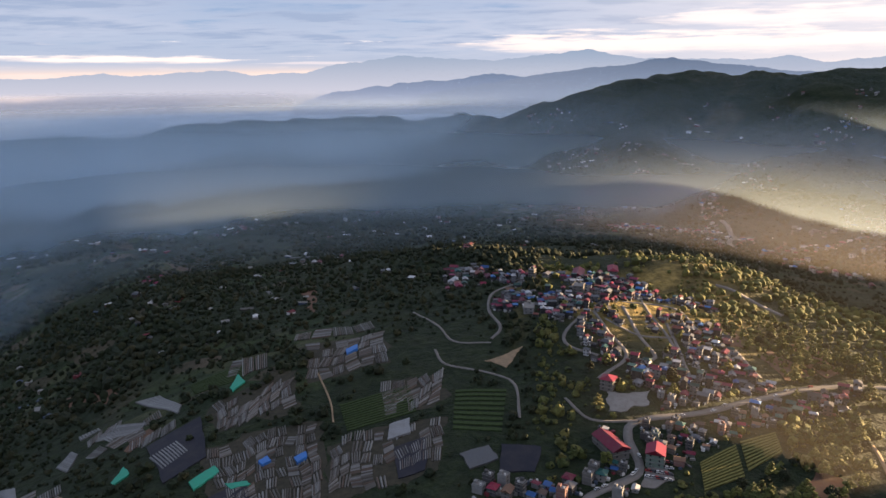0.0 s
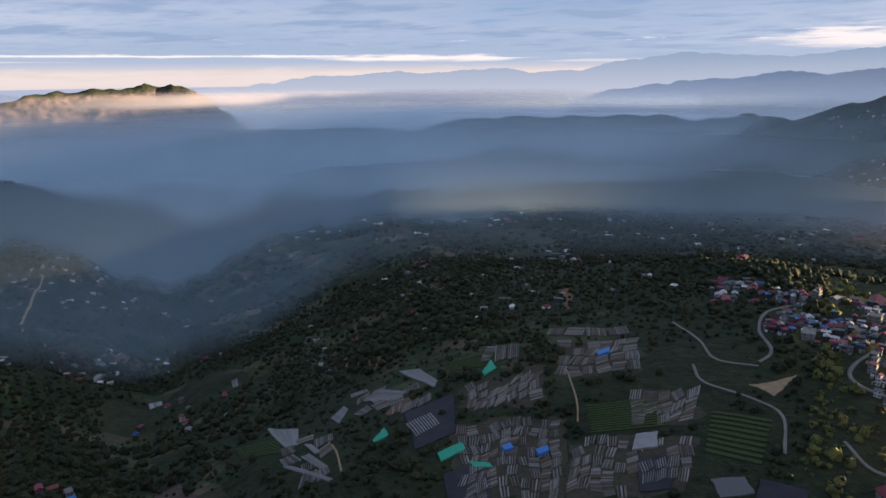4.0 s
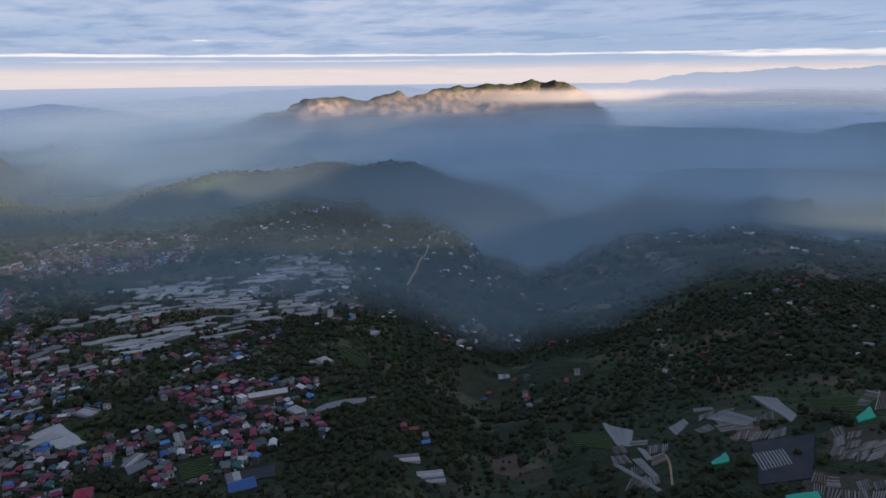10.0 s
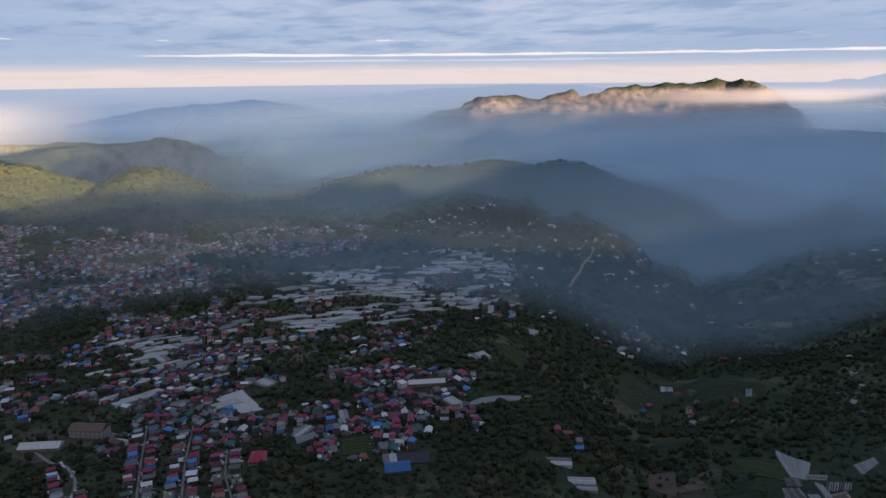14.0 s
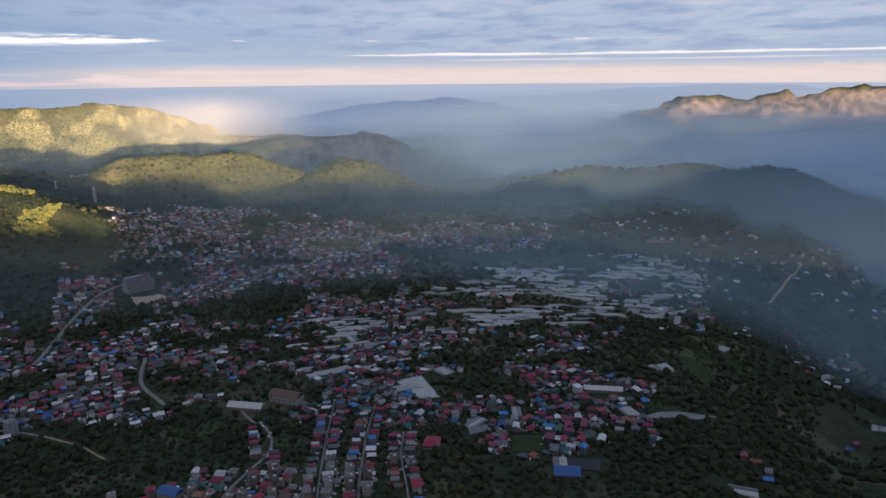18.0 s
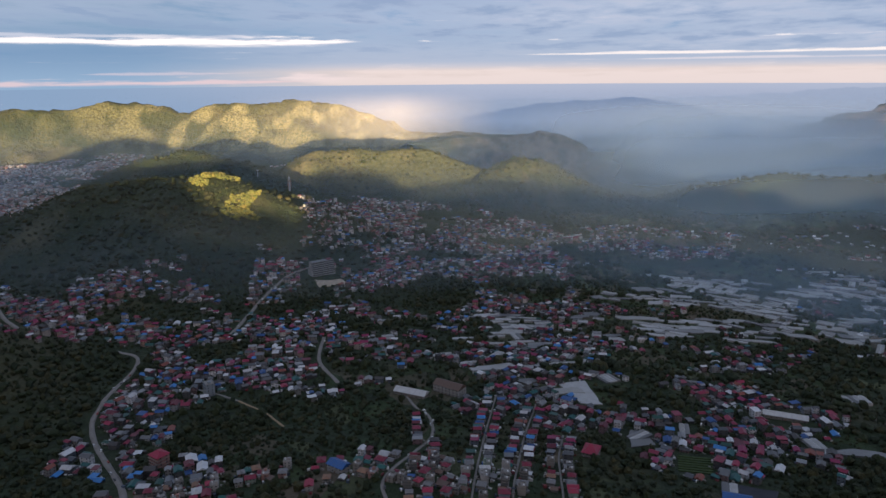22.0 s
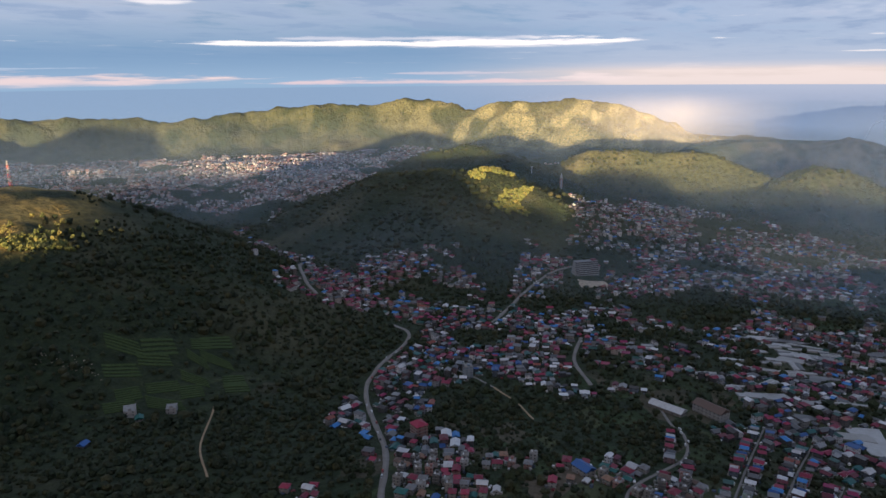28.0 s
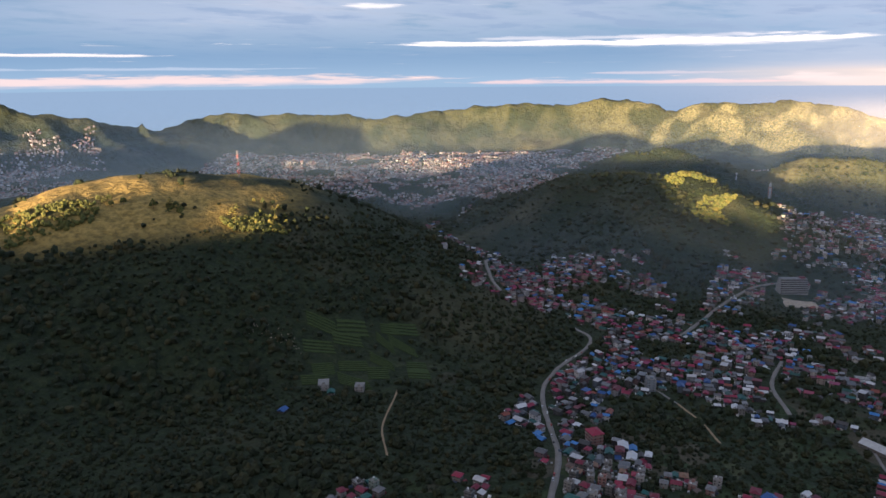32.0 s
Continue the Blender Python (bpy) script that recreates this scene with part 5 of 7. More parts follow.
drape("shade_net", [(25.4, 329), (21.0, 339), (20.8, 295), (24.4, 284)], 0.9, net_black, "black shade net stretched over a farm plot", "shade net", "", wander=2.0)
drape("shade_net", [(21.9, 262), (17.8, 271), (17.3, 234), (21.6, 237)], 0.9, net_black, "black shade net stretched over a farm plot", "shade net", "", wander=2.0)
drape("shade_net", [(4.6, 266), (1.8, 270), (1.9, 247), (4.4, 245)], 0.9, net_black, "black shade net beside pale tunnels", "shade net", "", wander=2.0)
drape("shade_net", [(-4.9, 259), (-8.6, 257), (-8.2, 241), (-4.8, 242)], 0.9, net_black, "black shade net over a dark plot", "shade net", "", wander=2.0)
drape("shade_net", [(70.5, 322), (66.4, 326), (66.5, 310), (70.4, 308)], 0.9, net_black, "black shade net between houses", "shade net", "", wander=2.0)
drape("shade_net", [(18.4, 360), (17.7, 375), (17.3, 362), (18.2, 355)], 1.4, net_green, "bright green shade net on a slope", "shade net", "", wander=2.0)
drape("shade_net", [(28.5, 305), (27.1, 317), (26.9, 307), (28.2, 302)], 1.4, net_green, "bright green shade net on a slope", "shade net", "", wander=2.0)
drape("shade_net", [(22.6, 278), (20.2, 286), (20.0, 280), (22.2, 272)], 1.4, net_green, "green shade net beside black nets", "shade net", "", wander=2.0)
for spread in ([(29.0, 376), (27.6, 387), (25.1, 364), (25.9, 355)], [(25.8, 407), (23.9, 398), (22.4, 364), (22.7, 356)], [(37.3, 400), (34.8, 373), (35.0, 333), (35.8, 336)],
               [(34.3, 330), (33.7, 326), (32.9, 312), (33.4, 312)], [(34.7, 315), (33.9, 315), (32.3, 292), (32.9, 291)], [(36.4, 313), (35.6, 309), (32.0, 278), (32.3, 277)], [(25.3, 314), (23.0, 321), (22.2, 306), (24.4, 297)],
               [(31.9, 368), (30.7, 382), (30.3, 372), (31.2, 349)], [(40.0, 569), (39.5, 570), (39.5, 553), (39.9, 554)], [(30.1, 400), (28.6, 396), (28.4, 390), (30.0, 391)]):
    corners = [np.array(spot(*p)) for p in spread]
    across = max(np.hypot(*(corners[1] - corners[0])), np.hypot(*(corners[2] - corners[3])))
    tunnel_plot(spread, int(min(12, max(4, across / 2.4))), film_plot, "ribbed pale plastic roofing over beds on a dark slope", 0.42)
drape("shade_net", [(19.5, 271), (17.7, 268), (17.3, 264), (19.2, 265)], 1.4, net_green, "dull green shade net beside tunnels", "shade net", "", wander=2.0)
drape("bare_earth", [(47.1, 367), (44.9, 364), (43.4, 333), (45.1, 328), (46.9, 339)], 0.35, dark_earth, "dark red ploughed patch below woodland", "soil", wander=5.0)
drape("bare_earth", [(27.0, 339), (25.9, 353), (24.3, 353), (24.8, 346), (26.7, 333)], 0.35, red_earth, "brown earth bank above black nets", "soil", wander=2.0)
terrace([(40.3, 380), (36.4, 362), (36.4, 330), (39.7, 346)], 8, crop_green, "dull green field on the valley slope")
terrace([(21.6, 392), (17.0, 388), (17.4, 366), (21.2, 372)], 9, crop_green, "green terraced beds above pale tunnels")
drape("plastic_sheet", [(-1.2, 255), (-3.8, 259), (-4.7, 249), (-2.1, 244)], 1.2, film_own, "pale plastic sheet on a green field", "sheet", "", wander=2.0)
drape("plastic_sheet", [(5.0, 284), (3.2, 287), (3.2, 274), (5.2, 272)], 1.6, film_own, "large pale plastic roof over beds", "sheet", "", wander=2.0)
drape("plastic_sheet", [(78.5, 382), (77.3, 383), (76.2, 362), (78.2, 352)], 1.2, film_own, "pale plastic sheet among houses", "sheet", "", wander=2.0)
drape("plastic_sheet", [(84.6, 450), (82.4, 462), (80.8, 420), (82.6, 418)], 1.2, film_own, "pale plastic sheet among houses", "sheet", "", wander=2.0)
drape("tarpaulin", [(13.6, 274), (12.6, 276), (12.3, 271), (13.3, 269)], 3.0, sheet_blue, "blue tarpaulin roof over a farm shed", "sheet", "", wander=2.0)
drape("tarpaulin", [(16.6, 280), (15.8, 282), (15.6, 277), (16.4, 275)], 3.0, sheet_blue, "blue tarpaulin roof over a farm shed", "sheet", "", wander=2.0)
drape("tarpaulin", [(8.6, 373), (7.6, 378), (7.6, 371), (8.5, 366)], 3.0, sheet_blue, "blue tarpaulin roof over a farm shed", "sheet", "", wander=2.0)
# ---------------------------------------------------------------- houses
ROOFS = {"maroon": plain("maroon_sheet", (0.14, 0.011, 0.032), 0.55, 0.35), "red": plain("red_sheet", (0.23, 0.016, 0.045), 0.55, 0.3), "grey": plain("grey_sheet", (0.13, 0.13, 0.14), 0.5, 0.5),
         "white": plain("white_sheet", (0.40, 0.40, 0.41), 0.5, 0.35), "blue": plain("blue_sheet", (0.020, 0.080, 0.24), 0.55, 0.3), "green": plain("green_sheet", (0.010, 0.085, 0.080), 0.55, 0.35),
         "rusty": plain("rusty_sheet", (0.20, 0.11, 0.075), 0.75, 0.6), "brown": plain("brown_sheet", (0.10, 0.065, 0.055), 0.7, 0.4)}
WALLS = {"cream": plain("cream_wall", (0.15, 0.142, 0.138), 0.85), "white": plain("white_wall", (0.24, 0.24, 0.245), 0.85), "bare concrete": plain("concrete_wall", (0.07, 0.073, 0.080), 0.9, 0.6),
         "pink": plain("pink_wall", (0.24, 0.125, 0.115), 0.85), "pale green": plain("pale_green_wall", (0.15, 0.205, 0.18), 0.85), "pale blue": plain("pale_blue_wall", (0.17, 0.21, 0.26), 0.85)}


def openings(thing_, w, d, storeys, tall, front=3, side=2, skip_door=False):
    """Windows with frames on all sides and a door in front."""
    bm = boxed((-0.55, -0.05, 0, 0.55, 0.05, 1.2))
    first = part("window", bm, glass_dark, thing_)
    frame_bm = boxed((-0.65, -0.07, -0.1, 0.65, 0.07, 0.0), (-0.65, -0.07, 1.2, 0.65, 0.07, 1.3), (-0.04, -0.07, 0.0, 0.04, 0.07, 1.2))
    rim = part("frame", frame_bm, steel, first)
    used, framed = False, 0
    for s in range(storeys):
        z = s * tall + 1.0
        places = [(((k + 0.5) / front - 0.5) * w, -d / 2, 0) for k in range(front)]
        places += [(w / 2, ((k + 0.5) / side - 0.5) * d, 90) for k in range(side)]
        places += [(-w / 2, ((k + 0.5) / side - 0.5) * d, 90) for k in range(side)]
        if front > 3:
            places += [(((k + 0.5) / 2 - 0.5) * w, d / 2, 0) for k in range(2)]
        for n, (x, y, turn) in enumerate(places):
            if s == 0 and n == front // 2 and not skip_door:
                continue
            m = pose(x, y, z, 0, 0, turn)
            if not used:
                first.matrix_basis, used = m, True
            else:
                pane = same("window", first.data, thing_, m)
                if framed < 0:
                    same("frame", rim.data, pane, Matrix())
                    framed += 1
    if not skip_door:
        part("door", boxed((-0.5, -d / 2 - 0.06, -0.2, 0.5, -d / 2 + 0.02, 2.0)), timber, thing_)


def build_house(w, d, storeys, style, tall=2.8):
    """A house with its parts, at the origin."""
    h = storeys * tall
    ob = thing("house", 0, 0, -500, 0, "house", "house", "houses of the town")
    bm = boxed((-w / 2, -d / 2, -4.0, w / 2, d / 2, h))
    wall = part("wall", bm, wall_own, ob)
    for s in range(1, storeys):
        part("floor_band", boxed((-w / 2 - 0.12, -d / 2 - 0.12, s * tall - 0.15, w / 2 + 0.12, d / 2 + 0.12, s * tall + 0.1)), concrete, ob)
    bm = bmesh.new()
    if style == "gable":
        gable(bm, w, d, h, d * 0.24, 0.6)
        part("roof", bm, roof_own, ob)
        tri = bmesh.new()
        for sx in (-1, 1):
            v = [tri.verts.new(p) for p in ((sx * w / 2 * 0.995, -d / 2, h), (sx * w / 2 * 0.995, d / 2, h), (sx * w / 2 * 0.995, 0, h + d * 0.24))]
            tri.faces.new(v)
        part("gable_wall", tri, wall_own, ob)
    elif style == "hip":
        gable(bm, w, d, h, d * 0.22, 0.7, 0.15, min(w, d) * 0.45)
        part("roof", bm, roof_own, ob)
    elif style == "lean":
        v = [(-w / 2 - 0.5, -d / 2 - 0.5, h + 0.1), (w / 2 + 0.5, -d / 2 - 0.5, h + 0.1), (w / 2 + 0.5, d / 2 + 0.5, h + 0.9), (-w / 2 - 0.5, d / 2 + 0.5, h + 0.9)]
        t, u = [bm.verts.new((x, y, z + 0.12)) for x, y, z in v], [bm.verts.new(p) for p in v]
        bm.faces.new(t), bm.faces.new(list(reversed(u)))
        for i in range(4):
            bm.faces.new((u[i], u[(i + 1) % 4], t[(i + 1) % 4], t[i]))
        part("roof", bm, roof_own, ob)
    else:
        bm.free()
        part("roof", boxed((-w / 2 - 0.3, -d / 2 - 0.3, h, w / 2 + 0.3, d / 2 + 0.3, h + 0.25)), concrete, ob)
        part("parapet", boxed((-w / 2, -d / 2, h + 0.25, w / 2, -d / 2 + 0.2, h + 1.1), (-w / 2, d / 2 - 0.2, h + 0.25, w / 2, d / 2, h + 1.1),
                              (-w / 2, -d / 2 + 0.2, h + 0.25, -w / 2 + 0.2, d / 2 - 0.2, h + 1.1)), wall_own, ob)
        part("stair_house", boxed((w / 2 - 2.6, -1.2, h + 0.25, w / 2 - 0.4, 1.4, h + 2.4)), wall_own, ob)
        bm = bmesh.new()
        bmesh.ops.create_cone(bm, cap_ends=True, segments=12, radius1=0.7, radius2=0.7, depth=1.5, matrix=Matrix.Translation((-w / 4, d / 5, h + 1.0)))
        part("water_tank", bm, steel, ob, "round steel water tank")
    openings(ob, w, d, storeys, tall, 3 if w > 8 else 2, 1)
    return ob


DESIGNS = [(7.0, 5.6, 1, "gable"), (9.0, 6.6, 2, "gable"), (6.6, 5.8, 2, "hip"), (9.4, 7.4, 2, "hip"), (6.8, 6.2, 3, "flat"), (8.2, 6.6, 2, "flat"), (5.8, 4.8, 1, "lean"), (9.6, 6.0, 1, "lean"), (7.6, 6.8, 2, "hip"), (6.0, 5.0, 1, "gable")]
WORDS = {1: "single-storey", 2: "two-storey", 3: "three-storey", 4: "four-storey", 5: "five-storey"}
PROTOS = [build_house(*d) for d in DESIGNS]
ROOF_MIX = ["maroon"] * 5 + ["red"] * 2 + ["grey"] * 5 + ["white"] * 2 + ["blue"] * 2 + ["green"] * 3 + ["rusty"] * 2 + ["brown"] * 2
VILLAGE_MIX = ["maroon"] * 4 + ["red"] + ["grey"] * 6 + ["white"] * 2 + ["rusty"] * 4 + ["brown"] * 3 + ["green"] + ["blue"]
WALL_MIX = ["cream"] * 3 + ["white"] * 3 + ["bare concrete"] * 4 + ["pink"] * 1 + ["pale green"] * 1 + ["pale blue"] * 1


def dress(ob, roof, wall):
    """Own roof and wall paint for one house."""
    for o in ob.children_recursive:
        mat = o.data.materials[0]
        if mat == roof_own or mat == wall_own:
            o.material_slots[0].link = "OBJECT"
            o.material_slots[0].material = ROOFS[roof] if mat == roof_own else WALLS[wall]


def settle(x, y, w, d, turn):
    """The height at which a house stands on a slope."""
    a = radians(turn)
    c, s = math.cos(a), math.sin(a)
    px = np.array([x + u * w / 2 * c - v * d / 2 * s for u in (-1, 1) for v in (-1, 1)])
    py = np.array([y + u * w / 2 * s + v * d / 2 * c for u in (-1, 1) for v in (-1, 1)])
    z = land(px, py)
    return float(0.35 * z.min() + 0.65 * z.max())


def put_house(k, x, y, turn, roof, wall, size=1.0):
    w, d, storeys, style = DESIGNS[k]
    ob = copy_thing(PROTOS[k], pose(x, y, settle(x, y, w, d, turn), 0, 0, turn) @ Matrix.Scale(size, 4))
    dress(ob, roof, wall)
    top = "flat concrete roof" if style == "flat" else f"{roof} sheet-metal {'hipped' if style == 'hip' else 'pitched' if style == 'gable' else 'sloping'} roof"
    tagged(ob, f"{WORDS[storeys]} house with {wall} walls and {top}")
    return ob


# dark stands of trees inside the town, where no house stands
VILLAGE_CORE = [(-9.0, 455), (-12.5, 492), (-18.5, 492), (-23.0, 440), (-23.0, 372), (-19.0, 335), (-13.0, 325), (-9.4, 360)]
WOODS = [[(98.0, 745), (95.5, 790), (92.5, 770), (91.5, 700), (93.5, 650), (97.0, 655)], [(108.0, 709), (106.1, 775), (104.2, 753), (104.0, 671), (106.6, 642), (108.3, 655)],
         [(114.3, 408), (111.3, 442), (106.8, 422), (106.4, 349), (109.6, 293), (114.5, 327)], [(101.9, 349), (99.8, 381), (96.8, 379), (96.5, 343), (99.3, 321)], [(97.4, 480), (93.4, 476), (90.9, 441), (93.3, 404), (96.8, 427)]]
# plots where houses stand close together: corners by bearing and distance, how many, how large the green gaps
TOWN = [([(-3.5, 469), (-7.8, 489), (-15.1, 490), (-20.5, 461), (-24.0, 423), (-23.9, 359), (-28.2, 337), (-32.6, 366), (-34.3, 340), (-28.4, 310), (-23.7, 275), (-19.5, 244), (-14.8, 230), (-13.5, 271), (-13.3, 318), (-10.3, 355), (-7.4, 384), (-4.0, 392)], 1100, 0.215),
        ([(-1.6, 227), (-3.1, 240), (-8.8, 237), (-13.7, 246), (-15.8, 230)], 200, 0.2),
        ([(95.4, 684), (89.9, 681), (83.8, 717), (72.2, 678), (65.5, 606), (68.6, 499), (61.1, 455), (63.7, 409), (60.7, 357), (53.0, 357), (50.4, 306), (51.4, 262), (97.0, 262)], 2600, 0.410),
        ([(118.2, 630), (110.6, 654), (101.4, 580), (90.6, 648), (95, 500), (92, 380), (92, 262), (119.7, 262)], 1900, 0.385),
        ([(129.8, 478), (122.0, 493), (118.0, 585), (106.4, 672), (100, 600), (108, 400), (104, 262), (121.4, 262), (124.3, 331), (129.6, 371)], 1200, 0.395),
        ([(128.5, 262), (143, 268), (140, 284), (128, 290)], 60, 0.35)]
HILL_TOWN = [([(131.6, 670), (122.9, 836), (112.8, 719), (109.0, 714), (102.3, 662), (91.6, 586), (96.4, 470), (111.2, 490), (119.5, 560), (123.3, 604), (130.4, 597)], 900, 0.37),
             ([(106.4, 1428), (100.5, 1500), (94.4, 1458), (87.9, 1293), (78.5, 1146), (71.2, 1270), (71.5, 1030), (80.4, 967), (83.2, 838), (88.0, 859), (90.9, 777), (97.4, 802), (101.2, 706), (100.5, 596), (105.6, 680), (106.4, 871)], 3200, 0.30),
             ([(136.0, 1250), (131.0, 1017), (125.5, 872), (120.8, 762), (115.1, 741), (116.1, 618), (123.8, 640), (129.4, 592), (131, 661)], 1100, 0.36),
             ([(-11.2, 1700), (-17.7, 1750), (-20.2, 1700), (-22.0, 1160), (-24.6, 950), (-21.7, 840), (-19.3, 1008), (-13.7, 1029), (-10.9, 1227)], 1300, 0.42),
             ([(101, 706), (97.4, 802), (90.9, 777), (88, 859), (83, 838), (84, 700), (92, 640), (100, 640)], 500, 0.36),
             ([(92, 760), (84, 700), (76, 560), (84, 520), (92, 600)], 350, 0.36),
             ([(82, 730), (58, 1000), (56, 820), (60, 600), (68, 560), (84, 560)], 500, 0.55),
             ([(72, 1270), (60, 1350), (48, 1200), (56, 1000), (70, 1030)], 350, 0.55),
             ([(30, 760), (8, 690), (2, 516), (10, 430), (24, 600)], 110, 0.56),
             ([(110, 860), (106.4, 960), (106.4, 640), (109, 650), (111, 720)], 230, 0.40),
             ([(124, 860), (114, 800), (112.5, 720), (118, 690), (124, 760)], 190, 0.46),
             ([(0, 620), (-4, 640), (-4, 434), (1, 418)], 40, 0.3),
             ([(50, 900), (38, 800), (38, 420), (48, 420)], 50, 0.5),
             ([(-32, 1150), (-26, 1150), (-25, 700), (-33, 600)], 260, 0.40),
             ([(46, 1500), (15, 1900), (0, 1900), (0, 1150), (20, 1200)], 150, 0.56),
             ([(-5, 2400), (-32, 2450), (-32, 1500), (-8, 1750)], 420, 0.55)]
VALLEY_TOWN = [([(152, 2300), (150, 3100), (141, 3250), (134.9, 3201), (123.3, 3287), (117.5, 3217), (119.6, 2712), (121.4, 2144), (125.1, 1718), (129.8, 1418), (138.0, 1780)], 13000, 0.24),
               ([(166, 2900), (158, 3100), (158, 2700), (160.5, 2245), (166, 2083)], 1500, 0.30),
               ([(112, 2600), (104, 2900), (98, 2500), (106, 2200)], 250, 0.5)]
house_rng = np.random.default_rng(3)


def plots(area, tries, gap, small, large, seed):
    """Free places for houses: x, y, size, turn."""
    b, r = scatter(area, tries * 2, house_rng)
    x, y = polar(b, r)
    green = fbm(x, y, 95, 3, seed)
    keep = green > gap + 0.135
    # gardens and trees left between the houses
    keep &= (b < 50) | (b > 104) | (r > 640) | (fbm(x, y, 64, 3, 151) > 0.415)
    for wood in WOODS:
        keep &= ~inside(wood, b, r)
    b, r, x, y = b[keep], r[keep], x[keep], y[keep]
    lane = value_noise(x / 250, y / 250, seed + 9)
    out = []
    for i in range(len(x)):
        size = house_rng.uniform(small, large)
        if taken(x[i:i + 1], y[i:i + 1])[0] or not room.free(x[i], y[i], size * 0.56):
            continue
        out.append((x[i], y[i], size, 40 + 80 * lane[i] + 90 * house_rng.integers(0, 2) + house_rng.uniform(-7, 7), r[i], b[i]))
        if len(out) >= tries:
            break
    return out


# ---------------------------------------------------------------- buildings that stand out
def big_house(bearing, distance, w, d, storeys, turn, roof, wall, style, label, name="house", category="house", tall=3.0, front=4, side=2):
    w, d = w * 1.4, d * 1.4
    x, y = spot(bearing, distance)
    z = settle(x, y, w, d, turn)
    h = storeys * tall
    ob = thing(name, x, y, z, turn, label, category)
    part("wall", boxed((-w / 2, -d / 2, -5.0, w / 2, d / 2, h)), WALLS[wall], ob)
    for s in range(1, storeys):
        part("floor_band", boxed((-w / 2 - 0.35, -d / 2 - 0.6, s * tall - 0.15, w / 2 + 0.35, d / 2 + 0.35, s * tall + 0.15)), concrete, ob)
    bm = bmesh.new()
    if style == "flat":
        bm.free()
        part("roof", boxed((-w / 2 - 0.4, -d / 2 - 0.4, h, w / 2 + 0.4, d / 2 + 0.4, h + 0.3)), concrete, ob)
        part("parapet", boxed((-w / 2, -d / 2, h + 0.3, w / 2, -d / 2 + 0.25, h + 1.2), (-w / 2, d / 2 - 0.25, h + 0.3, w / 2, d / 2, h + 1.2)), WALLS[wall], ob)
        part("stair_house", boxed((w / 2 - 3.4, -1.6, h + 0.3, w / 2 - 0.5, 1.8, h + 2.7)), WALLS[wall], ob)
    else:
        gable(bm, w, d, h, d * 0.24, 0.8, 0.2, 0.0 if style == "gable" else min(w, d) * 0.45)
        part("roof", bm, ROOFS[roof], ob)
        if style == "gable":
            tri = bmesh.new()
            for sx in (-1, 1):
                tri.faces.new([tri.verts.new(p) for p in ((sx * w / 2 * 0.995, -d / 2, h), (sx * w / 2 * 0.995, d / 2, h), (sx * w / 2 * 0.995, 0, h + d * 0.24))])
            part("gable_wall", tri, WALLS[wall], ob)
    openings(ob, w, d, storeys, tall, front, side)
    take(x, y, max(w, d) / 2 + 1)
    room.free(x, y, max(w, d) * 0.45)
    return ob


big_house(119.1, 346, 9, 8, 4, 60, "red", "pink", "hip", "tall pink four-storey house with balconies and red roof")
big_house(114.7, 454, 8, 7, 5, 40, "grey", "pale blue", "flat", "tall pale blue five-storey house beside the lane")
big_house(142.9, 420, 11, 8, 2, 50, "grey", "white", "flat", "white flat-roofed two-storey house amid green terraces")
big_house(139.8, 420, 8, 7, 2, 40, "grey", "white", "flat", "small white flat-roofed house amid green terraces")
big_house(142.3, 412, 6, 5, 1, 50, "green", "cream", "gable", "low green-roofed shed beside a white house")
big_house(146.5, 389, 6, 5, 1, 20, "blue", "bare concrete", "gable", "small blue-roofed hut in dark scrub")
big_house(-18.4, 255, 9, 8, 3, 70, "red", "pale green", "gable", "pale green three-storey house with red sheet roof")
big_house(-14.6, 259, 18, 9, 2, 110, "maroon", "cream", "gable", "long two-storey building with maroon sheet roof")
big_house(-14.1, 304, 7, 7, 3, 60, "red", "cream", "hip", "cream three-storey house catching the morning sun")
big_house(-11.3, 429, 10, 8, 3, 70, "grey", "cream", "flat", "cream flat-roofed apartment block on the sunlit crest")
big_house(-7.4, 463, 5, 5, 4, 60, "grey", "cream", "flat", "narrow sunlit tower house on the village crest")
big_house(-8.6, 462, 6, 5, 2, 60, "grey", "white", "gable", "white sunlit house on the village crest")
big_house(-11.2, 477, 22, 9, 1, 75, "maroon", "cream", "gable", "long low hall with maroon sheet roof")
big_house(-14.0, 494, 18, 8, 1, 78, "red", "cream", "hip", "long low hall with red hipped roof")
big_house(-7.2, 393, 12, 7, 2, 80, "grey", "white", "flat", "white flat-roofed house below the crest")
big_house(94.2, 424, 24, 11, 3, 60, "brown", "white", "gable", "large white school building with dark brown roof", "school", "school", 3.2, 7, 3)
big_house(97.6, 415, 26, 9, 1, 70, "white", "cream", "gable", "long low hall with white sheet roof", "hall", "hall", 4.5, 6, 2)
big_house(104.3, 293, 11, 7, 2, 60, "blue", "white", "gable", "house with bright blue sheet roof beside trees")
big_house(69.4, 300, 14, 10, 1, 75, "blue", "bare concrete", "gable", "wide shed with bright blue sheet roof", "shed", "shed", 4.0)
big_house(81.6, 331, 9, 12, 2, 70, "red", "cream", "hip", "broad house with red hipped roof beside the lane")
big_house(66.6, 445, 30, 8, 1, 72, "white", "cream", "gable", "long low hall with pale sheet roof", "hall", "hall", 4.0, 8, 2)


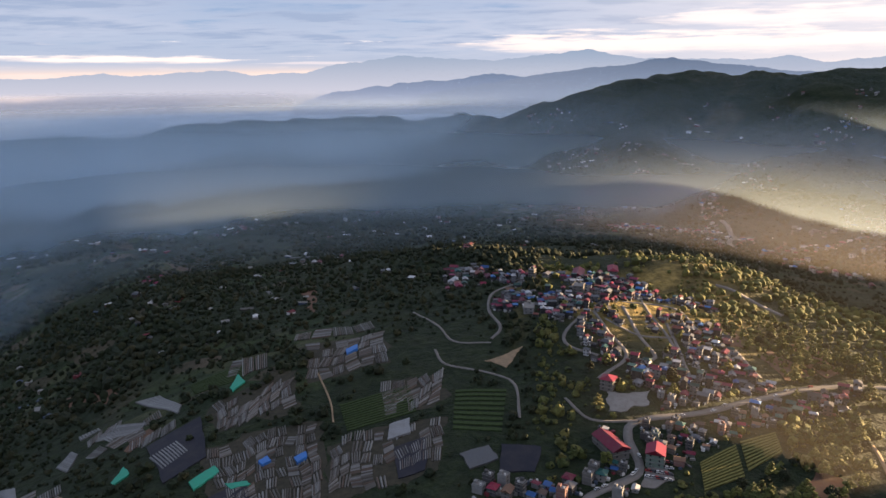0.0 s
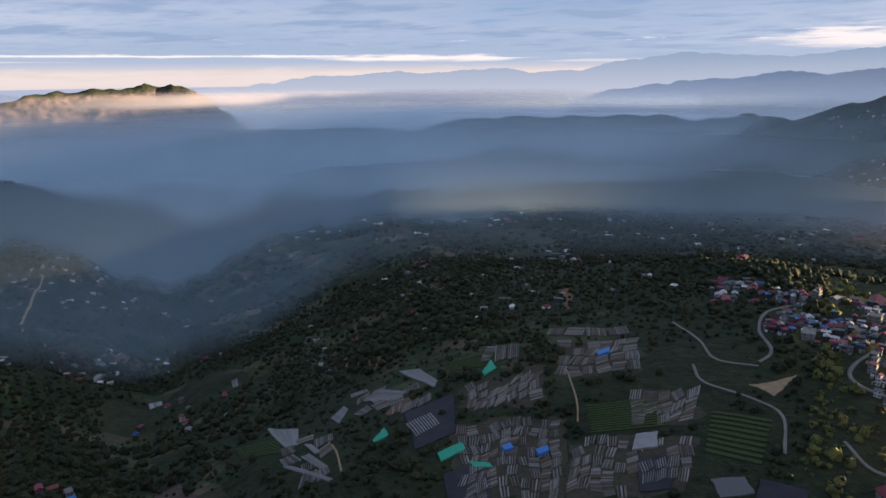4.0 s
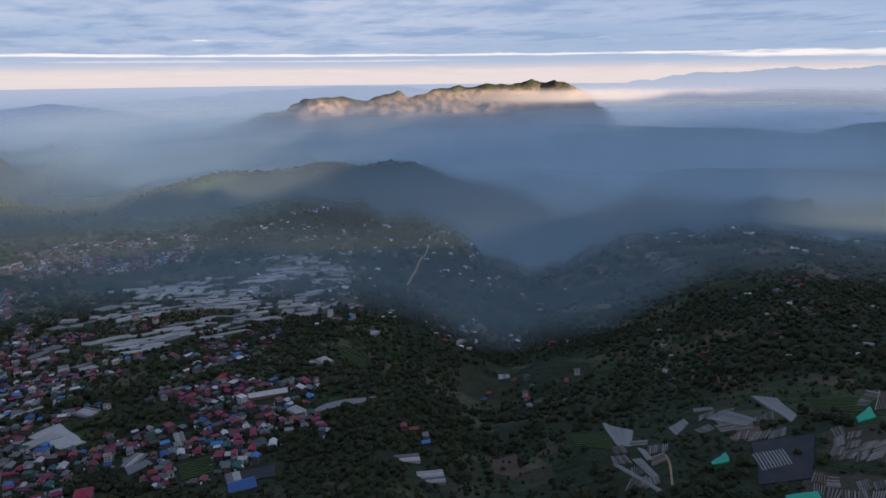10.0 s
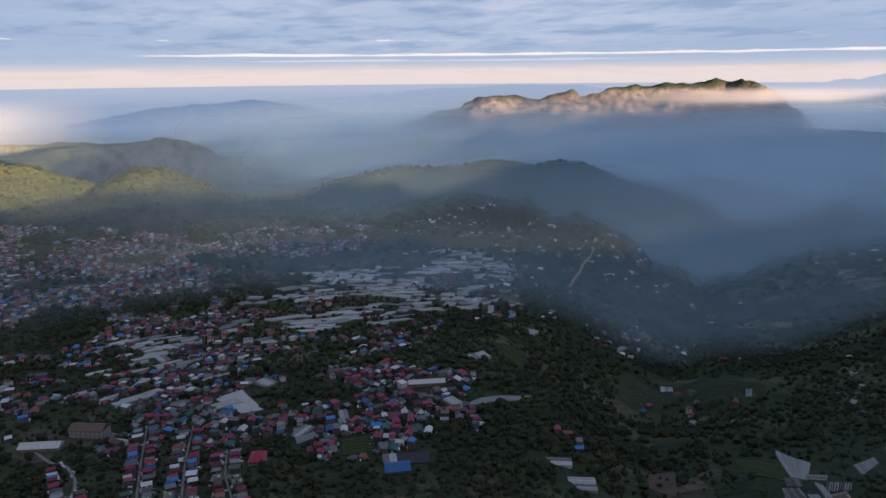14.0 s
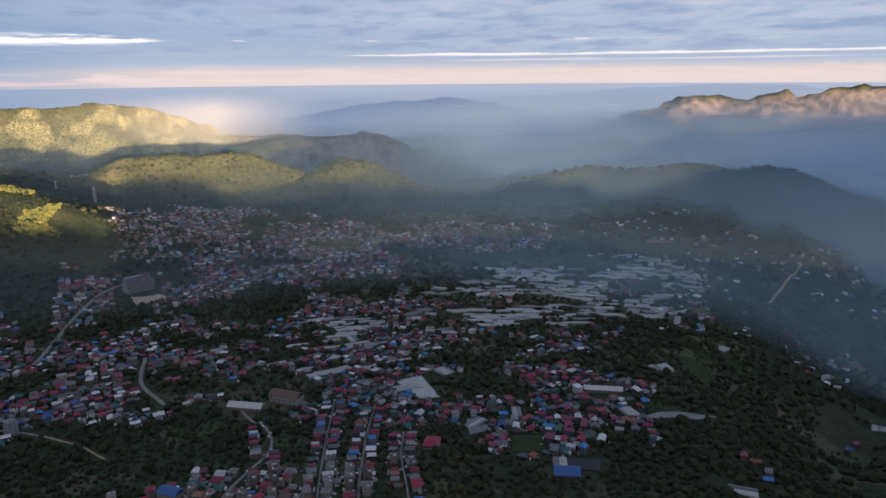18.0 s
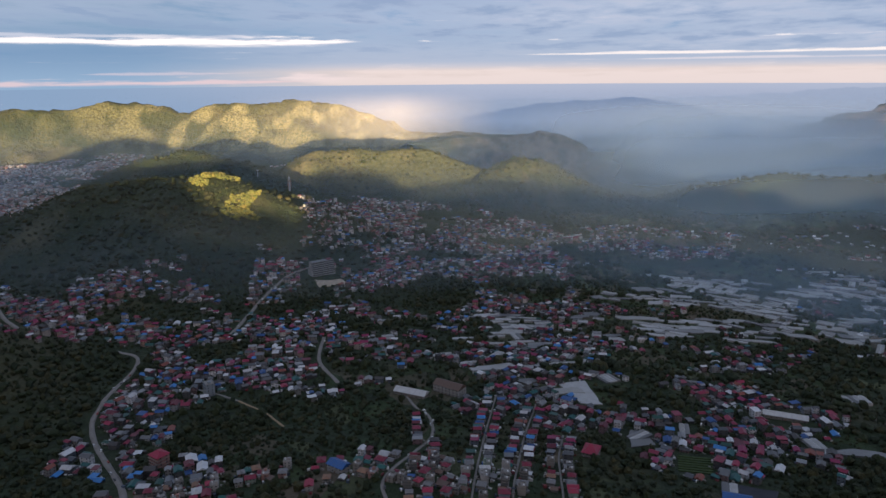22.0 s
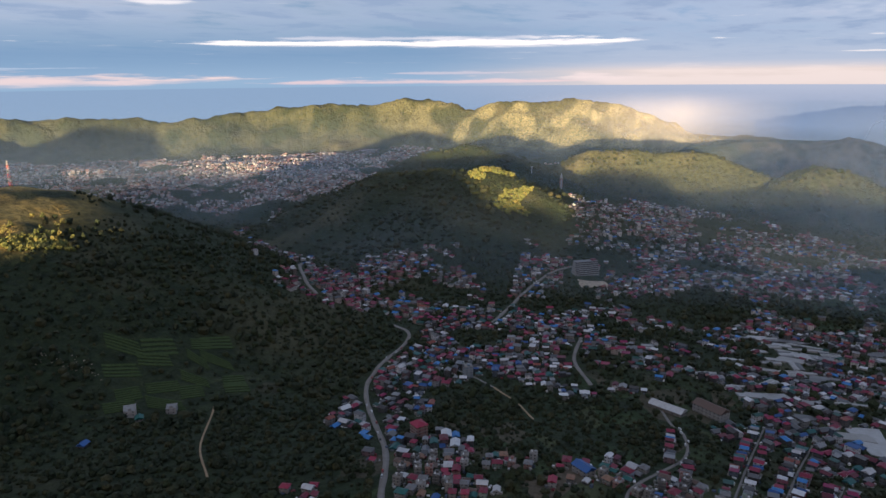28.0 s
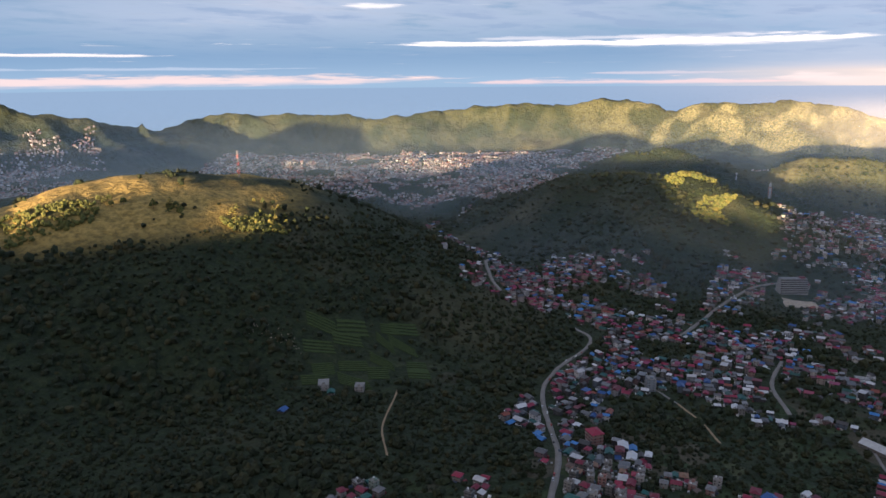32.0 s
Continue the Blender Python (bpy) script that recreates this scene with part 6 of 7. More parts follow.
def big_block(bearing, distance, turn):
    """The stepped block of offices above the ridge road."""
    x, y = spot(bearing, distance)
    w, d, tall, storeys = 50.0, 20.0, 3.6, 7
    z = settle(x, y, w, d, turn)
    ob = thing("office_block", x, y, z, turn, "large stepped concrete building with rows of window bands", "building")
    for s in range(storeys):
        back = s * 1.3
        part("storey", boxed((-w / 2 + s * 0.6, -d / 2 + back, s * tall - (6 if s == 0 else 0), w / 2, d / 2, s * tall + tall - 0.5)), WALLS["white"], ob)
        part("balcony_slab", boxed((-w / 2 + s * 0.6 - 0.8, -d / 2 + back - 1.4, s * tall + tall - 0.5, w / 2 + 0.6, d / 2 + 0.4, s * tall + tall)), concrete, ob)
        n = 12
        for k in range(n):
            cx = -w / 2 + (k + 0.7) / n * w * 0.97 + s * 0.3
            part("window", boxed((cx - 1.9, -d / 2 + back - 0.08, s * tall + 0.7, cx + 1.9, -d / 2 + back + 0.05, s * tall + 2.6)), glass_dark, ob)
    part("roof", boxed((-w / 2 + 3.4, -d / 2 + 7, storeys * tall, w / 2 + 0.4, d / 2 + 0.4, storeys * tall + 0.5)), ROOFS["grey"], ob)
    part("roof_house", boxed((w / 2 - 12, -1, storeys * tall + 0.5, w / 2 - 3, 6, storeys * tall + 3.2)), ROOFS["maroon"], ob)
    take(x, y, 34)
    room.free(x, y, 30)


big_block(104.9, 800, 132)
drape("rock_face", [(105.6, 775), (103.2, 775), (103.0, 752), (105.2, 748)], 1.5, stone_wall, "pale quarried rock below the large building", "rock")


def church(bearing, distance, turn):
    x, y = spot(bearing, distance)
    z = ground_at(x, y)
    ob = thing("tower_block", x, y, z, turn, "tall pale tower standing above the hill town", "tower")
    part("shaft", boxed((-4.5, -4.5, -6, 4.5, 4.5, 24)), ROOFS["rusty"], ob)
    part("belt", boxed((-5, -5, 10, 5, 5, 11), (-5, -5, 18, 5, 5, 19)), ROOFS["red"], ob, "red painted belts")
    part("upper_stage", boxed((-3.2, -3.2, 24, 3.2, 3.2, 31)), WALLS["white"], ob)
    bm = bmesh.new()
    bmesh.ops.create_cone(bm, segments=8, cap_ends=True, radius1=2.6, radius2=0.2, depth=7, matrix=Matrix.Translation((0, 0, 34.5)))
    part("spire", bm, WALLS["white"], ob)
    part("annex", boxed((7, -2.5, -6, 12, 2.5, 20)), WALLS["white"], ob)
    part("annex_cap", boxed((6.6, -2.9, 20, 12.4, 2.9, 21)), concrete, ob)
    for s in range(4):
        for k in (-2.2, 0, 2.2):
            part("window", boxed((k - 0.6, -4.6, 3 + s * 5, k + 0.6, -4.4, 5.6 + s * 5)), glass_dark, ob)


    ob.matrix_basis = ob.matrix_basis @ Matrix.Scale(1.1, 4)


church(107.1, 1480, 20)
tank_x, tank_y = spot(109.5, 1640)
tank = thing("water_tower", tank_x, tank_y, ground_at(tank_x, tank_y), 0, "small white water tower on a wooded ridge", "water tower")
bm = bmesh.new()
bmesh.ops.create_cone(bm, segments=16, cap_ends=True, radius1=2.2, radius2=4.2, depth=5, matrix=Matrix.Translation((0, 0, 20)))
part("bowl", bm, WALLS["white"], tank)
bm = bmesh.new()
bmesh.ops.create_cone(bm, segments=12, cap_ends=True, radius1=2.0, radius2=1.5, depth=22, matrix=Matrix.Translation((0, 0, 7)))
part("stem", bm, WALLS["white"], tank)


def mast(bearing, distance, height):
    x, y = spot(bearing, distance)
    ob = thing("radio_mast", x, y, ground_at(x, y), 15, "slender red and white lattice mast on a grassy hill", "mast")
    half0, half1, bays = 1.5, 0.8, 14
    for sx, sy in ((-1, -1), (1, -1), (1, 1), (-1, 1)):
        for k in range(bays):
            z0, z1 = height * k / bays, height * (k + 1) / bays
            a0, a1 = half0 + (half1 - half0) * k / bays, half0 + (half1 - half0) * (k + 1) / bays
            bm = bmesh.new()
            v = []
            for z, a in ((z0 - (1 if k == 0 else 0), a0), (z1, a1)):
                v.append([bm.verts.new((sx * a + dx, sy * a + dy, z)) for dx, dy in ((-0.11, -0.11), (0.11, -0.11), (0.11, 0.11), (-0.11, 0.11))])
            for i in range(4):
                bm.faces.new((v[0][i], v[0][(i + 1) % 4], v[1][(i + 1) % 4], v[1][i]))
            part("leg_section", bm, steel_red if k // 2 % 2 else WALLS["white"], ob)
    for k in range(bays):
        z0, z1 = height * k / bays, height * (k + 1) / bays
        a0, a1 = half0 + (half1 - half0) * k / bays, half0 + (half1 - half0) * (k + 1) / bays
        bm = bmesh.new()
        for (p, q) in (((-a0, -a0), (a1, -a1)), ((a0, -a0), (a1, a1)), ((a0, a0), (-a1, a1)), ((-a0, a0), (-a1, -a1))):
            w = 0.06
            f = [bm.verts.new(c) for c in ((p[0] - w, p[1] - w, z0), (p[0] + w, p[1] + w, z0), (q[0] + w, q[1] + w, z1), (q[0] - w, q[1] - w, z1))]
            g = [bm.verts.new((c.co.x, c.co.y, c.co.z + 0.18)) for c in f]
            bm.faces.new(f), bm.faces.new(list(reversed(g)))
            for i in range(4):
                bm.faces.new((f[i], f[(i + 1) % 4], g[(i + 1) % 4], g[i]))
        part("brace", bm, steel_red if k // 2 % 2 else WALLS["white"], ob)
    for z in (height * 0.78, height * 0.88, height * 0.97):
        bm = bmesh.new()
        for turn in (0, 120, 240):
            bmesh.ops.create_cube(bm, size=1, matrix=pose(0, 0, z, 0, 0, turn) @ Matrix.Translation((1.1, 0, 0)) @ Matrix.Diagonal((0.35, 0.7, 2.2, 1)))
        part("antenna_panel", bm, WALLS["white"], ob)
    part("platform", boxed((-1.3, -1.3, height * 0.72, 1.3, 1.3, height * 0.72 + 0.2)), steel, ob)


mast(148.6, 704, 44)


def cars(line, z, count, seed):
    """Parked and waiting cars along the side of a road."""
    rng = np.random.default_rng(seed)
    for n in rng.choice(np.arange(3, len(line) - 3), count, replace=False):
        way = line[n + 1] - line[n - 1]
        way /= np.hypot(*way)
        off = rng.choice([-1.7, 1.7])
        copy_thing(CARS[int(rng.integers(len(CARS)))], pose(line[n][0] - way[1] * off, line[n][1] + way[0] * off, float(z[n]) + 0.02, 0, 0, math.degrees(math.atan2(way[1], way[0]))))


def build_car(mat, label):
    ob = thing("car", 0, 0, -500, 0, label, "car", "cars on the roads")
    bm = boxed((-2.1, -0.85, 0.3, 2.1, 0.85, 0.95))
    bmesh.ops.bevel(bm, geom=bm.edges[:], offset=0.12, segments=1, affect="EDGES")
    part("body", bm, mat, ob)
    bm = bmesh.new()
    lo = [bm.verts.new(p) for p in ((-1.7, -0.78, 0.9), (1.2, -0.78, 0.9), (1.2, 0.78, 0.9), (-1.7, 0.78, 0.9))]
    hi = [bm.verts.new(p) for p in ((-1.3, -0.65, 1.5), (0.5, -0.65, 1.5), (0.5, 0.65, 1.5), (-1.3, 0.65, 1.5))]
    for i in range(4):
        bm.faces.new((lo[i], lo[(i + 1) % 4], hi[(i + 1) % 4], hi[i]))
    bm.faces.new(hi)
    part("cabin_glass", bm, glass_dark, ob)
    part("top", boxed((-1.3, -0.66, 1.48, 0.5, 0.66, 1.54)), mat, ob)
    for x in (-1.35, 1.35):
        for y in (-0.8, 0.8):
            bm = bmesh.new()
            bmesh.ops.create_cone(bm, segments=12, cap_ends=True, radius1=0.33, radius2=0.33, depth=0.22, matrix=pose(x, y, 0.33, 90, 0, 0))
            part("wheel", bm, net_black, ob)
    return ob


CARS = [build_car(plain(n + "_car_paint", c, 0.3, 0.15), n + " car on a concrete road") for n, c in (("white", (0.7, 0.7, 0.7)), ("dark grey", (0.06, 0.06, 0.07)), ("red", (0.35, 0.03, 0.03)), ("silver", (0.45, 0.46, 0.48)))]
cars(*high_road, 12, 2)
cars(*village_road, 14, 3)
cars(*ridge_road, 16, 4)
cars(*town_road, 7, 5)
for k in range(24):
    bb, rr = -17.9 - 0.36 * (k % 6), 244.8 + 3.6 * (k // 6)
    x, y = spot(bb, rr)
    copy_thing(CARS[k * 7 % 4], pose(x, y, ground_at(x, y) + 0.52, 0, 0, 155 + 4 * math.sin(k * 3.0)))
# ---------------------------------------------------------------- the houses of the town
def crowd(heap, found, detail):
    """Adds many houses to one mesh: walls, roofs, windows."""
    a = np.array(found)
    x, y, size, turn = a[:, 0], a[:, 1], a[:, 2], np.radians(a[:, 3])
    n = len(x)
    w, d = size * house_rng.uniform(0.95, 1.35, n), size * house_rng.uniform(0.75, 1.0, n)
    storeys = house_rng.choice([1, 1, 1, 2, 2, 3], n) if detail else house_rng.choice([1, 1, 2, 2, 3], n)
    h = storeys * 2.8
    z = land(x, y)
    heap.boxes(x, y, z - 4, w, d, h + 4, turn, 0)
    kind = house_rng.random(n)
    g = kind < 0.55
    heap.roofs(x[g], y[g], (z + h)[g], w[g], d[g], d[g] * 0.25, turn[g], 1)
    g = (kind >= 0.55) & (kind < 0.78)
    heap.roofs(x[g], y[g], (z + h)[g], w[g], d[g], d[g] * 0.22, turn[g], 1, 1.8)
    g = kind >= 0.78
    heap.boxes(x[g], y[g], (z + h)[g] + 0.03, w[g] + 0.6, d[g] + 0.6, np.full(g.sum(), 0.3), turn[g], 1)
    if detail:
        for s in range(3):
            for u in (-0.28, 0.28):
                for v, across in ((-1, 0), (1, 0), (-1, 1), (1, 1)):
                    g = storeys > s
                    ox = np.where(across, v * w / 2, u * w)[g]
                    oy = np.where(across, u * d, v * d / 2)[g]
                    c, sn = np.cos(turn[g]), np.sin(turn[g])
                    sx, sy = (0.12, 1.1) if across else (1.2, 0.12)
                    heap.boxes(x[g] + ox * c - oy * sn, y[g] + ox * sn + oy * c, z[g] + s * 2.8 + 0.9, np.full(g.sum(), sx), np.full(g.sum(), sy), np.full(g.sum(), 1.1), turn[g], 2)
    for xx, yy, ss in zip(x, y, size):
        take(xx, yy, ss * 0.36)


near_left = 250
many = Heap()
kept = []
# rows of houses along the straight streets
for way in ([(92.3, 256), (92.1, 275), (90.9, 361), (90.1, 420)], [(88.5, 256), (88.3, 286), (87.4, 359), (86.6, 405)], [(83.6, 256), (83.9, 276), (84.4, 321), (84.1, 352)], [(97.2, 262), (96.4, 330), (96.6, 372)]):
    line = smooth_line(way, 7.2)
    along = np.gradient(line, axis=0)
    for (x, y), (dx, dy) in zip(line, along):
        for side in (-1, 1):
            k = side * house_rng.uniform(6.2, 8.6) / math.hypot(dx, dy)
            px, py, size = x - dy * k, y + dx * k, house_rng.uniform(5.6, 7.4)
            if house_rng.random() < 0.70 and room.free(px, py, size * 0.42):
                kept.append(((px, py, size, math.degrees(math.atan2(dy, dx)) + 90 + house_rng.uniform(-9, 9), float(units(math.hypot(px, py))), 88.0), 2))
for n, (area, tries, gap) in enumerate(TOWN):
    kept += [(f, n) for f in plots(area, int(tries * 2.2), gap, 4.2 if n == 0 else 4.8, 7.0 if n == 0 else 8.6, 60 + n)]
kept.sort(key=lambda f: f[0][4])
crowded = []
for (x, y, size, turn, r, b), n in kept:
    if near_left > 0 and (r < 420 or n == 0):
        fits = [k for k, p in enumerate(DESIGNS) if abs(p[0] - size) < 2.4]
        k = int(house_rng.choice(fits))
        put_house(k, x, y, turn, (mix := VILLAGE_MIX if n == 0 else ROOF_MIX)[int(house_rng.integers(len(mix)))], WALL_MIX[int(house_rng.integers(len(WALL_MIX)))], 0.74 if n == 0 else 0.88)
        take(x, y, size * 0.5)
        near_left -= 1
    else:
        crowded.append((x, y, size, turn, r, b))
crowd(many, crowded, True)
tagged(new("town_houses", many.mesh("town_houses", [wall_many, roof_many, glass_dark])), "crowded houses with red, blue and grey roofs", "houses", kind="stuff")
hill = Heap()
found = []
for n, (area, tries, gap) in enumerate(HILL_TOWN):
    found += plots(area, int(tries * 2.2), gap, 5.4, 9.4, 80 + n)
crowd(hill, found, True)
tagged(new("hillside_houses", hill.mesh("hillside_houses", [city_walls, roof_many, glass_dark])), "pale houses spread over hillsides and spurs", "houses", kind="stuff")
# sheds, water tanks, vans and stacks beside the houses
def clutter(heap, houses, each, seed):
    rng = np.random.default_rng(seed)
    a = np.repeat(np.array([h[:3] for h in houses]), each, axis=0)
    n = len(a)
    way, off = rng.uniform(0, 2 * math.pi, n), a[:, 2] * rng.uniform(0.62, 1.0, n)
    x, y = a[:, 0] + np.cos(way) * off, a[:, 1] + np.sin(way) * off
    heap.boxes(x, y, land(x, y) - 1.0, rng.uniform(0.7, 2.4, n), rng.uniform(0.9, 3.4, n), 1.0 + rng.uniform(0.8, 2.6, n), rng.uniform(0, 3, n), 0)


yard = Heap()
clutter(yard, [f for f, n in kept], 3, 5)
clutter(yard, found, 1, 6)
tagged(new("yard_clutter", yard.mesh("yard_clutter", [clutter_many])), "small sheds, tanks and vans between houses", "clutter", kind="stuff")
# lonely huts, films and cleared plots over the far slopes
huts = Heap()
hut_rng = np.random.default_rng(77)
for area, count in (([(48, 1500), (10, 2300), (-32, 2300), (-30, 700), (-3, 640), (14, 760), (34, 900), (40, 460), (47, 470)], 1300), ([(75, 1300), (46, 1300), (49, 620), (56, 640), (75, 900)], 520), ([(34, 780), (8, 690), (3, 520), (14, 430), (34, 480)], 130)):
    b, r = scatter(area, count, hut_rng)
    x, y = polar(b, r)
    keep = fbm(x, y, 240, 4, 90) > 0.53
    x, y, r = x[keep], y[keep], r[keep]
    n = len(x)
    grow = 1 + r / 1500
    low = hut_rng.random(n) < 0.45
    w, d = hut_rng.uniform(3, 8, n) * grow * np.where(low, 1.6, 1), hut_rng.uniform(2.5, 6, n) * grow
    turn = np.radians(hut_rng.uniform(0, 180, n))
    tall = np.where(low, 1.4, 3.2)
    huts.boxes(x, y, land(x, y) - 3, w, d, tall + 3, turn, 0)
    huts.roofs(x[~low], y[~low], (land(x, y) + tall)[~low], w[~low], d[~low], d[~low] * 0.22, turn[~low], 1)
tagged(new("far_huts", huts.mesh("far_huts", [clutter_many, clutter_many])), "scattered huts and pale films on far slopes", "huts", kind="stuff")
far = Heap()
found = []
for n, (area, tries, gap) in enumerate(VALLEY_TOWN):
    found += plots(area, int(tries * 1.25), gap, 5.5, 11.0, 95 + n)
crowd(far, found, False)
tagged(new("valley_city", far.mesh("valley_city", [city_walls, city_roofs])), "far dense town on the valley floor", "houses", kind="stuff")
for proto in PROTOS + CARS + [g[0] for g in GREENHOUSES]:
    for o in (*proto.children_recursive, proto):
        bpy.data.objects.remove(o)
# ---------------------------------------------------------------- trees and woodland
def ball(level):
    bm = bmesh.new()
    bmesh.ops.create_icosphere(bm, subdivisions=level, radius=1)
    v = np.array([p.co[:] for p in bm.verts])
    f = [tuple(p.index for p in face.verts) for face in bm.faces]
    bm.free()
    return v, f


tree_rng = np.random.default_rng(12)


def clumps(heap, x, y, z, wide, tall, level, mat=0):
    """Rough leafy clumps, each of its own shape."""
    v, f = ball(level)
    n = len(x)
    if not n:
        return
    rough = tree_rng.uniform(0.62, 1.28, (n, len(v)))
    p = v[None] * rough[..., None]
    p = p * np.stack([wide, wide, tall], -1)[:, None, :]
    p = p + np.stack([x, y, z], -1)[:, None, :]
    heap.add(p, f, mat)


def wooded(b, r, x, y, z):
    """How likely trees stand at a place, 0 to 1."""
    z = EYE[2] - (EYE[2] - z) * r / metres(r)
    cover = 0.62 + 0.9 * (fbm(x, y, 190, 5, 7) - 0.5) * 2
    meadow = (b > 138) & (r > 540) & (z > 182)
    cover = np.where(meadow, 0.012 + 0.40 * (fbm(x, y, 90, 2, 19) > 0.66), cover)
    slopes = (b > 12) & (b < 80) & (r > 430) & (r < 1700)
    cover = np.where(slopes, 0.52 + 1.5 * (fbm(x, y, 150, 4, 67) - 0.5) * 2, cover)
    farmland = (b > -2) & (b < 49) & (r < 480)
    cover = np.where(farmland, cover - 0.22, cover)
    grassy = (b > 80) & (b < 106) & (r > 1600) & (r < 1950)
    cover = np.where(grassy, cover - 0.12, cover)
    cover = np.where((b > 50) & (b < 132) & (r < 900), np.maximum(cover, 0.72), cover)
    hillwood = ((b > 105) & (b < 131) & (r > 800) & (z > 85)) | ((b > 50) & (b < 66) & (r < 640)) | ((b > 131) & (r < 620) & ~meadow) | ((b < -19) & (r > 380) & (r < 560)) | ((b > 12) & (b < 37) & (r > 425) & (r < 720))
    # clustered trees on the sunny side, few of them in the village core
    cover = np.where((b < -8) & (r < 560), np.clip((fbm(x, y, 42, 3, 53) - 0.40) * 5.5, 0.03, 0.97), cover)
    cover = np.where(inside(VILLAGE_CORE, b, r), 0.05 + 0.5 * (fbm(x, y, 30, 2, 57) > 0.60), cover)
    for wood in WOODS:
        cover = np.where(inside(wood, b, r), 0.95, cover)
    return np.where(hillwood, np.maximum(cover, 0.62 + 0.5 * fbm(x, y, 60, 3, 91)), cover)


def woodland(name, r0, r1, spacing, level, size, label, extra=0, squat=1.0):
    bs, rs = [], []
    for far in np.arange(float(metres(r0)), float(metres(r1)), spacing):
        b = np.arange(-42, 174, math.degrees(spacing / far))
        bs.append(b + tree_rng.uniform(-0.6, 0.6, len(b)) * math.degrees(spacing / far))
        rs.append(units(far + tree_rng.uniform(-0.6, 0.6, len(b)) * spacing))
    b, r = np.concatenate(bs), np.concatenate(rs)
    x, y = polar(b, r)
    z = land(x, y)
    keep = (tree_rng.random(len(b)) < wooded(b, r, x, y, z)) & ~taken(x, y)
    x, y, z, r = x[keep], y[keep], z[keep], r[keep]
    wide = size * (0.42 + 1.05 * tree_rng.random(len(x)) ** 1.8) * (0.45 + 1.1 * fbm(x, y, 90, 3, 44))
    tall = wide * tree_rng.uniform(0.7, 1.25, len(x)) * squat
    heap = Heap()
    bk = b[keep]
    # sunny side: these trees take the leaf tones with sunlight in the colour
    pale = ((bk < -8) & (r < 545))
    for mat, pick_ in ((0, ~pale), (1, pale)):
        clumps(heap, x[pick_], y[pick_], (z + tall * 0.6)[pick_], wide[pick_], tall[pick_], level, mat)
    for k in range(extra):
        clumps(heap, x + wide * tree_rng.uniform(-0.7, 0.7, len(x)), y + wide * tree_rng.uniform(-0.7, 0.7, len(x)), z + tall * tree_rng.uniform(0.6, 1.5, len(x)), wide * 0.55, tall * 0.55, 1)
    tagged(new(name, heap.mesh(name, [leaf_many, leaf_sunlit_many], smooth=False)), label, "trees", kind="stuff")
    return len(x)


def grove(area, count, wide, seed):
    """A close stand of trees whose leaf colour carries the sunlight, one joined mesh."""
    rng = np.random.default_rng(seed)
    b, r = scatter(area, count, rng)
    x, y = polar(b, r)
    z = land(x, y)
    size = wide * rng.uniform(0.6, 1.3, len(x))
    heap = Heap()
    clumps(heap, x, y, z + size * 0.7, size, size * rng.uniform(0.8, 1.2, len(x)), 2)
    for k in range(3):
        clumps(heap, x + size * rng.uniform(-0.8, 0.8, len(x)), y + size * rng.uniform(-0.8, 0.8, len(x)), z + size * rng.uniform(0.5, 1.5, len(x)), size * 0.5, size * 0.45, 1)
    tagged(new("grove", heap.mesh("grove", [leaf_sunlit_many])), "close stand of yellow-green trees with sunlight put into their leaf colour", "trees", kind="stuff")


def build_tree(seed, pine):
    """A tree with trunk, limbs and a broken crown."""
    rng = np.random.default_rng(seed)
    tall = rng.uniform(10, 15) if pine else rng.uniform(6.5, 10)
    ob = thing("tree", 0, 0, -500, 0, "tall pine with layered crown, sunlight put into its leaf colour" if pine else "broad leafy tree with uneven crown", "tree", "trees near the village")
    bm = bmesh.new()
    bmesh.ops.create_cone(bm, segments=8, cap_ends=True, radius1=0.32, radius2=0.08, depth=tall + 1, matrix=Matrix.Translation((0, 0, tall / 2 - 0.5)))
    part("trunk", bm, bark, ob)
    heap = Heap()
    limbs = bmesh.new()
    count = 14 if pine else 16
    for k in range(count):
        f = k / count
        turn = k * 2.4 + rng.uniform(-0.4, 0.4)
        if pine:
            z, reach, wide = tall * (0.35 + 0.65 * f), (1 - f) * tall * 0.24 + 0.3, (1 - f) * 1.5 + 0.6
            flat = 0.55
        else:
            z, reach, wide = tall * (0.45 + 0.5 * f), tall * 0.30 * math.sqrt(max(0.05, 1 - (f - 0.2) ** 2 * 1.3)), rng.uniform(0.9, 1.6)
            flat = 0.8
        x, y = math.cos(turn) * reach, math.sin(turn) * reach
        one = np.array([1.0])
        v, faces = ball(2)
        p = v[None] * rng.uniform(0.55, 1.35, (1, len(v)))[..., None] * np.array([wide, wide, wide * flat]) + np.array([x, y, z])
        heap.add(p, faces, 0)
        way = Vector((x, y, tall * 0.12))
        m = Matrix.Translation(Vector((x * 0.45, y * 0.45, z - tall * 0.05))) @ way.to_track_quat("Z", "Y").to_matrix().to_4x4()
        bmesh.ops.create_cone(limbs, segments=5, cap_ends=False, radius1=0.10, radius2=0.04, depth=way.length, matrix=m)
    part("limbs", limbs, bark, ob)
    # most crowns take the leaf tones that have sunlight painted in
    crown = new("crown", heap.mesh("crown", [leaf_sunlit_own if seed % 4 < 3 else leaf_own]))
    crown.parent = ob
    return ob


TREES = [build_tree(s, s % 2 == 0) for s in range(8)]


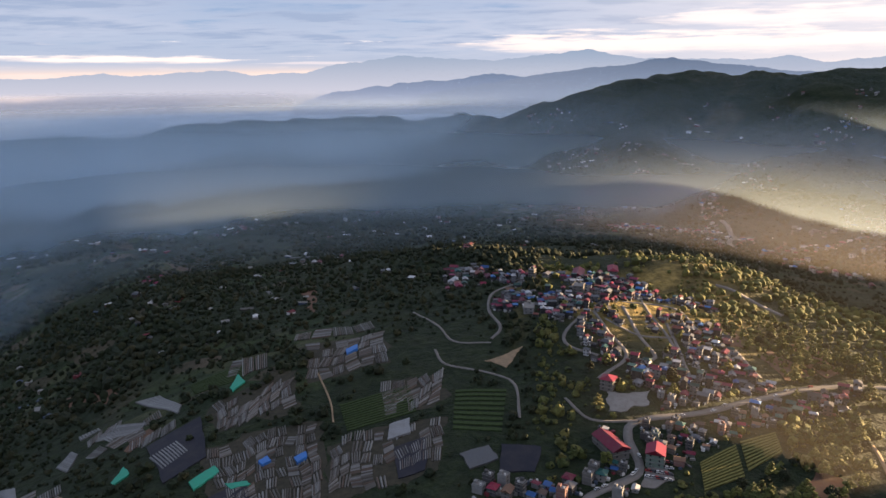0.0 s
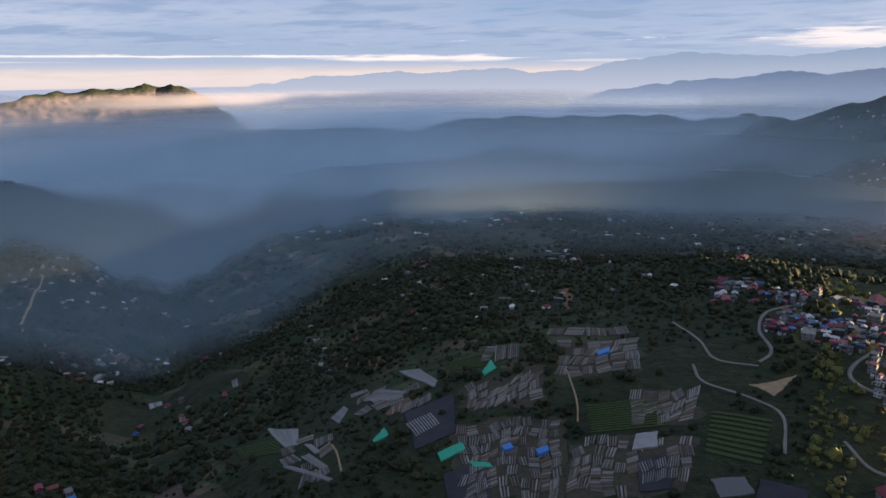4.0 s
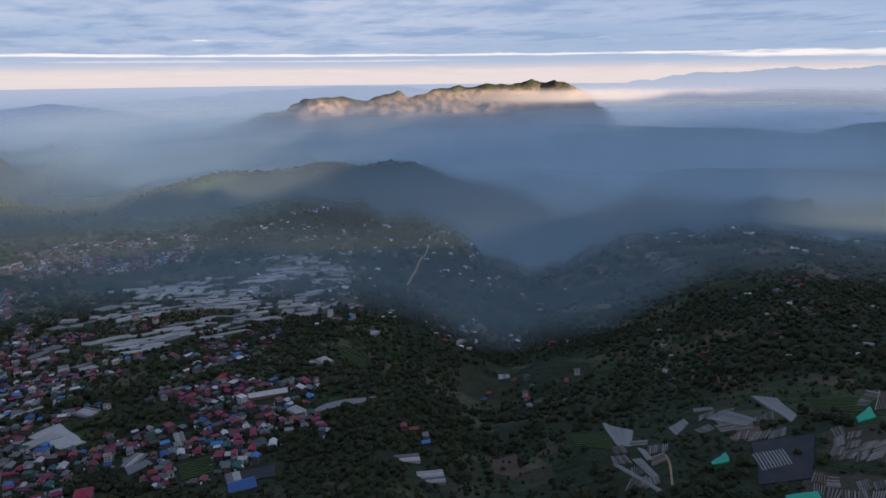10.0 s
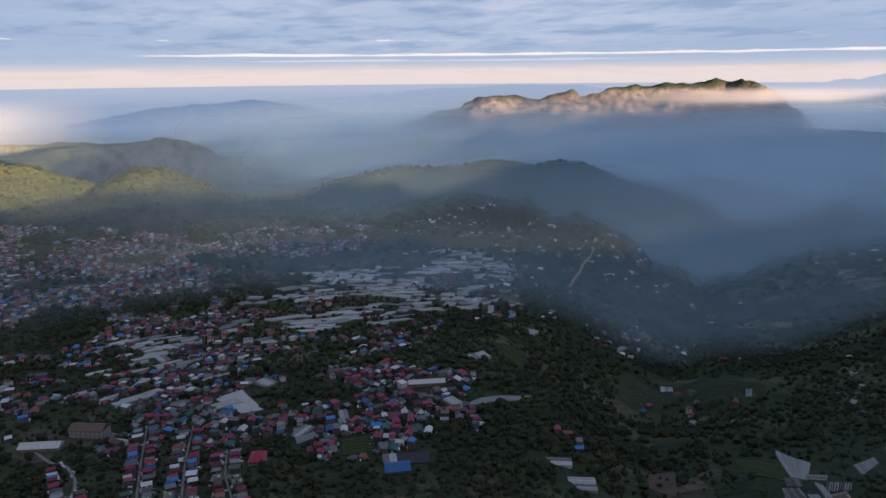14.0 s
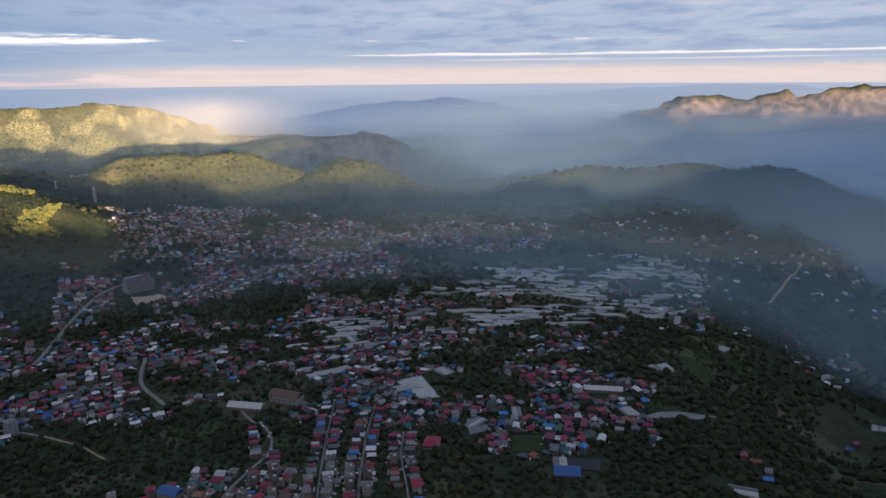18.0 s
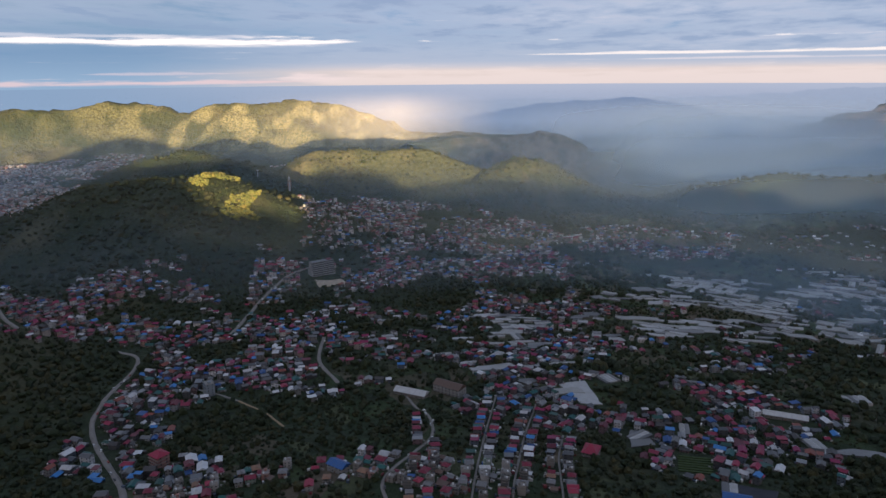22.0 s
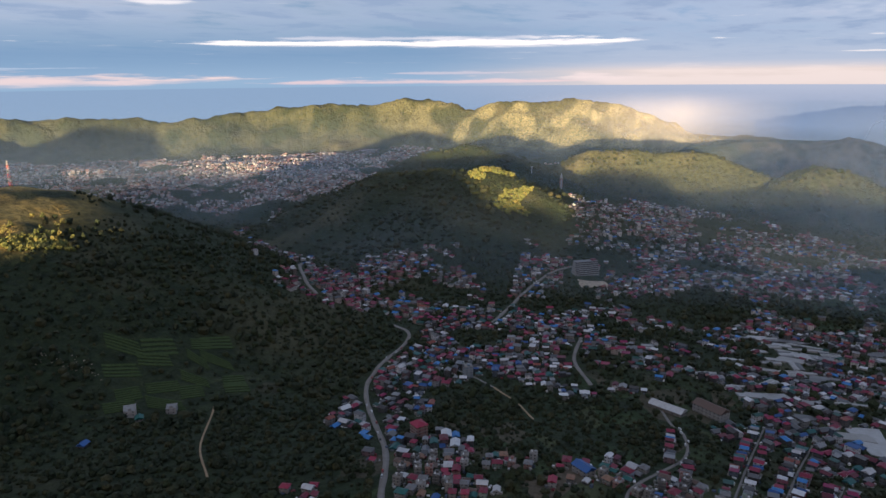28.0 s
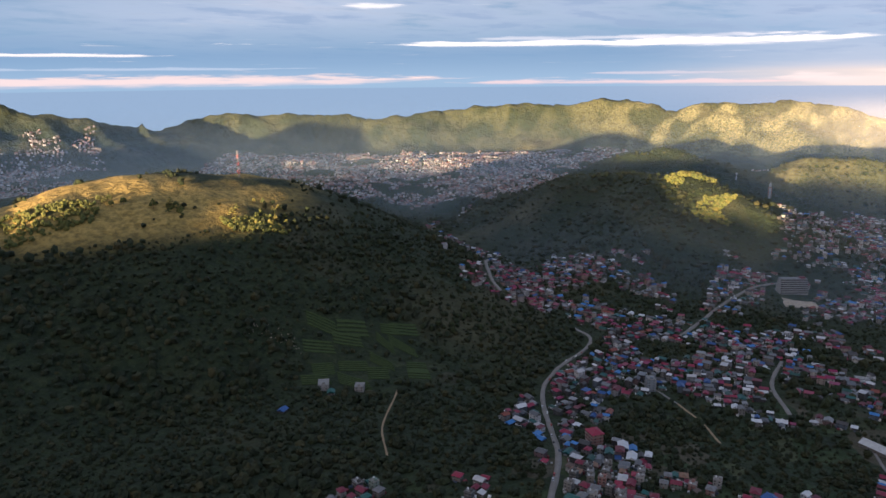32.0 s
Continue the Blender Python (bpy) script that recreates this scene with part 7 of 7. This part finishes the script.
def plant(area, count, seed, kinds=range(8)):
    rng = np.random.default_rng(seed)
    b, r = scatter(area, count * 8, rng)
    x, y = polar(b, r)
    z = land(x, y)
    busy = taken(x, y)
    made = 0
    for i in range(len(x)):
        if made >= count:
            break
        if busy[i] or not room.free(x[i], y[i], 3.2):
            continue
        k = int(rng.choice(list(kinds)))
        ob = copy_thing(TREES[k], pose(x[i], y[i], z[i], 0, 0, rng.uniform(0, 360)) @ Matrix.Scale(rng.uniform(0.7, 1.2), 4))
        made += 1


plant([(-19, 489), (-24, 442), (-31, 414), (-34, 389), (-34, 341), (-26, 410), (-20, 468)], 60, 1)
plant([(-26, 291), (-34, 320), (-34, 240), (-28, 227), (-24, 239)], 50, 2)
plant([(-6, 488), (-11, 498), (-11, 478), (-6, 469)], 24, 3)
plant([(-10, 374), (-30, 405), (-30, 291), (-12, 234)], 30, 4)
plant([(150, 640), (145, 640), (145, 575), (150, 575)], 26, 5)
plant([(160, 600), (151, 620), (152, 575), (160, 560)], 16, 6)
plant([(130, 420), (80, 420), (80, 262), (130, 262)], 40, 7, (3, 7))
for proto in TREES:
    for o in (*proto.children_recursive, proto):
        bpy.data.objects.remove(o)
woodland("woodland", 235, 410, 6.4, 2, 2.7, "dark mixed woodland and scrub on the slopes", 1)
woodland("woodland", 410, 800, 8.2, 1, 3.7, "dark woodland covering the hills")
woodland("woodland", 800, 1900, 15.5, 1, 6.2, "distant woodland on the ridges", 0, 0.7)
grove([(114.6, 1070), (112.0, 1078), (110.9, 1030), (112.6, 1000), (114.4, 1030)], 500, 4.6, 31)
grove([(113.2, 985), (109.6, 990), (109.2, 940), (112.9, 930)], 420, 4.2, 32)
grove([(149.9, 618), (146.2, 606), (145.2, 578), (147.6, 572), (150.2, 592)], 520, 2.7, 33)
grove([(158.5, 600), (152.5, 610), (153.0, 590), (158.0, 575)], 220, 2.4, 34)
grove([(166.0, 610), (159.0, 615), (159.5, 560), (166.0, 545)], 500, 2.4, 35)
stone_rng = np.random.default_rng(41)
stone_b, stone_r = scatter([(149.6, 474), (144.6, 480), (144.3, 456), (149.4, 455)], 110, stone_rng)
stone_x, stone_y = polar(stone_b, stone_r)
rubble = Heap()
clumps(rubble, stone_x, stone_y, land(stone_x, stone_y) + 0.3, stone_rng.uniform(0.4, 1.3, len(stone_x)), stone_rng.uniform(0.4, 0.9, len(stone_x)), 1)
tagged(new("rubble", rubble.mesh("rubble", [stone_wall])), "pale boulders scattered over a dark hillside", "rocks", kind="stuff")
